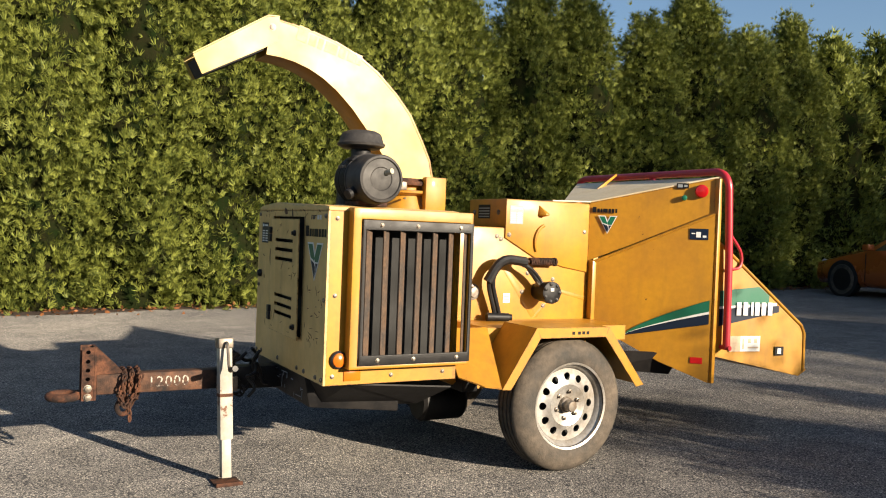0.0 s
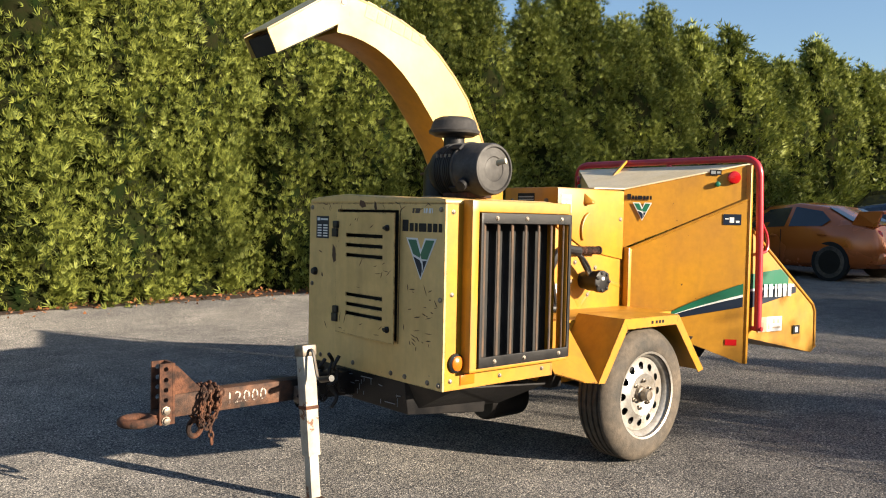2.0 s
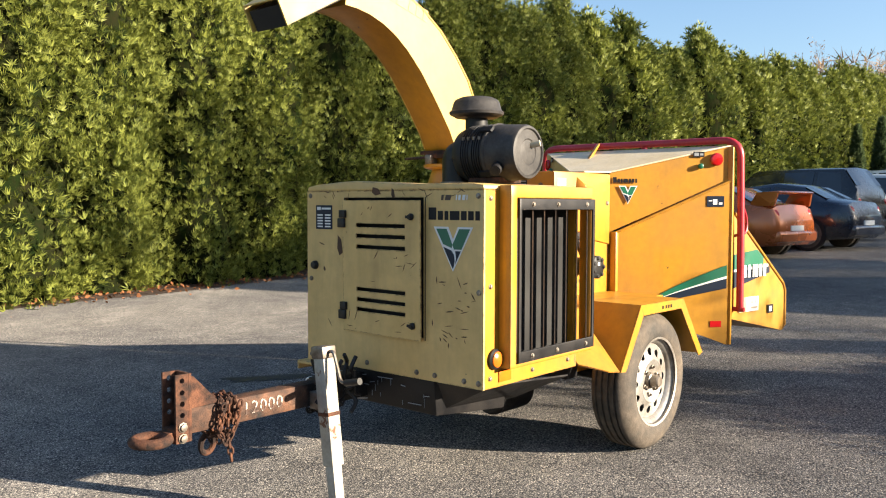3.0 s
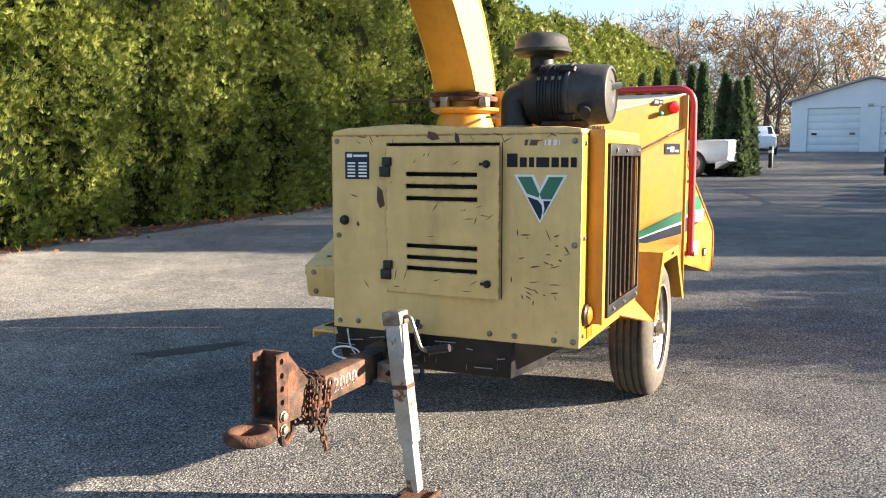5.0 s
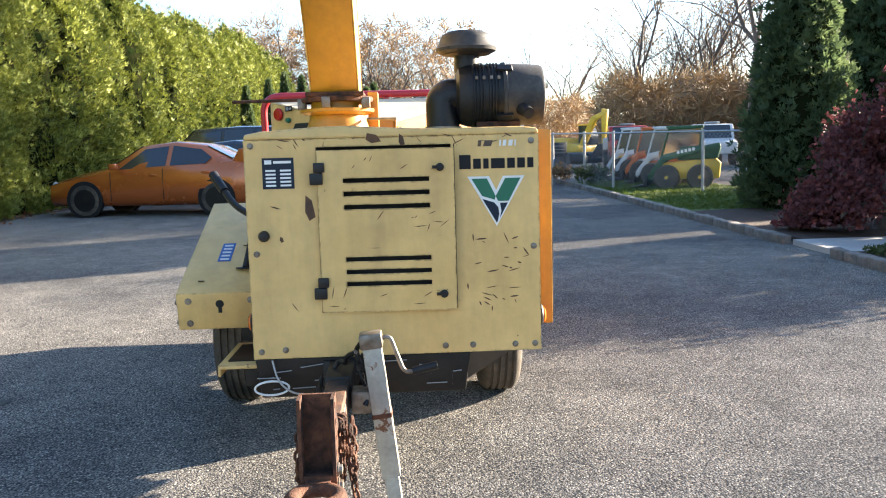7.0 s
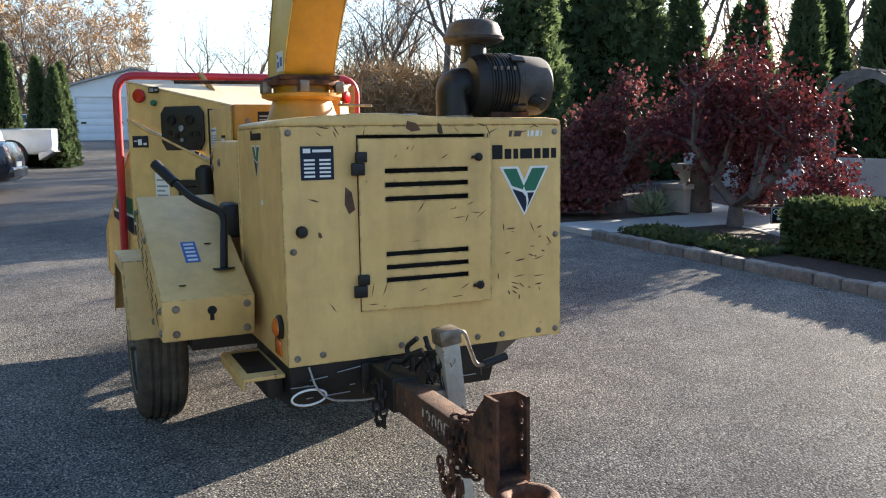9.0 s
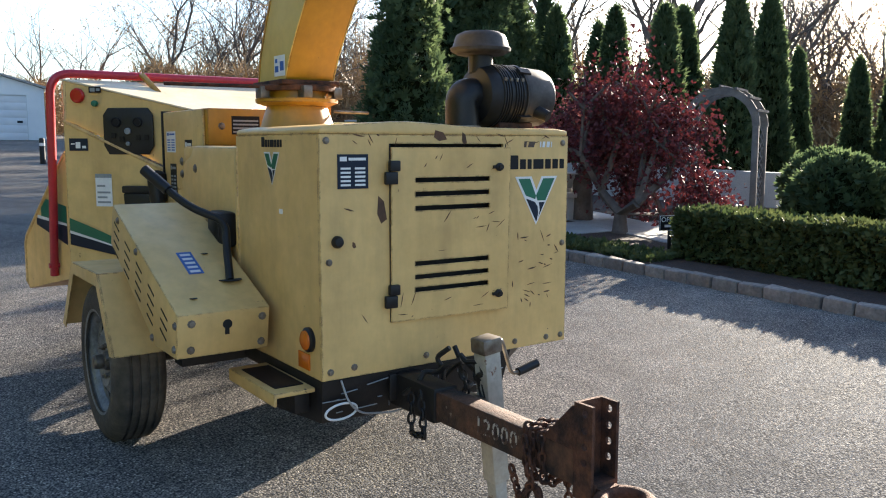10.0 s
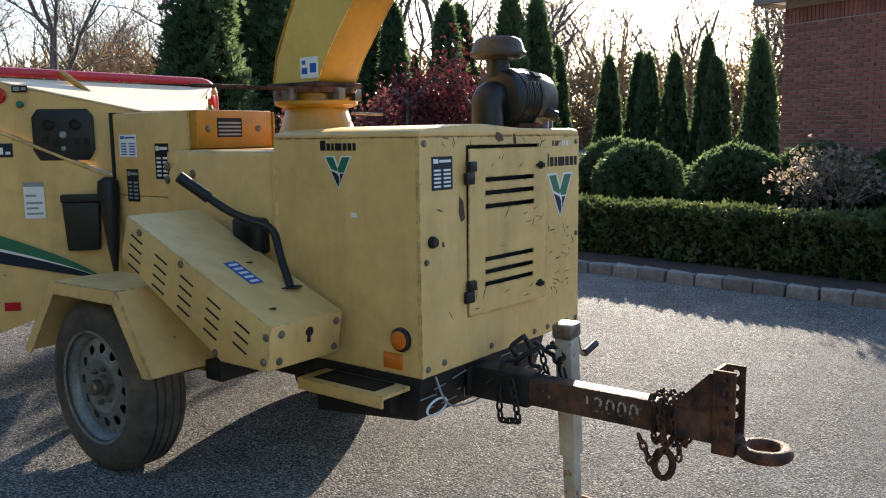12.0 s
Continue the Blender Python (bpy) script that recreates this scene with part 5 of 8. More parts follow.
# wheels
def wheel(y, s):
    """y: the tyre's middle; s: the side that faces out."""
    ob = new("wheel")
    ob.parent = CH
    ob.matrix_local = pose(0, y, 0.375, 0, 0, 0 if s < 0 else 180)
    R, W = 0.378, 0.112
    bm = bmesh.new()
    prof = [(0.232, -W + 0.012), (0.25, -W), (0.29, -W - 0.006), (0.33, -W + 0.002), (0.356, -W + 0.016), (0.368, -W + 0.03), (R - 0.001, -0.07)]
    for g in (-0.055, -0.019, 0.019, 0.055):
        prof += [(R, g - 0.007), (R - 0.011, g - 0.005), (R - 0.011, g + 0.005), (R, g + 0.007)]
    prof += [(R - 0.001, 0.07), (0.368, W - 0.03), (0.356, W - 0.016), (0.33, W - 0.002), (0.29, W + 0.006), (0.25, W), (0.232, W - 0.012)]
    lathe(bm, prof, (0, 0, 0), (0, 1, 0), 56, cap=False)
    part("tyre", bm, RUBBER, ob, "dusty black tyre", smooth=50)
    bm = bmesh.new()
    lathe(bm, [(0.236, -W + 0.004), (0.248, -W + 0.0), (0.249, -W + 0.012), (0.222, -W + 0.03), (0.208, -W + 0.055), (0.200, 0.09), (0.236, W - 0.01)], (0, 0, 0), (0, 1, 0), 48, cap=False)
    part("rim", bm, SILVER if s < 0 else SHADED_RIM, ob, "silver steel rim" if s < 0 else "grimy grey steel rim, coloured darker for the shaded side")
    # dished disc with twelve round holes
    bm = bmesh.new()
    nh, rh = 12, 0.0215
    yo = -W + 0.052

    def pt(r, a):
        return Vector((math.cos(a) * r, yo - 0.022 * math.exp(-((r - 0.115) / 0.03) ** 2), math.sin(a) * r))
    rc = 0.163
    for k in range(nh):
        a0 = math.tau * k / nh
        half = math.pi / nh
        hole = [bm.verts.new(pt(rc + rh * math.cos(q), a0 + rh * math.sin(q) / rc)) for q in [math.tau * j / 16 for j in range(16)]]
        edge = []
        for j in range(16):
            q = math.tau * j / 16
            cx, cy = math.cos(q), math.sin(q)
            kk_ = max(abs(cx), abs(cy))
            dx, da = cx / kk_ * 0.045, cy / kk_ * half
            edge.append(bm.verts.new(pt(rc + dx, a0 + da)))
        for j in range(16):
            bm.faces.new((hole[j], hole[(j + 1) % 16], edge[(j + 1) % 16], edge[j]))
    bmesh.ops.remove_doubles(bm, verts=bm.verts, dist=0.0006)
    rows = [[bm.verts.new(pt(r, math.tau * k / 48)) for k in range(48)] for r in (0.040, 0.070, 0.095, 0.1195)]
    for a, b in zip(rows, rows[1:]):
        for k in range(48):
            bm.faces.new((a[k], a[(k + 1) % 48], b[(k + 1) % 48], b[k]))
    part("wheel_disc", bm, SILVER if s < 0 else SHADED_RIM, ob, "silver disc with round holes" if s < 0 else "grimy grey disc with round holes, coloured darker for the shaded side")
    bm = bmesh.new()
    lathe(bm, [(0.203, 0), (0.203, 0.01)], (0, yo + 0.05, 0), (0, 1, 0), 32)
    part("brake_drum", bm, DARK, ob)
    bm = bmesh.new()
    lathe(bm, [(0.047, 0.03), (0.047, -0.005), (0.043, -0.02), (0.034, -0.026), (0.034, -0.06), (0.028, -0.068), (0.004, -0.07)], (0, yo, 0), (0, 1, 0), 28)
    part("hub_cap", bm, STEEL, ob, "grease-darkened hub cap")
    for k in range(6):
        a = math.tau * k / 6 + 0.3
        bm = bmesh.new()
        lathe(bm, [(0.014, 0.01), (0.013, -0.014), (0.008, -0.016), (0.007, -0.026)], (math.cos(a) * 0.078, yo - 0.004, math.sin(a) * 0.078), (0, 1, 0), 6)
        part("lug_nut", bm, STEEL, ob)


wheel(-0.715, -1)
wheel(0.715, 1)


# fenders
def fender(s):
    yo, yi = s * 0.868, s * 0.55
    bm = bmesh.new()
    line = [(-0.50, 0.505), (-0.29, 0.83), (0.215, 0.825), (0.49, 0.48)]
    inner = [(-0.485, 0.50), (-0.283, 0.822), (0.211, 0.817), (0.482, 0.475)]
    for i in range(3):
        prism(bm, [line[i], line[i + 1], inner[i + 1], inner[i]], "y", yi, yo)
    bmesh.ops.remove_doubles(bm, verts=bm.verts, dist=0.0005)
    ob = part("fender", bm, YELLOW if s < 0 else FADED, CH, "folded sheet steel fender", smooth=20)
    bm = bmesh.new()
    lip = [(-0.445, 0.50), (-0.262, 0.772), (0.19, 0.77), (0.435, 0.47)]
    for i in range(3):
        prism(bm, [line[i], line[i + 1], lip[i + 1], lip[i]], "y", yo, yo + s * 0.006)
    bmesh.ops.remove_doubles(bm, verts=bm.verts, dist=0.0005)
    part("fender_lip", bm, YELLOW if s < 0 else FADED, ob)
    bm = bmesh.new()
    prism(bm, [(-0.50, 0.50), (-0.29, 0.822), (0.215, 0.817), (0.40, 0.56), (0.40, 0.45), (-0.50, 0.45)], "y", yi - s * 0.008, yi)
    part("fender_side", bm, YELLOW, ob)
    for i, x in enumerate((-0.05, -0.01, 0.02, 0.05)):
        if s < 0:
            b3("number_bar", x, x + 0.018, yo - 0.0075, yo - 0.006, 0.788, 0.805, DECALBLACK, ob, bevel=0)


fender(-1)
fender(1)
# deck between the fender and the cutter housing
bm = bmesh.new()
prism(bm, [(-0.70, 0.52), (-0.41, 0.795), (0.62, 0.79), (0.62, 0.70), (-0.36, 0.70), (-0.62, 0.48)], "y", -0.549, -0.171)
part("deck_panel", bm, YELLOW, CH)
bm = bmesh.new()
plate(bm, [(-0.70, -0.744, 0.555), (-0.60, -0.86, 0.52), (-0.50, -0.866, 0.505), (-0.41, -0.55, 0.795), (-0.70, -0.55, 0.795)], 0.006)
part("deck_apron", bm, YELLOW, CH)

# cutter housing between hood and hopper
YH = -0.17
bm = bmesh.new()
box(bm, -0.705, 0.60, YH, 0.25, 0.55, 1.375)
part("drum_housing", bm, YELLOW, CH, bevel=0.01)
bm = bmesh.new()
box(bm, -0.06, 0.60, YH, 0.283, 1.378, 1.556)
FB = part("feed_box", bm, YELLOW, CH, "bright yellow feed roller box", bevel=0.006)
bm = bmesh.new()
prism(bm, [(-0.068, 1.31), (-0.068, 1.551), (0.59, 1.551), (0.59, 1.10), (0.40, 1.13), (0.16, 1.19)], "y", YH - 0.012, YH - 0.001)
part("feed_cover", bm, YELLOW, FB, bevel=0.003)
FBX = pose(-0.0605, 0, 0, 0, 0, -90)
for y in (0.215, -0.08):
    bolt((-0.06, y, 1.47), (-1, 0, 0), FB, 0.014)
sticker(FBX @ pose(-0.165, 0, 1.43), 0.145, 0.09, DECALBLACK, [(0.05, 0.95, z, z + 0.09) for z in (0.1, 0.3, 0.5, 0.7)], TILE_GREY, FB, "black instruction sticker")
sticker(pose(-0.04, YH - 0.0125, 1.40), 0.10, 0.115, TILE_GREY, BARS, WHITE, label="grey sticker with small white print")
b3("left_feed_cover", -0.02, 0.60, 0.284, 0.296, 1.15, 1.552, FADED, bevel=0.004)
b3("left_lower_cover", 0.10, 0.60, 0.251, 0.292, 0.70, 1.149, FADED, bevel=0.004)
bm = bmesh.new()
prism(bm, [(-0.71, 0.62), (-0.71, 1.372), (-0.12, 1.376), (-0.08, 1.33), (0.02, 1.30), (0.06, 1.20), (0.02, 1.05), (-0.1, 0.62)], "y", 0.297, 0.385)
TK = part("fuel_tank", bm, FADED, CH, "faded yellow tank panel", bevel=0.02)
b3("tank_neck", -0.11, 0.05, 0.31, 0.372, 1.29, 1.372, FADED, TK, bevel=0.012)
for x, z in ((0.03, 1.30), (0.03, 1.24), (-0.16, 1.27)):
    bolt((x, 0.385, z), (0, 1, 0), TK, 0.016)
# dark strip set in as the shade between housing and hopper
b3("hopper_gap", 0.601, 0.622, 0.18, 0.302, 1.15, 1.56, DARK, bevel=0)
b3("hood_seam_post", -0.735, -0.705, 0.37, 0.41, 0.75, 1.37, FADED, bevel=0.008)
for x, w, h, z, g_, ink in ((0.40, 0.15, 0.11, 1.34, WHITE, BLUE), (0.14, 0.11, 0.17, 1.235, DECALBLACK, WHITE), (0.40, 0.10, 0.16, 1.12, DECALBLACK, TILE_GREY)):
    sticker(pose(x + w, 0.2965, z, 0, 0, 180), w, h, g_, BARS, ink)
bm = bmesh.new()
lathe(bm, [(0.02, 0.0), (0.05, 0.02), (0.055, 0.06), (0.045, 0.16), (0.03, 0.34), (0.012, 0.48), (0.004, 0.50)], (0.615, 0.335, 1.24), (-0.10, 0.03, -1.0), 14)
part("hose_guard", bm, PLASTIC, CH)

# right-hand fittings: lug, spring, hydraulic motor, hoses, braces
bm = bmesh.new()
y0 = YH - 0.012
hexa(bm, [(0.17, y0, 1.46), (0.18, y0, 1.53), (0.235, y0, 1.49), (0.215, y0, 1.45)], [(0.20, y0 - 0.05, 1.46), (0.205, y0 - 0.05, 1.475), (0.235, y0 - 0.05, 1.47), (0.225, y0 - 0.05, 1.46)])
part("lifting_lug", bm, YELLOW, CH, bevel=0.004)
bm = bmesh.new()
pts = [(0.245 + 0.09 * math.cos(a), y0 - 0.008, 1.29 + 0.11 * math.sin(a)) for a in [radians(105 + 9 * i) for i in range(13)]]
tube(bm, pts, 0.010, 8)
part("curved_rib", bm, YELLOW, CH)
bm = bmesh.new()
pts = [(0.10 + 0.19 * i / 120, -0.215 + 0.021 * math.cos(i * 0.75), 1.165 + 0.021 * math.sin(i * 0.75)) for i in range(121)]
tube(bm, pts, 0.0065, 6)
part("feed_spring", bm, RUST, CH, "rusty coil spring")
bm = bmesh.new()
rod(bm, (0.08, -0.215, 1.165), (0.31, -0.215, 1.165), 0.010)
rod(bm, (0.29, -0.215, 1.165), (0.302, -0.215, 1.165), 0.028)
part("spring_rod", bm, RUST, CH)
bm = bmesh.new()
lathe(bm, [(0.055, 0.0), (0.055, 0.05), (0.064, 0.052), (0.064, 0.12), (0.070, 0.122), (0.070, 0.155), (0.06, 0.16), (0.02, 0.161)], (0.205, YH, 0.975), (0, -1, 0), 24)
HM = part("hydraulic_motor", bm, PLASTIC, CH, "black hydraulic motor with a bolted end cap")
for k in range(7):
    a = math.tau * k / 7
    bolt((0.205 + 0.056 * math.cos(a), YH - 0.161, 0.975 + 0.056 * math.sin(a)), (0, -1, 0), HM, 0.010, PLASTIC)
b3("sticker_field", 0.19, 0.215, YH - 0.1625, YH - 0.161, 0.985, 1.005, WHITE, HM, bevel=0)
for q in ([(0.26, 0.99), (0.28, 1.01), (0.63, 0.93), (0.62, 0.90)], [(-0.08, 1.12), (-0.04, 1.14), (0.20, 0.82), (0.16, 0.80)], [(0.30, 0.93), (0.33, 0.94), (0.20, 0.80), (0.16, 0.80)]):
    bm = bmesh.new()
    plate(bm, [(x, YH - 0.001, z) for x, z in q], 0.045)
    part("brace", bm, YELLOW, CH, bevel=0.004)
for o in (0.0, 0.032):
    bm = bmesh.new()
    tube(bm, bend([(-0.15 + o, -0.24, 0.80), (-0.24 + o, -0.26, 1.05), (-0.17 + o * 0.6, -0.28, 1.19 - o * 0.5), (0.0 + o, -0.28, 1.18 - o), (0.10 + o, -0.26, 1.08), (0.16 + o * 0.7, -0.25, 1.02)], 0.10, 6), 0.014, 8)
    part("hydraulic_hose", bm, PLASTIC, CH)
    bm = bmesh.new()
    rod(bm, (0.12 + o, -0.256, 1.06), (0.165 + o * 0.7, -0.25, 1.01), 0.013)
    part("hose_fitting", bm, STEEL, CH)
bm = bmesh.new()
tube(bm, bend([(-0.235, -0.26, 1.04), (-0.155, -0.28, 1.185), (0.03, -0.275, 1.165)], 0.10), 0.030, 10)
part("hose_wrap", bm, PLASTIC, CH)
bm = bmesh.new()
rod(bm, (-0.22, -0.24, 0.822), (-0.08, -0.27, 0.82), 0.026)
rod(bm, (-0.085, -0.268, 0.82), (-0.06, -0.276, 0.82), 0.020)
part("hydraulic_filter", bm, PLASTIC, CH)
bm = bmesh.new()
lathe(bm, [(0.05, 0), (0.05, 0.012), (0.035, 0.014), (0.03, 0.03), (0.006, 0.032)], (-0.29, YH, 0.97), (0, -1, 0), 20)
part("inspection_port", bm, STEEL, CH)
sticker(pose(-0.06, YH - 0.001, 0.90), 0.05, 0.06, WHITE, [(0.1, 0.9, 0.3, 0.45), (0.1, 0.9, 0.6, 0.75)], TILE_GREY)
for x, z in ((-0.123, 1.319), (-0.092, 1.302), (-0.041, 1.33), (0.555, 1.366), (0.12, 1.09), (0.25, 0.88), (0.08, 0.97), (0.32, 1.05)):
    bolt((x, YH - 0.012 if x > -0.05 and z > 1.3 else YH, z), (0, -1, 0), CH, 0.012)

# discharge chute: turntable, curved box section, hinged deflector
YC, CW = 0.095, 0.108
bm = bmesh.new()
lathe(bm, [(0.165, -0.145), (0.13, -0.04), (0.15, -0.036), (0.176, -0.026), (0.178, -0.010), (0.125, -0.008), (0.125, 0.022)], (-0.655, YC, 1.585), (0, 0, 1), 28)
part("chute_neck", bm, YELLOW, CH)
bm = bmesh.new()
lathe(bm, [(0.168, 0.022), (0.172, 0.03), (0.172, 0.042), (0.168, 0.046)], (-0.655, YC, 1.585), (0, 0, 1), 32)
part("turntable_ring", bm, RUST, CH, "rusted turntable ring")
for k in range(5):
    a = math.tau * k / 5 + 0.4
    b3("clamp_block", -0.655 + 0.165 * math.cos(a) - 0.03, -0.655 + 0.165 * math.cos(a) + 0.03, YC + 0.165 * math.sin(a) - 0.02, YC + 0.165 * math.sin(a) + 0.02, 1.575, 1.625, STEEL)
b3("chute_bracket", -0.60, -0.46, -0.10, -0.05, 1.44, 1.66, YELLOW)
bm = bmesh.new()
rod(bm, (-0.70, 0.24, 1.622), (-0.50, 0.62, 1.632), 0.008)
part("turn_handle", bm, RUST, CH, "thin rusty turning handle")
bm = bmesh.new()
rod(bm, (-0.72, -0.05, 1.525), (-0.78, -0.19, 1.52), 0.006)
part("lock_pin", bm, STEEL, CH)
outer = [(-0.518, 1.635), (-0.545, 1.76), (-0.608, 1.886), (-0.69, 2.03), (-0.792, 2.145), (-0.92, 2.26), (-1.059, 2.348), (-1.19, 2.40), (-1.325, 2.436), (-1.45, 2.46), (-1.56, 2.475)]
inner = [(-0.775, 1.635), (-0.83, 1.74), (-0.90, 1.835), (-0.97, 1.923), (-1.06, 2.03), (-1.157, 2.121), (-1.245, 2.185), (-1.335, 2.23), (-1.42, 2.258), (-1.504, 2.273), (-1.586, 2.278)]
bm = bmesh.new()
rings(bm, [[(o[0], YC - CW, o[1]), (o[0], YC + CW, o[1]), (i[0], YC + CW, i[1]), (i[0], YC - CW, i[1])] for o, i in zip(outer, inner)])
CHUTE = part("chute", bm, YELLOW, CH, "curved yellow box-section discharge chute", bevel=0.004, smooth=25)
for sy in (-1, 1):
    bm = bmesh.new()
    poly = outer + inner[::-1]
    prism(bm, poly, "y", YC + sy * (CW + 0.0005), YC + sy * (CW + 0.005))
    part("chute_side", bm, PALE, CHUTE, "sun-bleached pale yellow chute side")
b3("chute_flange", -0.80, -0.495, YC - 0.135, YC + 0.135, 1.630, 1.650, RUST, CHUTE)
# stiffening edges along the outer curve
for sy in (-1, 1):
    bm = bmesh.new()
    for a, b in zip(outer, outer[1:]):
        prism(bm, [a, b, (b[0] + 0.008, b[1] + 0.010), (a[0] + 0.010, a[1] + 0.006)], "y", YC + sy * CW - 0.008, YC + sy * CW + 0.008)
    part("chute_edge", bm, YELLOW, CHUTE)
bm = bmesh.new()
top = [(-1.52, 2.490), (-1.585, 2.485), (-1.985, 2.225)]
low = [(-1.52, 2.36), (-1.60, 2.31), (-1.935, 2.125)]
for sy in (-1, 1):
    prism(bm, top + low[::-1], "y", YC + sy * (CW + 0.012) - 0.004, YC + sy * (CW + 0.012) + 0.004)
plate(bm, [(-1.52, YC - CW - 0.016, 2.492), (-1.52, YC + CW + 0.016, 2.492), (-1.585, YC + CW + 0.016, 2.489), (-1.585, YC - CW - 0.016, 2.489)], 0.006)
plate(bm, [(-1.585, YC - CW - 0.016, 2.488), (-1.585, YC + CW + 0.016, 2.488), (-1.985, YC + CW + 0.016, 2.228), (-1.985, YC - CW - 0.016, 2.228)], 0.006)
DF = part("deflector", bm, PALE, CH, "hinged yellow deflector hood")
# dark filling drawn in for the shaded hollow of the chute's end
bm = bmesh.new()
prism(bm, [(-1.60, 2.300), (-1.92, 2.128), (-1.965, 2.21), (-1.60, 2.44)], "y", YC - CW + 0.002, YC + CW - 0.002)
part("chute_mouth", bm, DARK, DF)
for sy in (-1, 1):
    bolt((-1.56, YC + sy * (CW + 0.016), 2.43), (0, sy, 0), DF, 0.016)
wordmark(pose(-1.42, YC - CW - 0.0055, 2.385, 0, 14), 0.42, 0.085, CHUTE, mat("sun_faded_print", (0.36, 0.25, 0.07), (0.55, 0.40, 0.12), 14, rough=0.5))
sticker(LEFT @ pose(0.685, 0.402 - YC - CW - 0.006, 1.665), 0.105, 0.085, WHITE, [(0.08, 0.4, 0.2, 0.5), (0.55, 0.9, 0.25, 0.7), (0.1, 0.3, 0.65, 0.85)], BLUE, label="white warning sticker")

# air cleaner with elbow and rain cap
bm = bmesh.new()
AX, AZ = -1.215, 1.585
R = 0.128
prof = [(0.085, 0.0), (0.115, 0.012), (R - 0.006, 0.03), (R, 0.05)]
for h in (0.065, 0.078, 0.091, 0.104, 0.128, 0.141, 0.154, 0.167):
    prof += [(R, h), (R + 0.005, h + 0.002), (R + 0.005, h + 0.007), (R, h + 0.009)]
prof += [(R, 0.19)]
lathe(bm, prof, (AX, -0.44, AZ), (0, -1, 0), 40)
AC = part("air_cleaner", bm, PLASTIC, CH, "black plastic air cleaner canister")
bm = bmesh.new()
lathe(bm, [(R + 0.006, 0.19), (R + 0.008, 0.203), (R + 0.002, 0.208), (R - 0.006, 0.345), (R - 0.012, 0.357), (0.105, 0.36), (0.10, 0.352), (0.06, 0.355), (0.055, 0.351), (0.03, 0.355), (0.004, 0.353)], (AX, -0.44, AZ), (0, -1, 0), 40)
part("end_cover", bm, DUSTY, AC, "dust-greyed end cover")
for k in range(4):
    a = math.tau * k / 4 + 0.75
    d = Vector((math.cos(a), 0, math.sin(a)))
    bm = bmesh.new()
    c = Vector((AX, 0, AZ)) + d * (R + 0.006)
    s = Vector((-d.z, 0, d.x)) * 0.014
    hexa(bm, [c + Vector((0, -0.60, 0)) + s, c + Vector((0, -0.60, 0)) - s, c + Vector((0, -0.67, 0)) - s, c + Vector((0, -0.67, 0)) + s], [c + d * 0.012 + Vector((0, -0.605, 0)) + s, c + d * 0.012 + Vector((0, -0.605, 0)) - s, c + d * 0.009 + Vector((0, -0.665, 0)) - s, c + d * 0.009 + Vector((0, -0.665, 0)) + s])
    part("clip", bm, PLASTIC, AC)
for dx in (-0.012, 0.012):
    for h in (-0.58, -0.61, -0.52, -0.55):
        b3("band_clip", AX - R * 0.86 - 0.012, AX - R * 0.86, h - 0.006, h + 0.006, AZ + 0.02 + dx * 3, AZ + 0.035 + dx * 3, STEEL, AC, bevel=0.002)
bm = bmesh.new()
rod(bm, (AX - 0.085, -0.70, AZ - 0.055), (AX - 0.150, -0.725, AZ - 0.085), 0.030, 0.024, 16)
DV = part("dust_valve", bm, PLASTIC, AC)
# dark end disc in place of the shaded valve opening
bm = bmesh.new()
rod(bm, (AX - 0.149, -0.7247, AZ - 0.0846), (AX - 0.1515, -0.7257, AZ - 0.0858), 0.018, 0.018, 16)
part("valve_mouth", bm, DARK, DV)
bm = bmesh.new()
rod(bm, (AX + 0.02, -0.78, AZ + 0.03), (AX + 0.04, -0.83, AZ + 0.04), 0.014)
part("indicator", bm, mat("cream_plastic", (0.6, 0.52, 0.36), rough=0.4), AC)
bm = bmesh.new()
tube(bm, bend([(AX, -0.46, AZ), (AX, -0.385, AZ + 0.002), (AX, -0.385, AZ - 0.16)], 0.08, 8), 0.070, 20)
part("intake_elbow", bm, PLASTIC, AC, "black rubber elbow")
bm = bmesh.new()
lathe(bm, [(0.078, -0.145), (0.078, -0.125)], (AX, -0.385, AZ), (0, 0, 1), 24)
part("hose_clamp", bm, STEEL, AC)
bm = bmesh.new()
lathe(bm, [(0.052, 0.0), (0.052, 0.10)], (AX + 0.015, -0.49, AZ + 0.095), (0, 0, 1), 24)
lathe(bm, [(0.056, 0.08), (0.056, 0.092)], (AX + 0.015, -0.49, AZ + 0.095), (0, 0, 1), 24)
part("cap_stem", bm, PLASTIC, AC)
bm = bmesh.new()
lathe(bm, [(0.095, 0.165), (0.124, 0.178), (0.128, 0.19), (0.117, 0.20), (0.108, 0.232), (0.10, 0.246), (0.075, 0.258), (0.07, 0.254), (0.03, 0.262), (0.004, 0.263)], (AX + 0.015, -0.49, AZ + 0.005), (0, 0, 1), 36)
lathe(bm, [(0.05, 0.16), (0.10, 0.165)], (AX + 0.015, -0.49, AZ + 0.005), (0, 0, 1), 24)
part("rain_cap", bm, DUSTY, AC, "black mushroom rain cap")
b3("air_cleaner_mount", AX - 0.08, AX + 0.08, -0.70, -0.52, 1.45, 1.475, RUST)

# infeed hopper
YM = -0.03


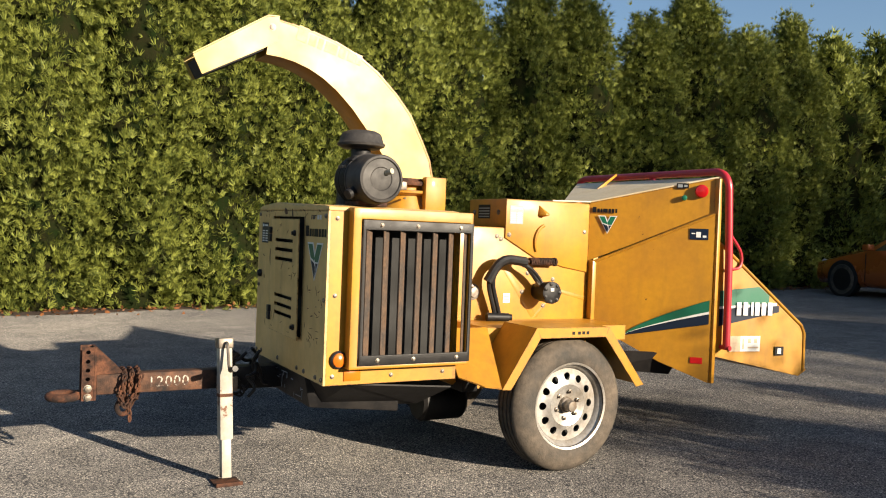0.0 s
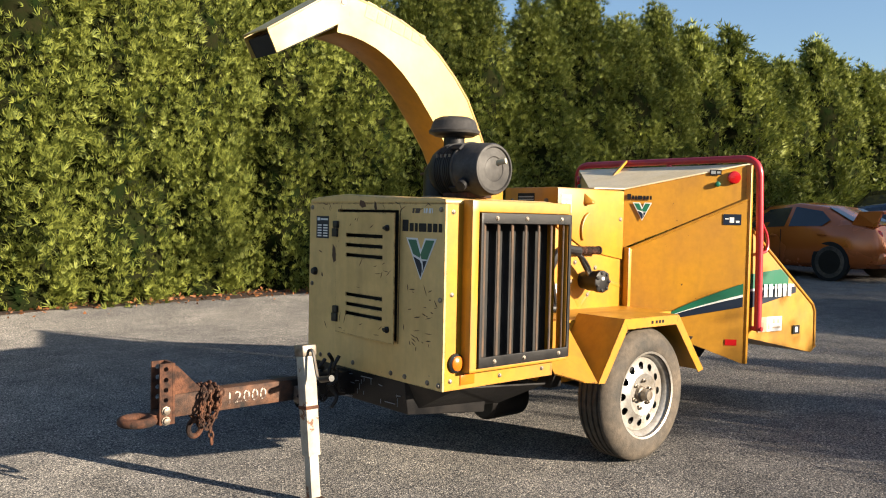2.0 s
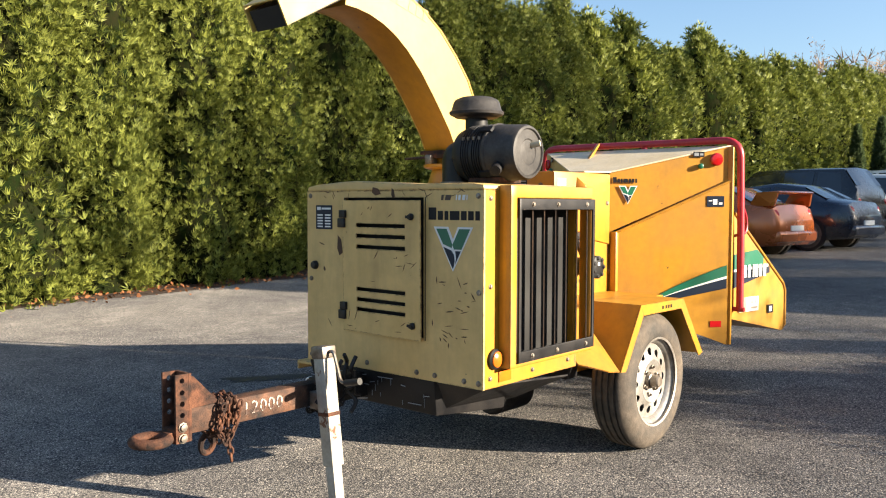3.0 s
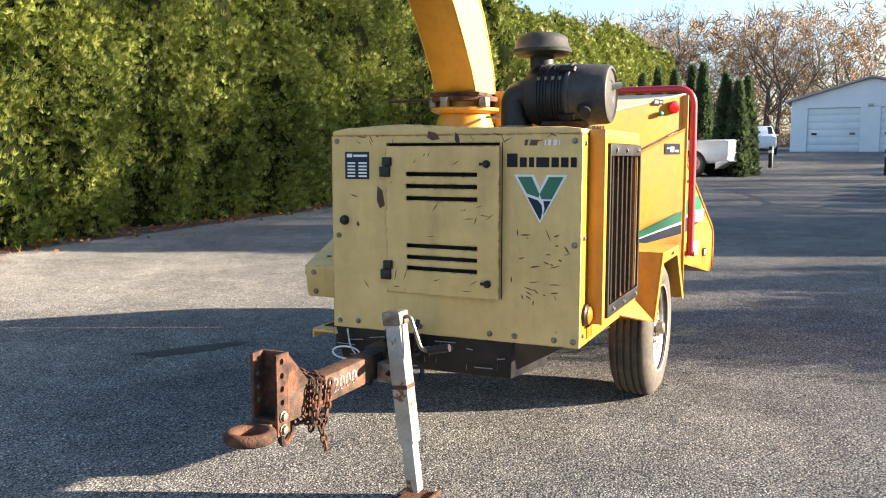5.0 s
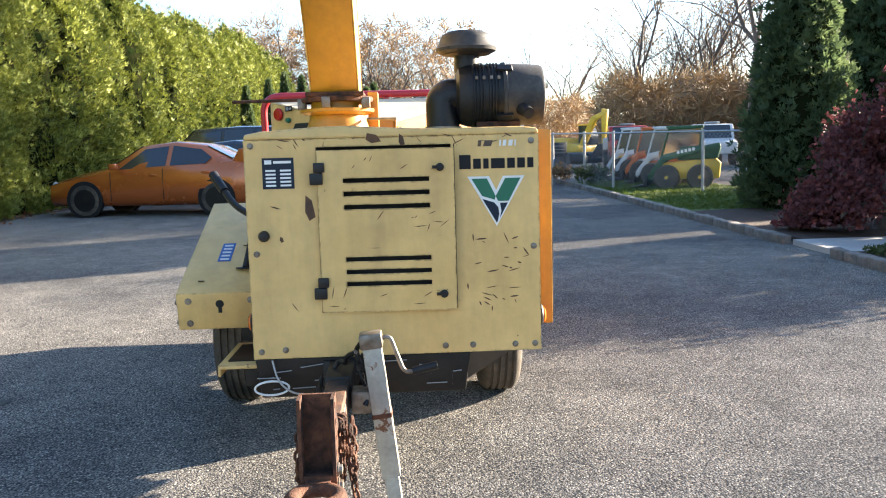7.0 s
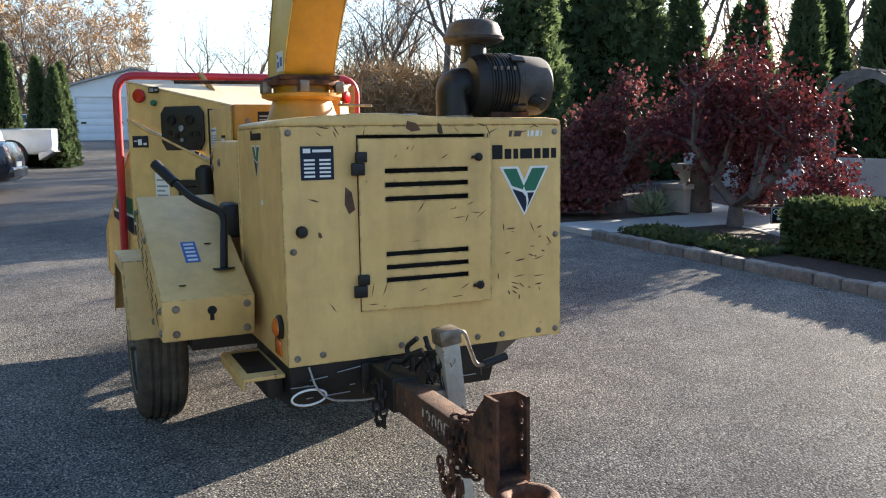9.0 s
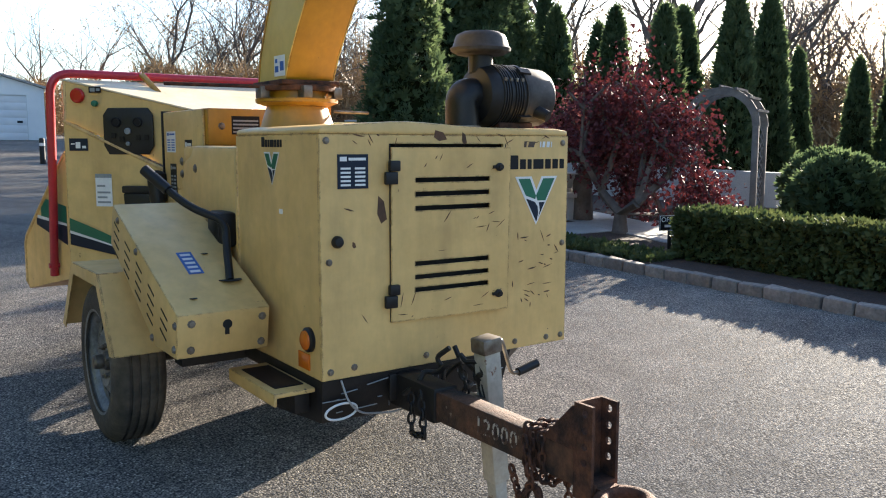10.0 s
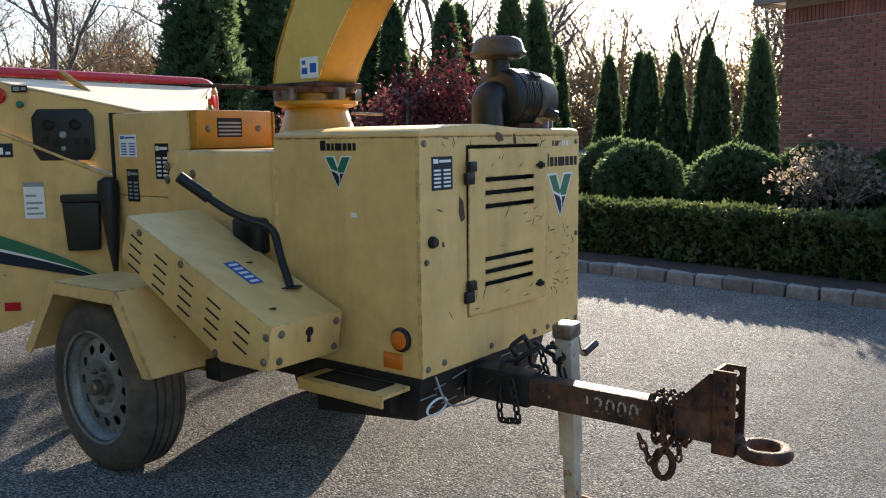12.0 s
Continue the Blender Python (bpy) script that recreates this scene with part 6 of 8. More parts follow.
def hopper_side(s):
    """s = -1 the right, 1 the left side panel."""
    def at(x, z):
        k = (x - 0.60) / 0.55
        return (x, YM + s * (0.14 + 0.567 * k), z)
    m = YELLOW if s < 0 else FADED
    bm = bmesh.new()
    plate(bm, [at(0.60, 1.175), at(1.152, 1.517), at(1.15, 1.737), at(0.60, 1.562)], 0.008 * s)
    ob = part("hopper_side", bm, m, CH, "flared yellow hopper side panel")
    bm = bmesh.new()
    def at2(x, z):
        p = at(x, z)
        return (p[0] - 0.012, p[1] + s * 0.012, p[2])
    plate(bm, [at2(0.64, 0.752), at2(0.94, 0.542), at2(1.156, 0.43), at2(1.156, 1.512), at2(0.64, 1.172)], 0.008 * s)
    part("lower_panel", bm, m, ob)
    bm = bmesh.new()
    p, q = Vector(at2(0.63, 1.172)), Vector(at2(1.156, 1.512))
    tube(bm, [p, q], 0.010, 8)
    part("fold_edge", bm, m, ob)
    bm = bmesh.new()
    y = YM + s * 0.707
    w_ = 0.035 if s < 0 else 0.012
    box(bm, 1.152, 1.180, min(y - s * 0.01, y + s * w_), max(y - s * 0.01, y + s * w_), 0.43, 1.738)
    part("rear_lip", bm, m, ob, bevel=0.003)
    # a frame whose x runs along the panel to the rear, facing outwards
    ang = math.degrees(math.atan2(0.567, 0.55))
    def fr(x, z, lift=0.0):
        px_, py_, pz_ = at(x, z)
        n = Vector((-math.sin(radians(ang)), s * math.cos(radians(ang)), 0)) * (0.009 + lift)
        if s < 0:
            return pose(px_ + n.x, py_ + n.y, pz_, 0, 0, -ang)
        return pose(px_ + n.x, py_ + n.y, pz_, 0, 0, 180 + ang)
    n3 = Vector((-math.sin(radians(ang)), s * math.cos(radians(ang)), 0))
    # tail lamp and small lamps
    for (x, z, r, material, nm) in ((1.093, 1.655, 0.042, REDLENS, "tail_lamp"), (1.02, 1.61, 0.018, GREEN, "indicator_lamp")):
        o = Vector(at(x, z)) + n3 * 0.008
        bm = bmesh.new()
        lathe(bm, [(r, 0), (r, 0.012), (r * 0.85, 0.02), (r * 0.3, 0.024)], o, n3, 24)
        part(nm, bm, material, ob)
    sticker(fr(0.985 if s < 0 else 1.045, 1.67), 0.075, 0.035, DECALBLACK, [(0.1, 0.5, 0.2, 0.8), (0.6, 0.9, 0.3, 0.7)], TILE_GREY, ob)
    sticker(fr(1.05 if s < 0 else 1.135, 1.345, 0.011), 0.115, 0.07, NAVY, [(0.35, 0.6, 0.2, 0.7), (0.1, 0.3, 0.5, 0.6), (0.7, 0.9, 0.2, 0.4)], WHITE, ob)
    return ob, at, fr, n3


HR, at_r, fr_r, n_r = hopper_side(-1)
HL, at_l, fr_l, n_l = hopper_side(1)
emblem(fr_r(0.685, 1.36), 0.125, 0.12, HR)
wordmark(fr_r(0.615, 1.50), 0.165, 0.036, HR)
sticker(fr_r(1.075, 0.55, 0.011), 0.075, 0.04, REDLENS, [], WHITE, HR)
sticker(fr_l(1.125, 0.55, 0.011), 0.08, 0.045, REDLENS, [], WHITE, HL)
sticker(fr_l(1.03, 1.03, 0.011), 0.10, 0.185, WHITE, [(0.0, 1.0, 0.88, 1.0), (0.1, 0.9, 0.1, 0.16), (0.1, 0.7, 0.25, 0.31), (0.1, 0.9, 0.4, 0.46), (0.1, 0.6, 0.6, 0.66)], TILE_GREY, HL, "white instruction sticker")
# control panel and document box on the left
o = fr_l(0.985, 1.325, 0.0)
CP = new("control_panel")
CP.parent = CH
CP.matrix_local = o
bm = bmesh.new()
prism(bm, [(0.0, 0.05), (0.03, 0.0), (0.27, 0.0), (0.30, 0.05), (0.30, 0.22), (0.27, 0.26), (0.03, 0.26), (0.0, 0.22)], "y", -0.014, 0.0)
part("control_plate", bm, PLASTIC, CP, "black control panel", bevel=0.004)
for x, z, r in ((0.08, 0.18, 0.028), (0.21, 0.18, 0.028), (0.15, 0.13, 0.018), (0.15, 0.06, 0.012)):
    bm = bmesh.new()
    lathe(bm, [(r, 0), (r, 0.01), (r * 0.8, 0.012), (r * 0.7, 0.008)], (x, -0.014, z), (0, -1, 0), 20)
    part("gauge", bm, TILE_GREY if r < 0.02 else DECALBLACK, CP)
for x, z in ((0.05, 0.09), (0.10, 0.07), (0.20, 0.08), (0.25, 0.08)):
    bm = bmesh.new()
    box(bm, x, x + 0.025, -0.02, -0.014, z, z + 0.03)
    part("switch", bm, DECALBLACK, CP)
o = fr_l(0.895, 0.86, 0.012)
DBX = new("document_box")
DBX.parent = CH
DBX.matrix_local = o
bm = bmesh.new()
prism(bm, [(0.0, 0.25), (0.015, 0.0), (0.17, 0.0), (0.185, 0.25)], "y", -0.05, 0.0)
part("box_body", bm, PLASTIC, DBX, "black plastic document box", bevel=0.01)
bm = bmesh.new()
box(bm, -0.005, 0.19, -0.055, 0.0, 0.25, 0.29)
part("box_lid", bm, PLASTIC, DBX, bevel=0.008)


# swooping stripes across hopper and tray
def stripe(x0, x1, fz0, fz1, s, material, d, name="stripe", n=14, tray=False):
    bm = bmesh.new()
    for i in range(n):
        a, b = x0 + (x1 - x0) * i / n, x0 + (x1 - x0) * (i + 1) / n
        if tray:
            q = [(a, YM + s * (0.712 + 0.13 * (a - 1.18) / 0.7), fz0(a)), (b, YM + s * (0.712 + 0.13 * (b - 1.18) / 0.7), fz0(b)), (b, YM + s * (0.712 + 0.13 * (b - 1.18) / 0.7), fz1(b)), (a, YM + s * (0.712 + 0.13 * (a - 1.18) / 0.7), fz1(a))]
            q = [Vector(p) + Vector((0, s * (d - 0.008), 0)) for p in q]
            nn = Vector((0, s, 0))
        else:
            at, nn = (at_r, n_r) if s < 0 else (at_l, n_l)
            q = [Vector(at(a, fz0(a))), Vector(at(b, fz0(b))), Vector(at(b, fz1(b))), Vector(at(a, fz1(a)))]
            q = [p + nn * (d + 0.0155) for p in q]
        hexa(bm, q, [p + nn * 0.001 for p in q])
    return part(name, bm, material, CH)


for s in (-1, 1):
    def t_(x):
        return min(1, max(0, (x - 0.775) / 0.40))
    top = lambda x: 0.70 + 0.275 * t_(x) ** 0.75
    mid = lambda x: 0.70 + 0.20 * t_(x) ** 0.8
    bot = lambda x: 0.70 + 0.115 * t_(x)
    stripe(0.775, 1.148, mid, top, s, GREEN, 0.010, "green_stripe")
    stripe(0.775, 1.148, lambda x: mid(x) - 0.018 * t_(x), mid, s, WHITE, 0.010, "white_stripe")
    stripe(0.775, 1.148, bot, lambda x: mid(x) - 0.018 * t_(x), s, NAVY, 0.010, "black_stripe")
    stripe(1.22, 1.60, lambda x: 0.92 + 0.06 * (x - 1.2), lambda x: min(1.02 + 0.1 * (x - 1.2), 1.29 - 0.74 * (x - 1.2)), s, GREEN, 0.010, "green_stripe", tray=True)
    stripe(1.22, 1.66, lambda x: 0.905 + 0.05 * (x - 1.2), lambda x: 0.92 + 0.06 * (x - 1.2), s, WHITE, 0.010, "white_stripe", tray=True)
    stripe(1.22, 1.68, lambda x: 0.79 + 0.20 * (x - 1.2), lambda x: 0.905 + 0.05 * (x - 1.2), s, NAVY, 0.010, "black_stripe", tray=True)

# hopper roof, floor, front
bm = bmesh.new()
plate(bm, [(0.30, YM - 0.135, 1.558), (0.30, YM + 0.15, 1.558), (0.60, YM + 0.15, 1.565), (1.15, YM + 0.71, 1.74), (1.185, YM + 0.73, 1.742), (1.185, YM - 0.73, 1.742), (1.15, YM - 0.71, 1.74), (0.60, YM - 0.15, 1.565)], -0.008)
part("hopper_roof", bm, mat("chalked_paint", (0.66, 0.57, 0.40), (0.58, 0.47, 0.28), 2.5, 0.6, fine=0.08, grime=0.2), CH, "chalky sun-bleached hopper roof")
bm = bmesh.new()
plate(bm, [(0.55, YM - 0.13, 0.70), (1.18, YM - 0.69, 0.60), (1.18, YM + 0.69, 0.60), (0.55, YM + 0.13, 0.70)], 0.01)
part("hopper_floor", bm, BLACK, CH)
bm = bmesh.new()
hexa(bm, [(0.602, -0.168, 0.55), (0.72, -0.2, 0.55), (0.72, 0.20, 0.55), (0.602, 0.20, 0.55)], [(0.602, -0.16, 1.50), (0.62, -0.15, 1.50), (0.64, 0.2, 1.50), (0.60, 0.2, 1.50)])
part("hopper_throat", bm, YELLOW, CH)
b3("throat_flange", 0.60, 0.64, -0.225, -0.18, 0.76, 1.18, YELLOW, bevel=0.006)
bm = bmesh.new()
plate(bm, [(0.55, -0.31, 0.60), (1.05, -0.60, 0.60), (1.05, -0.50, 0.45), (0.6, -0.31, 0.48)], 0.01)
part("mud_guard", bm, BLACK, CH)

# folding infeed tray
def tray_side(s):
    def at(x, z):
        return (x, YM + s * (0.712 + 0.13 * (x - 1.18) / 0.7), z)
    bm = bmesh.new()
    plate(bm, [at(1.19, 0.60), at(1.86, 0.46), at(1.895, 0.50), at(1.89, 0.75), at(1.865, 0.80), at(1.23, 1.31), at(1.19, 1.335)], 0.007 * s)
    ob = part("tray_side", bm, YELLOW if s < 0 else FADED, CH, "folding infeed tray side")
    bm = bmesh.new()
    pts = [Vector(at(1.19, 1.335)), Vector(at(1.23, 1.31)), Vector(at(1.865, 0.80)), Vector(at(1.89, 0.75)), Vector(at(1.895, 0.50))]
    tube(bm, pts, 0.011, 8)
    part("tray_edge", bm, YELLOW if s < 0 else FADED, ob)
    return ob, at


TR, tat = tray_side(-1)
TL, tat2 = tray_side(1)
bm = bmesh.new()
plate(bm, [tat(1.19, 0.60), tat(1.86, 0.46), tat2(1.86, 0.46), tat2(1.19, 0.60)], 0.008)
part("tray_floor", bm, YELLOW, CH)
bm = bmesh.new()
plate(bm, [tat(1.86, 0.46), tat(1.92, 0.50), tat2(1.92, 0.50), tat2(1.86, 0.46)], 0.008)
part("tray_lip", bm, YELLOW, CH)
b3("tail_reflector", 1.893, 1.905, YM - 0.82, YM - 0.77, 0.53, 0.60, REDLENS, TR)


def tfr(x, z):
    p = tat(x, z)
    return pose(p[0], p[1] - 0.0085, z, 0, 0, -math.degrees(math.atan2(0.13, 0.7)))


sticker(tfr(1.30, 0.63), 0.24, 0.10, WHITE, [(0.0, 0.36, 0.0, 1.0), (0.42, 0.48, 0.15, 0.85), (0.6, 0.7, 0.55, 0.85), (0.8, 0.9, 0.55, 0.85), (0.6, 0.95, 0.2, 0.3)], mat("beige_print", (0.55, 0.42, 0.28), rough=0.5), TR, "white sticker with small pictograms")
sticker(tfr(1.655, 0.60), 0.07, 0.06, DECALBLACK, [(0.3, 0.7, 0.2, 0.8)], WHITE, TR)
# plain white strokes in place of the model lettering
for i, (x, w) in enumerate(((1.345, 0.035), (1.395, 0.035), (1.455, 0.018), (1.485, 0.035), (1.535, 0.035), (1.585, 0.035))):
    ob = new("model_mark")
    ob.parent = TR
    ob.matrix_local = tfr(x, 0.865)
    bm = bmesh.new()
    h = 0.085
    box(bm, 0, w, -0.003, -0.002, 0, h)
    part("mark_stroke", bm, WHITE, ob)

# feed control bar: a red tube portal over the hopper
bm = bmesh.new()
tube(bm, bend([(1.245, -0.80, 0.655), (1.235, -0.80, 1.20), (1.20, -0.80, 1.785), (1.20, 0.745, 1.785), (1.27, 0.745, 1.2), (1.38, 0.745, 0.60)], 0.12, 8), 0.024, 14)
BARR = part("feed_bar", bm, RED, CH, "red tubular feed control bar")
for y, s in ((-0.80, 1), (0.745, -1)):
    bm = bmesh.new()
    xp = 1.245 if s > 0 else 1.37
    rod(bm, (xp, y - s * 0.03, 0.66), (xp, y + s * 0.08, 0.66), 0.016)
    part("bar_pivot", bm, RED, BARR)
bm = bmesh.new()
tube(bm, bend([(1.235, -0.79, 1.16), (1.36, -0.79, 1.17), (1.36, -0.79, 1.27), (1.235, -0.79, 1.40)], 0.06), 0.010, 8)
part("pull_handle", bm, RED, BARR)
bm = bmesh.new()
plate(bm, [(0.95, 0.22, 1.675), (0.99, 0.22, 1.675), (1.17, 0.26, 1.785), (1.16, 0.26, 1.80)], 0.03)
part("bar_lever", bm, YELLOW, CH, bevel=0.004)
bm = bmesh.new()
rod(bm, (1.20, -0.11, 1.76), (1.20, -0.10, 1.735), 0.02)
part("bar_bushing", bm, RED, BARR)

# belt guard on the left
bm = bmesh.new()
side = [(-0.275, 1.125), (-1.115, 0.775), (-1.085, 0.610), (-0.83, 0.610), (-0.215, 0.95)]
prism(bm, side, "y", 0.44, 0.792)
BG = part("belt_guard", bm, FADED, CH, "faded yellow sloping belt guard with vent slots", bevel=0.006)
# slots aren't cut: dark plates on the guard paint their shade
for i in range(5):
    for j in range(4 if i < 4 else 3):
        c = Vector((-0.337 - 0.157 * i + 0.011 * j, 0.793, 1.032 - 0.0687 * i - 0.0395 * j))
        e, w_ = Vector((-0.037, 0, -0.018)), Vector((0.0018, 0, -0.0036))
        q = [c - e + w_, c + e + w_, c + e - w_, c - e - w_]
        bm = bmesh.new()
        hexa(bm, q, [p + Vector((0, 0.001, 0)) for p in q])
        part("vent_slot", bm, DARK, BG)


def on_guard(x, y, lift=0.0):
    return Vector((x, y, 1.125 + (x + 0.275) * 0.4167 + lift))


bm = bmesh.new()
q = [on_guard(-0.86, 0.60, 0.001), on_guard(-0.70, 0.60, 0.001), on_guard(-0.70, 0.66, 0.001), on_guard(-0.86, 0.66, 0.001)]
plate(bm, q, 0.001)
STK = part("sticker", bm, BLUE, BG, "blue and white sticker")
for i in range(5):
    x = -0.85 + i * 0.03
    bm = bmesh.new()
    plate(bm, [on_guard(x, 0.61, 0.0022), on_guard(x + 0.014, 0.61, 0.0022), on_guard(x + 0.014, 0.65, 0.0022), on_guard(x, 0.65, 0.0022)], 0.001)
    part("print_bar", bm, WHITE, STK)
# the holes below are dark discs too, shade painted on a closed face
for p in ((-1.02, 0.70), (-0.72, 0.55)):
    bm = bmesh.new()
    rod(bm, on_guard(*p, 0.0005), on_guard(*p, 0.0025), 0.014, n=16)
    part("bolt_hole", bm, DARK, BG)
bm = bmesh.new()
rod(bm, on_guard(-0.92, 0.52, 0.0005), on_guard(-0.92, 0.52, 0.003), 0.045, n=20)
part("lever_slot", bm, DARK, BG)
for x, z in ((-1.09, 0.735), (-1.07, 0.645), (-0.62, 0.955), (-0.36, 1.06), (-0.80, 0.64)):
    bolt((x, 0.792, z), (0, 1, 0), BG, 0.012)
for y in (0.47, 0.74):
    for z in (0.74, 0.64):
        bolt((-1.115 + (0.775 - z) * 0.18, y, z), (-1, 0, 0), BG, 0.012)
bm = bmesh.new()
lathe(bm, [(0.018, 0), (0.018, 0.004)], (-1.105, 0.605, 0.725), (-1, 0, 0), 16)
box(bm, -1.104, -1.100, 0.597, 0.613, 0.685, 0.725)
part("key_slot", bm, DARK, BG)
# engagement lever
bm = bmesh.new()
tube(bm, bend([on_guard(-0.92, 0.52, 0.0), (-0.84, 0.50, 0.98), (-0.80, 0.485, 1.075), (-0.70, 0.60, 1.13), (-0.56, 0.715, 1.265)], 0.07), 0.016, 10)
LV = part("clutch_lever", bm, PLASTIC, CH, "black clutch lever")
bm = bmesh.new()
rod(bm, (-0.63, 0.658, 1.197), (-0.545, 0.727, 1.28), 0.023)
part("lever_grip", bm, PLASTIC, LV)
b3("clutch_linkage", -0.66, -0.50, 0.38, 0.46, 0.95, 1.10, PLASTIC, bevel=0.02)
bm = bmesh.new()
lathe(bm, [(0.05, 0), (0.05, 0.04)], (-0.60, 0.42, 1.02), (0, 1, 0), 16)
part("clutch_pulley", bm, BLACK, CH)

# step on the left front
bm = bmesh.new()
prism(bm, [(0.402, 0.505), (0.402, 0.523), (0.56, 0.523), (0.56, 0.475), (0.548, 0.475), (0.548, 0.505)], "x", -1.41, -0.98)
ST = part("step", bm, FADED, CH, bevel=0.005)
bm = bmesh.new()
box(bm, -1.35, -1.04, 0.42, 0.53, 0.5235, 0.527)
part("grip_tape", bm, DECALBLACK, ST)
b3("step_bracket", -1.36, -1.02, 0.40, 0.46, 0.42, 0.504, BLACK)


# ---- parked vehicles: x to the front, y to the left ----
SEDAN = [(2.2, 0.58, 0.28, 0.52, 0.56, 0.46), (2.08, 0.76, 0.22, 0.62, 0.68, 0.58), (1.35, 0.85, 0.2, 0.77, 0.86, 0.68), (0.85, 0.86, 0.2, 0.87, 0.95, 0.67), (0.20, 0.87, 0.2, 0.92, 1.36, 0.56), (-0.45, 0.87, 0.2, 0.94, 1.41, 0.56), (-1.05, 0.87, 0.2, 0.96, 1.33, 0.55), (-1.62, 0.86, 0.21, 0.97, 1.05, 0.64), (-2.08, 0.80, 0.24, 0.93, 0.99, 0.64), (-2.2, 0.70, 0.34, 0.68, 0.74, 0.6)]
SUV = [(2.3, 0.70, 0.35, 0.75, 0.82, 0.6), (2.2, 0.86, 0.3, 0.92, 1.0, 0.75), (1.2, 0.92, 0.28, 1.02, 1.10, 0.78), (0.95, 0.92, 0.28, 1.06, 1.16, 0.76), (0.35, 0.93, 0.28, 1.09, 1.72, 0.66), (-0.8, 0.93, 0.28, 1.10, 1.76, 0.66), (-1.9, 0.93, 0.28, 1.10, 1.74, 0.66), (-2.25, 0.90, 0.32, 1.05, 1.25, 0.74), (-2.32, 0.82, 0.4, 0.8, 0.9, 0.72)]
PICKUP = [(2.7, 0.72, 0.4, 0.85, 0.92, 0.62), (2.6, 0.92, 0.34, 1.0, 1.08, 0.8), (1.6, 0.96, 0.34, 1.08, 1.16, 0.8), (1.35, 0.96, 0.34, 1.10, 1.2, 0.78), (0.8, 0.96, 0.34, 1.12, 1.76, 0.68), (-0.25, 0.96, 0.34, 1.12, 1.78, 0.68), (-0.5, 0.96, 0.36, 1.12, 1.18, 0.86), (-0.55, 0.96, 0.36, 1.12, 1.16, 0.94), (-2.6, 0.96, 0.42, 1.12, 1.16, 0.94), (-2.7, 0.90, 0.5, 1.10, 1.14, 0.9)]


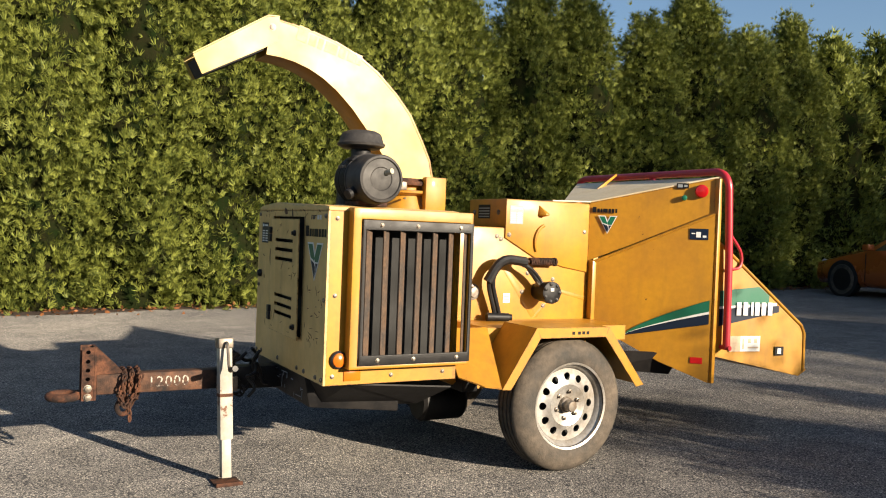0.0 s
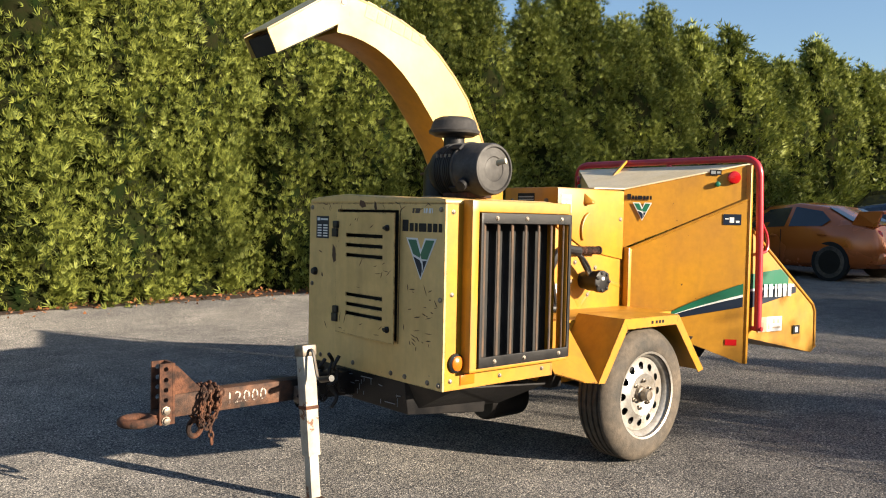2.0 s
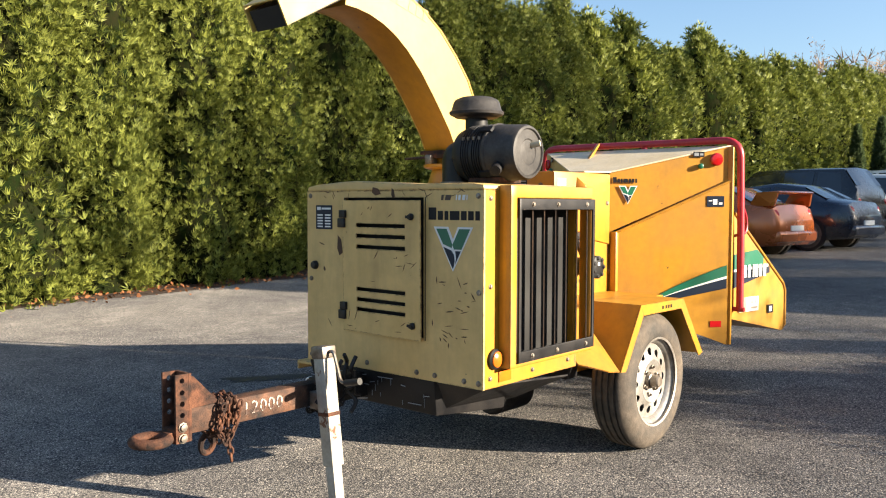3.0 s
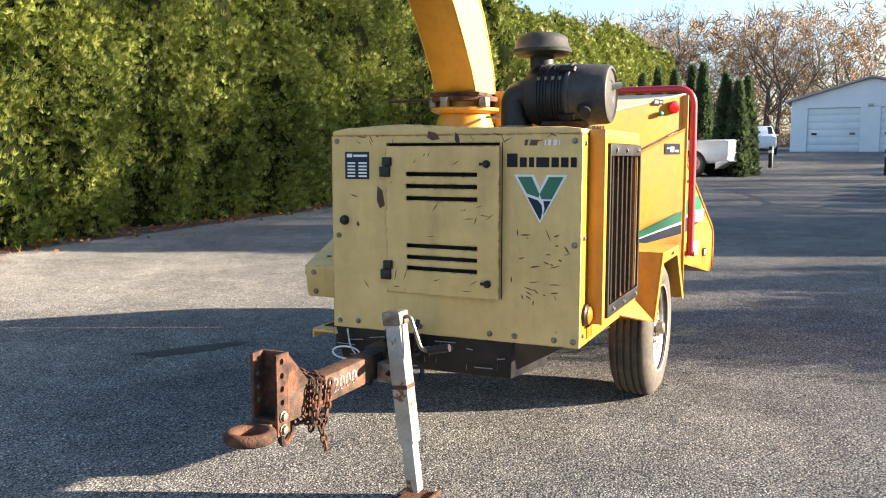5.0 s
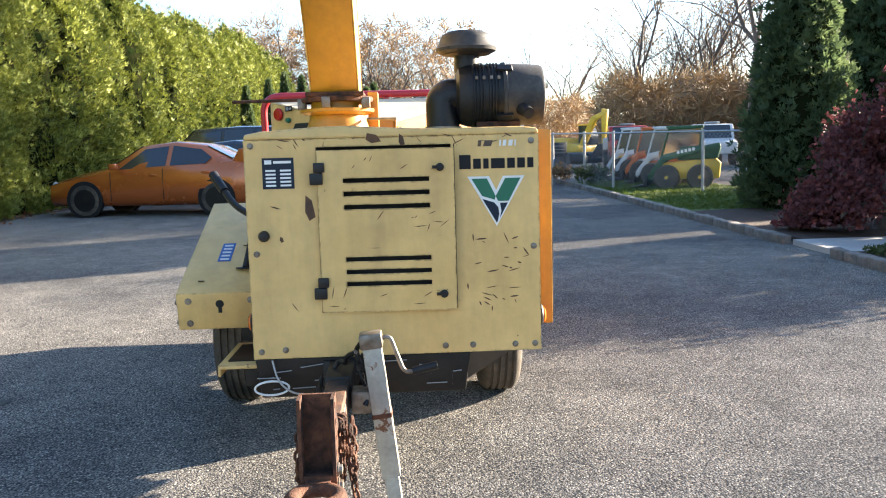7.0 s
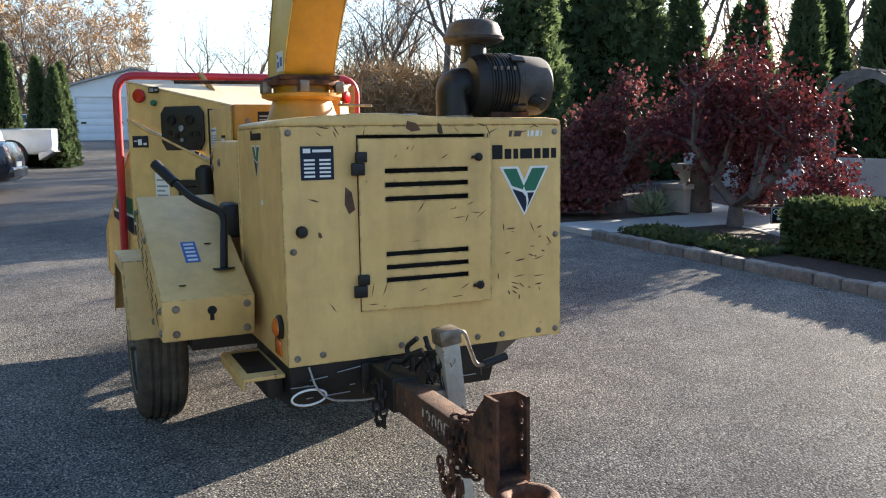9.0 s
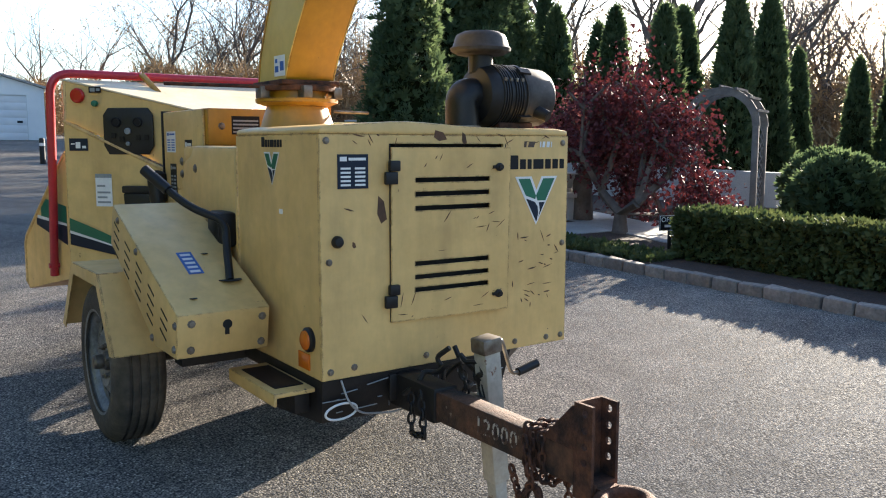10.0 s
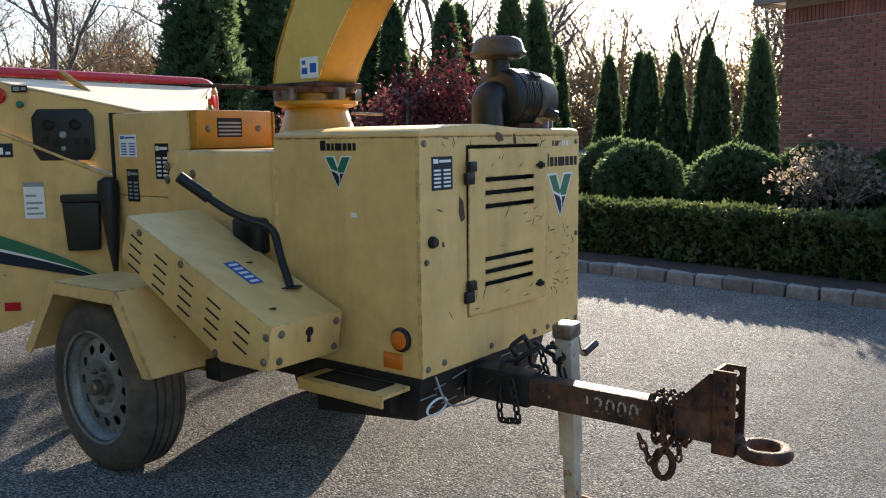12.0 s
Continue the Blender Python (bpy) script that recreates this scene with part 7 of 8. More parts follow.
def car(name, label, m, st, paint, wheels, glass, front_glass, rear_glass, rim_mat, rw=0.32, spoiler=False, category="car"):
    ob = thing(name, m, label, category)
    bm = bmesh.new()
    loops = []
    for x, w, zb, zs, zr, wr in st:
        zm = zb + (zs - zb) * 0.5
        half = [(0.0, zb), (w * 0.86, zb), (w * 0.97, zb + 0.10), (w, zm), (w * 0.965, zs), (wr, zr - 0.025), (wr * 0.85, zr + 0.005), (0.0, zr + 0.03)]
        loop = half + [(-y, z) for y, z in half[-2:0:-1]]
        loops.append([(x, y, z) for y, z in loop])
    rings(bm, loops)
    body = part("body", bm, paint, ob, smooth=50)

    def surf(x, f, s, lift):
        for a, b in zip(st, st[1:]):
            if a[0] >= x >= b[0]:
                k = (a[0] - x) / (a[0] - b[0])
                w, zs, zr, wr = [a[i] + (b[i] - a[i]) * k for i in (1, 3, 4, 5)]
                return (x, s * (w * 0.965 + (wr - w * 0.965) * f + lift), zs + (zr - 0.025 - zs) * f)
    for s in (-1, 1):
        for poly in glass:
            bm = bmesh.new()
            q = [surf(x, f, s, 0.004) for x, f in poly]
            hexa(bm, q, [(x, y + s * 0.006, z) for x, y, z in q])
            part("side_window", bm, GLASS, ob)
        for x in wheels:
            w = st[3][1]
            hub = new("wheel")
            hub.parent = ob
            hub.matrix_local = pose(x, s * (w - 0.10), rw, 0, 0, 0 if s < 0 else 180)
            bm = bmesh.new()
            lathe(bm, [(rw * 0.66, -0.105), (rw * 0.9, -0.11), (rw, -0.08), (rw, 0.09), (rw * 0.9, 0.1)], (0, 0, 0), (0, 1, 0), 28)
            part("tyre", bm, RUBBER, hub)
            bm = bmesh.new()
            lathe(bm, [(rw * 0.68, -0.108), (rw * 0.64, -0.1), (rw * 0.6, -0.07), (rw * 0.2, -0.085), (rw * 0.16, -0.11), (0.004, -0.112)], (0, 0, 0), (0, 1, 0), 24)
            for k in range(7):
                a = math.tau * k / 7
                d, t = Vector((math.cos(a), 0, math.sin(a))), Vector((-math.sin(a), 0, math.cos(a)))
                o = Vector((0, -0.105, 0))
                hexa(bm, [o + d * rw * 0.15 + t * 0.02, o + d * rw * 0.64 + t * 0.013, o + d * rw * 0.64 - t * 0.013, o + d * rw * 0.15 - t * 0.02], [p + Vector((0, 0.03, 0)) for p in (o + d * rw * 0.15 + t * 0.02, o + d * rw * 0.64 + t * 0.013, o + d * rw * 0.64 - t * 0.013, o + d * rw * 0.15 - t * 0.02)])
            part("rim", bm, rim_mat, hub)
            # no arch is cut; a dark disc paints the shade round the wheel
            bm = bmesh.new()
            rod(bm, (x, s * (w - 0.09), rw + 0.01), (x, s * (w + 0.003), rw + 0.01), rw * 1.14, n=28)
            part("wheel_arch", bm, DARK, ob)
        for x, z0, z1 in ((0.78, 0.3, 0.86), (-0.28, 0.3, 0.9)) if spoiler else ((0.7, 0.4, 1.0), (-0.4, 0.4, 1.0)):
            bm = bmesh.new()
            w = st[4][1]
            box(bm, x, x + 0.008, s * w * 0.99 - 0.006, s * w * 0.99 + 0.008, z0, z1)
            part("door_gap", bm, DARK, ob)
            bm = bmesh.new()
            box(bm, x - 0.95, x - 0.78, s * (w + 0.004) - 0.012, s * (w + 0.004) + 0.012, z1 - 0.10, z1 - 0.065)
            part("door_handle", bm, paint, ob, bevel=0.006)
        bm = bmesh.new()
        x = st[3][0] - 0.2
        box(bm, x - 0.1, x + 0.06, s * 0.90, s * 1.06, st[3][3] + 0.03, st[3][3] + 0.15) if s > 0 else box(bm, x - 0.1, x + 0.06, -1.06, -0.90, st[3][3] + 0.03, st[3][3] + 0.15)
        part("mirror", bm, paint, ob, bevel=0.03)
        xr, xf = st[-2][0], st[1][0]
        bm = bmesh.new()
        yy = st[-2][1] * 0.86
        lathe(bm, [(0.10, -0.05), (0.115, 0.0), (0.09, 0.035), (0.02, 0.05)], (xr - 0.0, s * (yy - 0.03), st[-2][3] - 0.11), (-0.8, s * 0.55, 0.1), 16)
        part("tail_light", bm, REDLENS, ob, "red tail light")
        bm = bmesh.new()
        lathe(bm, [(0.09, -0.05), (0.10, 0.0), (0.07, 0.03), (0.01, 0.04)], (xf, s * st[1][1] * 0.78, st[1][3] - 0.02), (0.85, s * 0.4, 0.1), 16)
        part("headlight", bm, TILE_GREY, ob)
    for (x0, x1), nm in ((front_glass, "windscreen"), (rear_glass, "rear_window")):
        q = []
        for x in (x0, x1):
            p = surf(x, 1.0, 1, 0.0)
            q.append((p[0], p[1] * 0.96, p[2] + 0.026))
        bm = bmesh.new()
        low = [q[0], q[1], (q[1][0], -q[1][1], q[1][2]), (q[0][0], -q[0][1], q[0][2])]
        hexa(bm, low, [(x, y, z + 0.012) for x, y, z in low])
        part(nm, bm, GLASS, ob)
    bm = bmesh.new()
    xr = st[-1][0]
    box(bm, xr - 0.02, xr + 0.01, -0.24, 0.24, 0.52, 0.62)
    part("plate_bar", bm, WHITE, ob)
    bm = bmesh.new()
    prism(bm, [(xr - 0.05, st[-1][2] - 0.02), (xr + 0.4, 0.22), (xr + 0.4, 0.45), (xr - 0.02, 0.52), (xr - 0.06, 0.48)], "y", -st[-1][1] * 1.02, st[-1][1] * 1.02)
    part("rear_bumper", bm, paint if spoiler else GALV if category == "truck" else paint, ob, bevel=0.03)
    if spoiler:
        bm = bmesh.new()
        prism(bm, [(-1.72, 1.24), (-2.16, 1.27), (-2.2, 1.24), (-2.16, 1.215), (-1.72, 1.21)], "y", -0.66, 0.66)
        sp = part("spoiler", bm, paint, ob, bevel=0.008)
        for s in (-1, 1):
            bm = bmesh.new()
            hexa(bm, [(-1.6, s * 0.62, 1.0), (-2.1, s * 0.66, 0.98), (-2.1, s * 0.72, 0.98), (-1.6, s * 0.68, 1.0)], [(-1.74, s * 0.62, 1.225), (-2.16, s * 0.62, 1.235), (-2.16, s * 0.68, 1.235), (-1.74, s * 0.68, 1.225)])
            part("spoiler_leg", bm, paint, sp)
    return ob


SG = [[(0.62, 0.06), (0.15, 0.86), (-0.33, 0.9), (-0.33, 0.04)], [(-0.42, 0.04), (-0.42, 0.9), (-0.98, 0.84), (-1.22, 0.5), (-1.12, 0.06)]]
HEAD = math.degrees(math.atan2(0.938, -0.346))


def parked(x, y, h):
    return pose(x, y, gz(x, y), 0, 0, h)


car("orange_sedan", "copper-orange sedan with black wheels and a boot spoiler, parked", parked(9.1, 15.5, HEAD), SEDAN, ORANGE, (1.33, -1.32), SG, (0.82, 0.24), (-1.08, -1.58), PLASTIC, spoiler=True)
car("dark_sedan", "dark navy sedan parked beside the orange car", parked(11.75, 16.3, HEAD), SEDAN, NAVYCAR, (1.33, -1.32), SG, (0.82, 0.24), (-1.08, -1.58), SILVER)
VG = [[(0.85, 0.06), (0.4, 0.86), (-0.35, 0.9), (-0.35, 0.05)], [(-0.45, 0.05), (-0.45, 0.9), (-1.2, 0.9), (-1.2, 0.05)], [(-1.3, 0.06), (-1.3, 0.9), (-1.85, 0.86), (-1.95, 0.1)]]
car("dark_suv", "dark blue sport utility vehicle with roof rails, parked", parked(13.94, 18.36, HEAD), SUV, BLACKCAR, (1.45, -1.35), VG, (0.92, 0.4), (-1.93, -2.2), SILVER, 0.37)
car("white_suv", "white sport utility vehicle parked by the conifers", parked(17.7, 20.3, HEAD) @ Matrix.Scale(0.92, 4), SUV, WHITECAR, (1.45, -1.35), VG, (0.92, 0.4), (-1.93, -2.2), SILVER, 0.37)
car("white_pickup", "white pickup truck with a chrome bumper, parked", parked(20.6, 20.7, HEAD - 6), PICKUP, WHITECAR, (1.75, -1.55), [[(1.25, 0.06), (0.85, 0.86), (0.3, 0.9), (0.3, 0.05)], [(0.2, 0.05), (0.2, 0.9), (-0.22, 0.88), (-0.3, 0.06)]], (1.3, 0.85), (-0.3, -0.48), SILVER, 0.39, category="truck")
car("far_truck", "white work truck with a dark grille, facing the drive", parked(46.3, 33.4, 215), PICKUP, WHITECAR, (1.75, -1.55), [[(1.25, 0.06), (0.85, 0.86), (0.3, 0.9), (0.3, 0.05)]], (1.3, 0.85), (-0.3, -0.48), SILVER, 0.39, category="truck")


# ---- yard fence ----
def fence():
    line = [(19.75, 11.85), (18.9, 10.7), (17.75, 9.45), (16.5, 8.35), (15.9, 6.15), (15.4, 3.9)]
    ob = thing("chain_link_fence", Matrix(), "galvanised chain-link fence beside the lawn", "fence")
    H = 1.4
    for x, y in line:
        bm = bmesh.new()
        rod(bm, (x, y, gz(x, y) - 0.1), (x, y, gz(x, y) + H + 0.05), 0.035, n=10)
        part("post", bm, GALV, ob)
    wires = bmesh.new()
    for (x0, y0), (x1, y1) in zip(line, line[1:]):
        a, b = Vector((x0, y0, gz(x0, y0))), Vector((x1, y1, gz(x1, y1)))
        bm = bmesh.new()
        rod(bm, a + Vector((0, 0, H)), b + Vector((0, 0, H)), 0.022, n=8)
        part("top_rail", bm, GALV, ob)
        ln = (b - a).length
        n = int(ln / 0.09)
        for i in range(-int(H / 0.09), n):
            for s in (1, -1):
                u0, u1 = i * 0.09, i * 0.09 + H
                c0, c1 = max(u0, 0), min(u1, ln)
                if c1 <= c0:
                    continue
                z0, z1 = (c0 - u0), (c1 - u0)
                if s < 0:
                    z0, z1 = H - z0, H - z1
                p, q = a.lerp(b, c0 / ln) + Vector((0, 0, z0)), a.lerp(b, c1 / ln) + Vector((0, 0, z1))
                rod(wires, p, q, 0.0022, n=3)
    tagged(part("mesh_wire", wires, GALV, ob), kind="stuff")


fence()


def yard_sign():
    ob = thing("yard_sign", pose(19.14, 10.63, gz(19, 10.95), 0, 0, -40) @ Matrix.Scale(0.8, 4), "black notice board on posts by the fence", "sign")
    bm = bmesh.new()
    box(bm, -0.35, 0.35, -0.02, 0.02, 0.95, 1.45)
    part("board", bm, DECALBLACK, ob, bevel=0.005)
    for x in (-0.3, 0.3):
        bm = bmesh.new()
        box(bm, x - 0.03, x + 0.03, 0.021, 0.06, -0.1, 1.4)
        part("post", bm, BLACK, ob)
    for z in (1.08, 1.2, 1.32):
        bm = bmesh.new()
        box(bm, -0.26, 0.26, -0.024, -0.02, z - 0.012, z + 0.012)
        part("print_bar", bm, TILE_GREY, ob)


yard_sign()


def bollard(x, y):
    ob = thing("bollard", pose(x, y, gz(x, y)), "short dark post with a pale band beside the drive", "bollard", "drive posts")
    bm = bmesh.new()
    lathe(bm, [(0.09, -0.1), (0.09, 0.82), (0.07, 0.86), (0.01, 0.87)], (0, 0, 0), (0, 0, 1), 14)
    part("post", bm, BLACK, ob)
    bm = bmesh.new()
    lathe(bm, [(0.094, 0.6), (0.094, 0.7)], (0, 0, 0), (0, 0, 1), 14)
    part("band", bm, WHITE, ob)


bollard(28.3, 21.3)
bollard(25.7, 15.4)


def cone():
    ob = thing("traffic_cone", pose(22.6, 13.1, gz(22.6, 13.1)), "small orange traffic cone by the fence", "traffic cone")
    bm = bmesh.new()
    box(bm, -0.16, 0.16, -0.16, 0.16, 0.0, 0.03)
    part("base", bm, CONE_ORANGE, ob)
    bm = bmesh.new()
    lathe(bm, [(0.12, 0.03), (0.03, 0.55), (0.02, 0.56)], (0, 0, 0), (0, 0, 1), 16)
    part("cone_body", bm, CONE_ORANGE, ob)


cone()


# ---- machines in the yard: x to the front ----
def loader(x, y, h, paint, trim, label, marks=False):
    ob = thing("skid_steer_loader", parked(x, y, h) @ Matrix.Scale(0.74, 4), label, "loader", "row of loaders")
    bm = bmesh.new()
    prism(bm, [(0.75, 0.35), (0.85, 0.55), (0.80, 0.85), (-0.2, 0.95), (-1.1, 1.0), (-1.25, 0.85), (-1.2, 0.35)], "y", -0.5, 0.5)
    part("body", bm, trim, ob, bevel=0.03)
    bm = bmesh.new()
    prism(bm, [(0.1, 0.95), (-1.15, 1.0), (-1.25, 1.35), (-0.6, 1.42), (0.0, 1.38)], "y", -0.55, 0.55)
    part("engine_cover", bm, paint, ob, bevel=0.03)
    bm = bmesh.new()
    prism(bm, [(0.62, 0.9), (0.70, 1.2), (0.35, 1.98), (-0.65, 2.0), (-0.65, 1.35)], "y", -0.42, 0.42)
    cab = part("cab", bm, GLASS, ob, "dark glazed cab")
    for s in (-1, 1):
        for q in (((0.65, 0.9), (0.37, 1.98)), ((-0.62, 1.35), (-0.63, 1.98)), ((0.37, 1.98), (-0.63, 2.0))):
            bm = bmesh.new()
            rod(bm, (q[0][0], s * 0.43, q[0][1]), (q[1][0], s * 0.43, q[1][1]), 0.035, n=8)
            part("cab_post", bm, paint, cab)
        bm = bmesh.new()
        prism(bm, [(-1.25, 1.35), (-1.2, 1.5), (0.55, 1.15), (1.05, 0.45), (0.95, 0.3), (0.45, 0.95)], "y", s * 0.62 - 0.06, s * 0.62 + 0.06)
        part("lift_arm", bm, paint, ob, bevel=0.01)
        for wx in (0.42, -0.62):
            hub = new("wheel")
            hub.parent = ob
            hub.matrix_local = pose(wx, s * 0.68, 0.41, 0, 0, 0 if s < 0 else 180)
            bm = bmesh.new()
            lathe(bm, [(0.22, -0.13), (0.36, -0.14), (0.41, -0.10), (0.41, 0.10), (0.36, 0.13)], (0, 0, 0), (0, 1, 0), 22)
            part("tyre", bm, RUBBER, hub)
            bm = bmesh.new()
            lathe(bm, [(0.23, -0.125), (0.20, -0.09), (0.08, -0.10), (0.06, -0.13), (0.01, -0.131)], (0, 0, 0), (0, 1, 0), 18)
            part("rim", bm, trim, hub)
    bm = bmesh.new()
    prism(bm, [(1.0, 0.5), (1.05, 0.12), (1.75, 0.05), (1.76, 0.08), (1.15, 0.2), (1.08, 0.52)], "y", -0.8, 0.8)
    part("bucket", bm, BLACK, ob, bevel=0.01)
    bm = bmesh.new()
    box(bm, -0.7, 0.45, -0.46, 0.46, 2.0, 2.07)
    part("cab_roof", bm, paint, cab, bevel=0.02)
    if marks:
        for s in (-1, 1):
            for i in range(5):
                bm = bmesh.new()
                box(bm, 0.02 - i * 0.12, 0.10 - i * 0.12, s * 0.685 - 0.003, s * 0.685 + 0.003, 1.17 + 0.022 * i, 1.27 + 0.022 * i)
                part("name_bar", bm, WHITE, ob)
    return ob


LX, LY, LH = 17.4, 6.9, 97.0
loader(LX, LY, LH, DEERGREEN, DEERYELLOW, "green and yellow skid steer loader behind the fence", True)
for i, (p, t, lb) in enumerate(((WHITEMACH, ORANGEMACH, "white and orange skid steer loader behind the fence"), (ORANGEMACH, WHITEMACH, "orange and white skid steer loader behind the fence"), (WHITEMACH, ORANGEMACH, "white and orange skid steer loader behind the fence"), (WHITEMACH, DEERYELLOW, "white and yellow skid steer loader behind the fence"))):
    loader(LX + 1.4 * (i + 1), LY + 0.64 * (i + 1), LH, p, t, lb)


def excavator(x, y, h):
    ob = thing("excavator", parked(x, y, h) @ Matrix.Scale(0.68, 4), "yellow excavator with a folded boom in the yard", "excavator")
    for s in (-1, 1):
        bm = bmesh.new()
        prism(bm, [(-1.5, 0.1), (-1.2, 0.0), (1.2, 0.0), (1.5, 0.1), (1.5, 0.5), (1.2, 0.65), (-1.2, 0.65), (-1.5, 0.5)], "y", s * 0.95 - 0.22, s * 0.95 + 0.22)
        part("track", bm, BLACK, ob, bevel=0.04)
    bm = bmesh.new()
    prism(bm, [(-1.6, 0.75), (1.0, 0.75), (1.0, 1.2), (0.1, 1.35), (0.1, 1.7), (-1.55, 1.75), (-1.7, 1.4)], "y", -1.0, 1.0)
    part("body", bm, DEERYELLOW, ob, bevel=0.05)
    bm = bmesh.new()
    prism(bm, [(0.15, 1.25), (1.1, 1.25), (1.15, 1.8), (0.85, 2.5), (0.15, 2.5)], "y", 0.1, 0.95)
    part("cab", bm, GLASS, ob)
    bm = bmesh.new()
    box(bm, 0.1, 0.95, 0.05, 1.0, 2.5, 2.58)
    part("cab_roof", bm, DEERYELLOW, ob)
    bm = bmesh.new()
    prism(bm, [(0.6, 1.2), (1.6, 3.0), (2.6, 3.35), (2.75, 3.1), (1.9, 2.75), (1.05, 1.2)], "y", -0.5, -0.2)
    part("boom", bm, DEERYELLOW, ob, bevel=0.02)
    bm = bmesh.new()
    prism(bm, [(2.4, 3.5), (2.85, 3.4), (2.6, 1.2), (2.4, 1.2)], "y", -0.46, -0.24)
    part("stick", bm, DEERYELLOW, ob, bevel=0.02)
    bm = bmesh.new()
    prism(bm, [(2.3, 1.25), (2.7, 1.25), (2.6, 0.5), (2.0, 0.35), (1.9, 0.7)], "y", -0.75, 0.05)
    part("bucket", bm, BLACK, ob, bevel=0.02)


excavator(33.5, 14.6, 250)


def work_truck(x, y, h, paint, label):
    ob = thing("work_truck", parked(x, y, h) @ Matrix.Scale(0.7, 4), label, "truck", "trucks in the yard")
    bm = bmesh.new()
    prism(bm, [(3.0, 0.6), (3.05, 1.25), (2.2, 1.45), (1.85, 2.25), (0.7, 2.3), (0.7, 0.6)], "y", -1.05, 1.05)
    part("cab", bm, paint, ob, bevel=0.06)
    for s in (-1, 1):
        bm = bmesh.new()
        prism(bm, [(2.05, 1.45), (1.78, 2.12), (0.95, 2.15), (0.95, 1.45)], "y", s * 1.055 - 0.008, s * 1.055 + 0.008)
        part("side_window", bm, GLASS, ob)
        for wx in (2.2, -1.6):
            bm = bmesh.new()
            rod(bm, (wx, s * 0.8, 0.45), (wx, s * 1.1, 0.45), 0.45, n=20)
            part("wheel", bm, RUBBER, ob)
    bm = bmesh.new()
    plate(bm, [(2.19, -0.9, 1.48), (1.86, -0.85, 2.2), (1.86, 0.85, 2.2), (2.19, 0.9, 1.48)], -0.03)
    part("windscreen", bm, GLASS, ob)
    bm = bmesh.new()
    box(bm, -3.0, 0.6, -1.1, 1.1, 0.85, 1.0)
    part("flat_bed", bm, BLACK, ob)
    bm = bmesh.new()
    prism(bm, [(0.5, 1.0), (0.5, 1.7), (-2.8, 1.7), (-2.95, 1.0)], "y", -1.05, 1.05)
    part("cargo_box", bm, WHITEMACH, ob, bevel=0.03)
    bm = bmesh.new()
    box(bm, 1.0, 1.5, -0.4, 0.4, 2.31, 2.42)
    part("beacon_bar", bm, TILE_GREY, ob, bevel=0.03)


work_truck(30.5, 11.6, 200, mat("red_truck_paint", (0.40, 0.02, 0.02), rough=0.35), "red truck with a white box body behind the loaders")
work_truck(32.0, 8.6, 200, WHITEMACH, "white truck with a box body behind the loaders")
work_truck(32.0, 5.2, 190, DEERYELLOW, "yellow truck behind the loaders")


def tractor(x, y, h):
    ob = thing("compact_tractor", parked(x, y, h) @ Matrix.Scale(0.62, 4), "small blue tractor with a front loader", "tractor")
    bm = bmesh.new()
    prism(bm, [(0.2, 0.5), (1.3, 0.55), (1.3, 1.05), (0.2, 1.15)], "y", -0.3, 0.3)
    part("bonnet", bm, BLUE, ob, bevel=0.05)
    bm = bmesh.new()
    prism(bm, [(-0.9, 0.5), (0.2, 0.5), (0.2, 0.8), (-0.3, 0.85), (-0.5, 1.3), (-0.9, 1.1)], "y", -0.5, 0.5)
    part("seat_body", bm, BLUE, ob, bevel=0.04)
    for s in (-1, 1):
        for wx, r in ((-0.5, 0.55), (1.0, 0.35)):
            bm = bmesh.new()
            rod(bm, (wx, s * 0.5, r), (wx, s * 0.75, r), r, n=20)
            part("wheel", bm, RUBBER, ob)
        bm = bmesh.new()
        prism(bm, [(0.2, 1.0), (0.3, 1.15), (1.5, 0.9), (2.0, 0.3), (1.9, 0.2), (1.4, 0.75)], "y", s * 0.42 - 0.04, s * 0.42 + 0.04)
        part("loader_arm", bm, BLUE, ob)
    bm = bmesh.new()
    prism(bm, [(1.9, 0.45), (1.95, 0.1), (2.5, 0.05), (2.5, 0.09), (2.05, 0.2), (2.0, 0.46)], "y", -0.7, 0.7)
    part("bucket", bm, BLACK, ob)


tractor(27.9, 13.9, 150)
fsh = leafy_bush("low_shrub", "low brown-green shrub along the fence foot", 0.5, 0.55, BROWN_LEAF, 500, 131, size=0.07)
set_at(fsh, 18.6, 10.3)
fsh2 = leafy_bush("low_shrub", "low brown-green shrub along the fence foot", 0.5, 0.6, BOX_LEAF, 600, 132, size=0.07)
set_at(fsh2, 17.7, 9.2)


# garden urn pedestal and grassy plants by the path
def pedestal():
    ob = thing("garden_pedestal", parked(9.3, 1.55, 30), "grey cast stone pedestal with a moulded cap", "pedestal")
    bm = bmesh.new()
    box(bm, -0.2, 0.2, -0.2, 0.2, -0.05, 0.42)
    part("shaft", bm, CONCRETE, ob, bevel=0.01)
    bm = bmesh.new()
    box(bm, -0.26, 0.26, -0.26, 0.26, 0.42, 0.50)
    part("cap", bm, CONCRETE, ob, bevel=0.015)
    bm = bmesh.new()
    lathe(bm, [(0.1, 0.5), (0.06, 0.56), (0.18, 0.72), (0.22, 0.8), (0.2, 0.81), (0.01, 0.75)], (0, 0, 0), (0, 0, 1), 20)
    part("urn", bm, CONCRETE, ob)


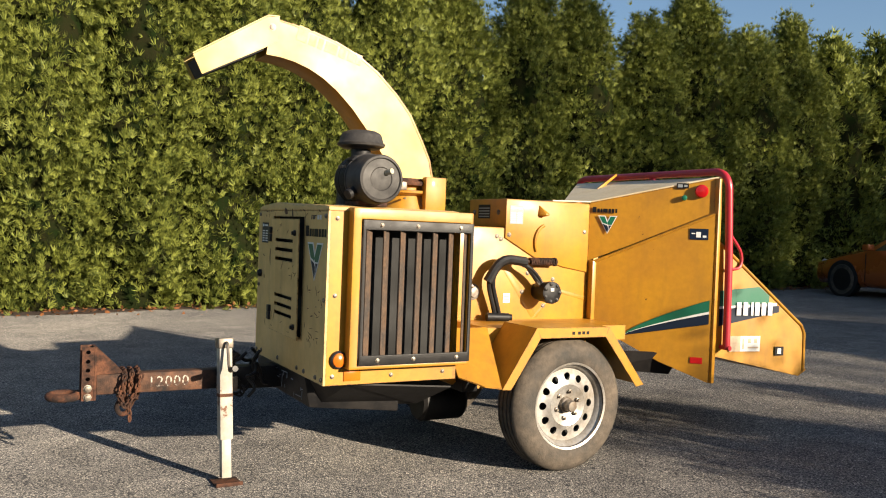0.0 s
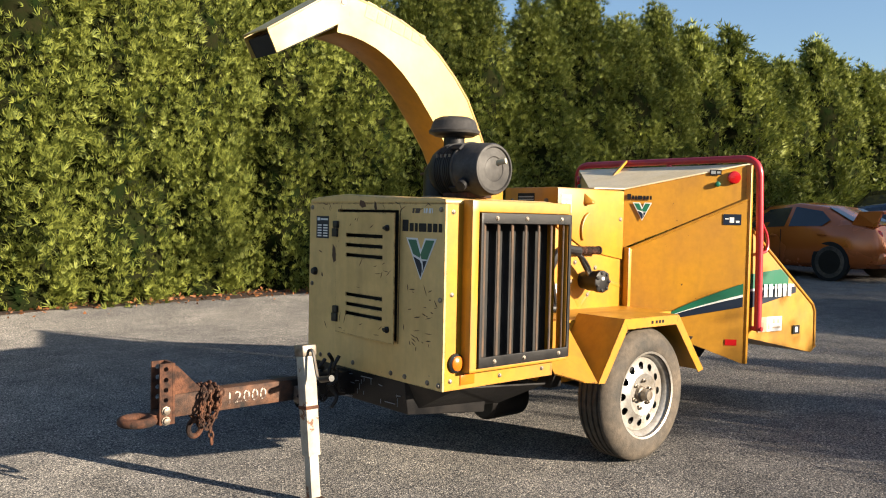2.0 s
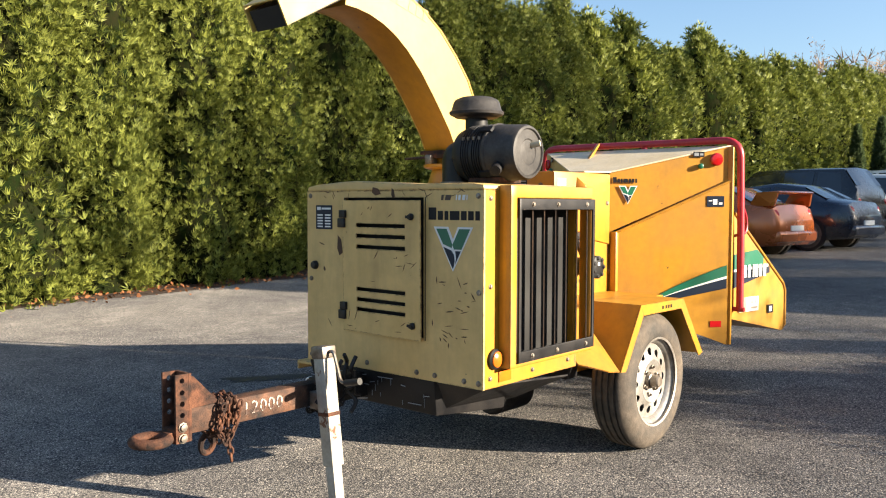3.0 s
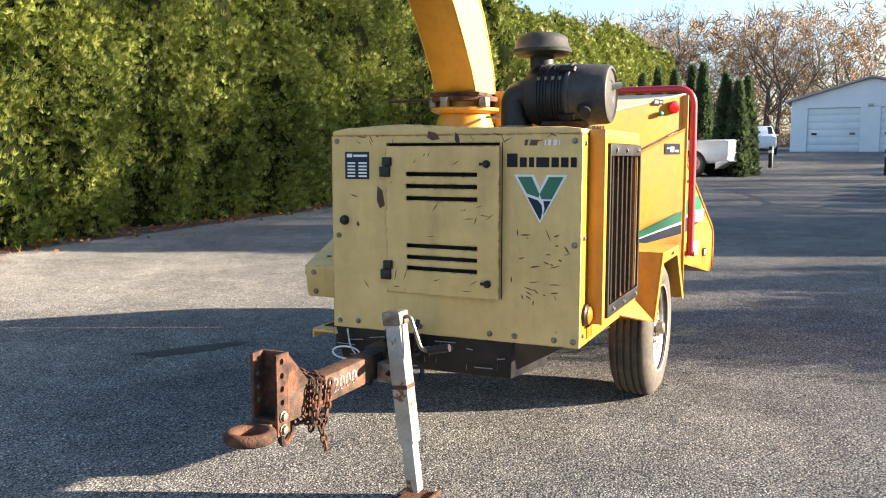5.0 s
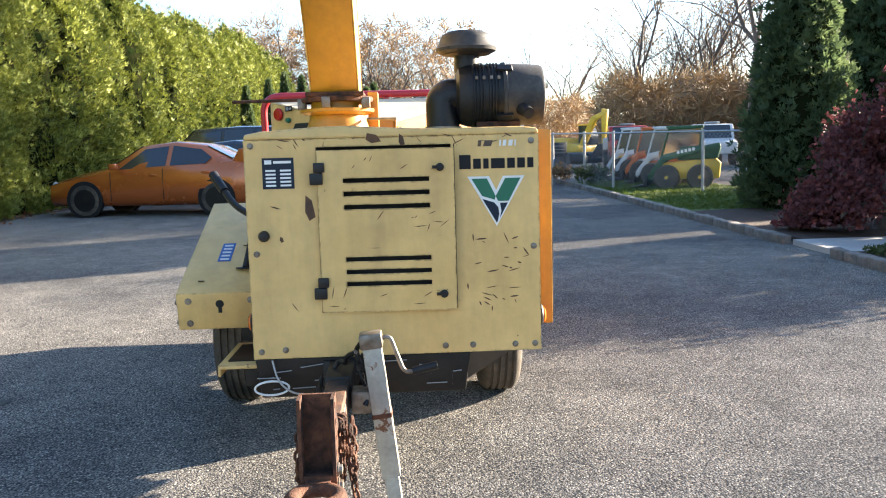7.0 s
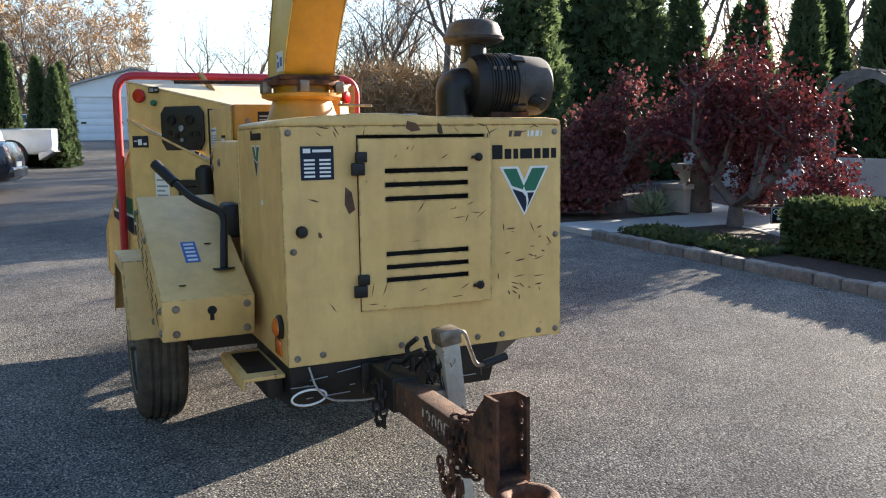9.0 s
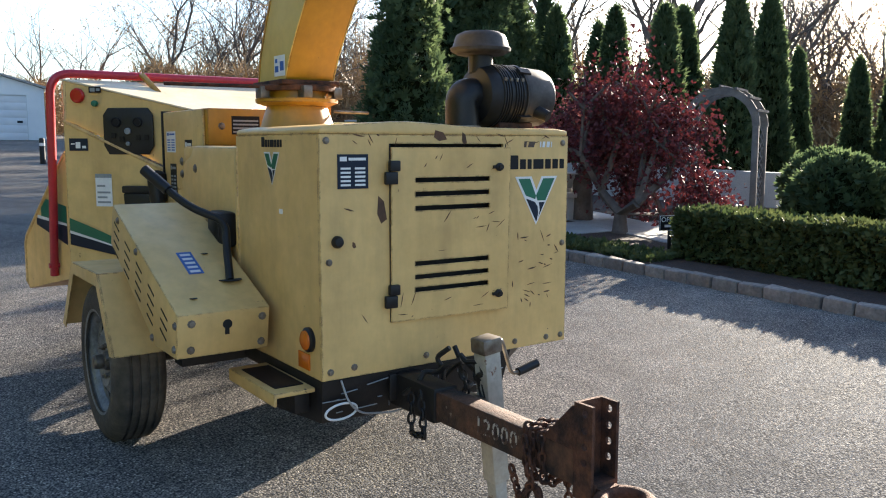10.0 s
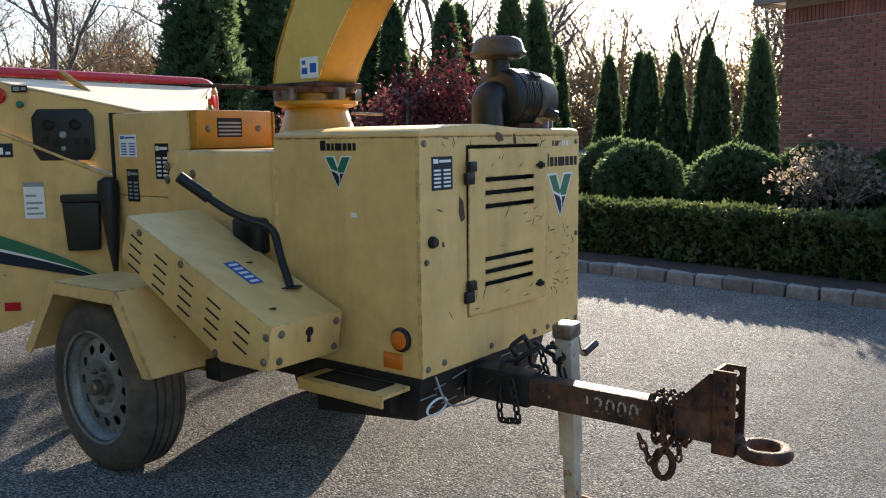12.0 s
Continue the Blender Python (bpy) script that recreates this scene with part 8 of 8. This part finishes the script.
pedestal()
g = np.random.default_rng(77)
pts = np.repeat(np.array([(8.9 + 0.28 * i, 2.1 - 0.12 * i + 0.2 * math.sin(i * 2), gz(9, 2) + 0.07) for i in range(6)]), 40, 0) + g.normal(0, 0.04, (240, 3)) * (1, 1, 0.2)
tagged(fronds("striped_grass", pts, g.normal(0, 1, (240, 3)), 0.36, leaf_mat("pale_grass", (0.12, 0.16, 0.08), (0.35, 0.40, 0.25), 0.3), blades=4, up=0.9, width=0.04, seed=78), "pale striped ornamental grass clumps", "ornamental grass", kind="stuff")
# low garden wall behind the arbor
slab("garden_wall", [(11.6, -3.2), (15.0, 0.4), (15.2, 0.2), (11.8, -3.4)], 0.75, CONCRETE, "low pale stone garden wall", "wall", 0.9)


# ---- bricks of the house ----
def bricks():
    bm = bmesh.new()
    box(bm, 0.0, 0.162, -0.004, 0.02, 0.0, 0.051)
    tmp = part("brick", bm, BRICK, None, bevel=0.004, seg=1)
    whole = tmp.data
    bpy.data.objects.remove(tmp)
    bm = bmesh.new()
    box(bm, 0.0, 0.051, -0.006, 0.02, 0.0, 0.21)
    tmp = part("brick", bm, BRICK, None, bevel=0.004, seg=1)
    soldier = tmp.data
    bpy.data.objects.remove(tmp)
    rest = bmesh.new()
    count = 0
    for j in range(41):
        z = 0.455 + j * 0.0606
        x = -0.086 if j % 2 else 0.0
        while x < 4.15:
            x0 = max(x, 0.0)
            if x < 1.15 and x >= 0 and count < 285:
                ob = new("brick", whole)
                ob.parent = HOUSE
                ob.matrix_local = pose(x, 0.0, z)
                count += 1
            else:
                box(rest, x0, min(x + 0.162, 4.2), -0.004, 0.02, z, z + 0.051)
            x += 0.1716
    for i in range(69):
        if i < 26:
            ob = new("brick", soldier)
            ob.parent = HOUSE
            ob.matrix_local = pose(i * 0.0606, 0.0, 2.945)
        else:
            box(rest, i * 0.0606, i * 0.0606 + 0.051, -0.006, 0.02, 2.945, 3.155)
    tagged(part("brick_courses", rest, BRICK, HOUSE), kind="stuff")


bricks()
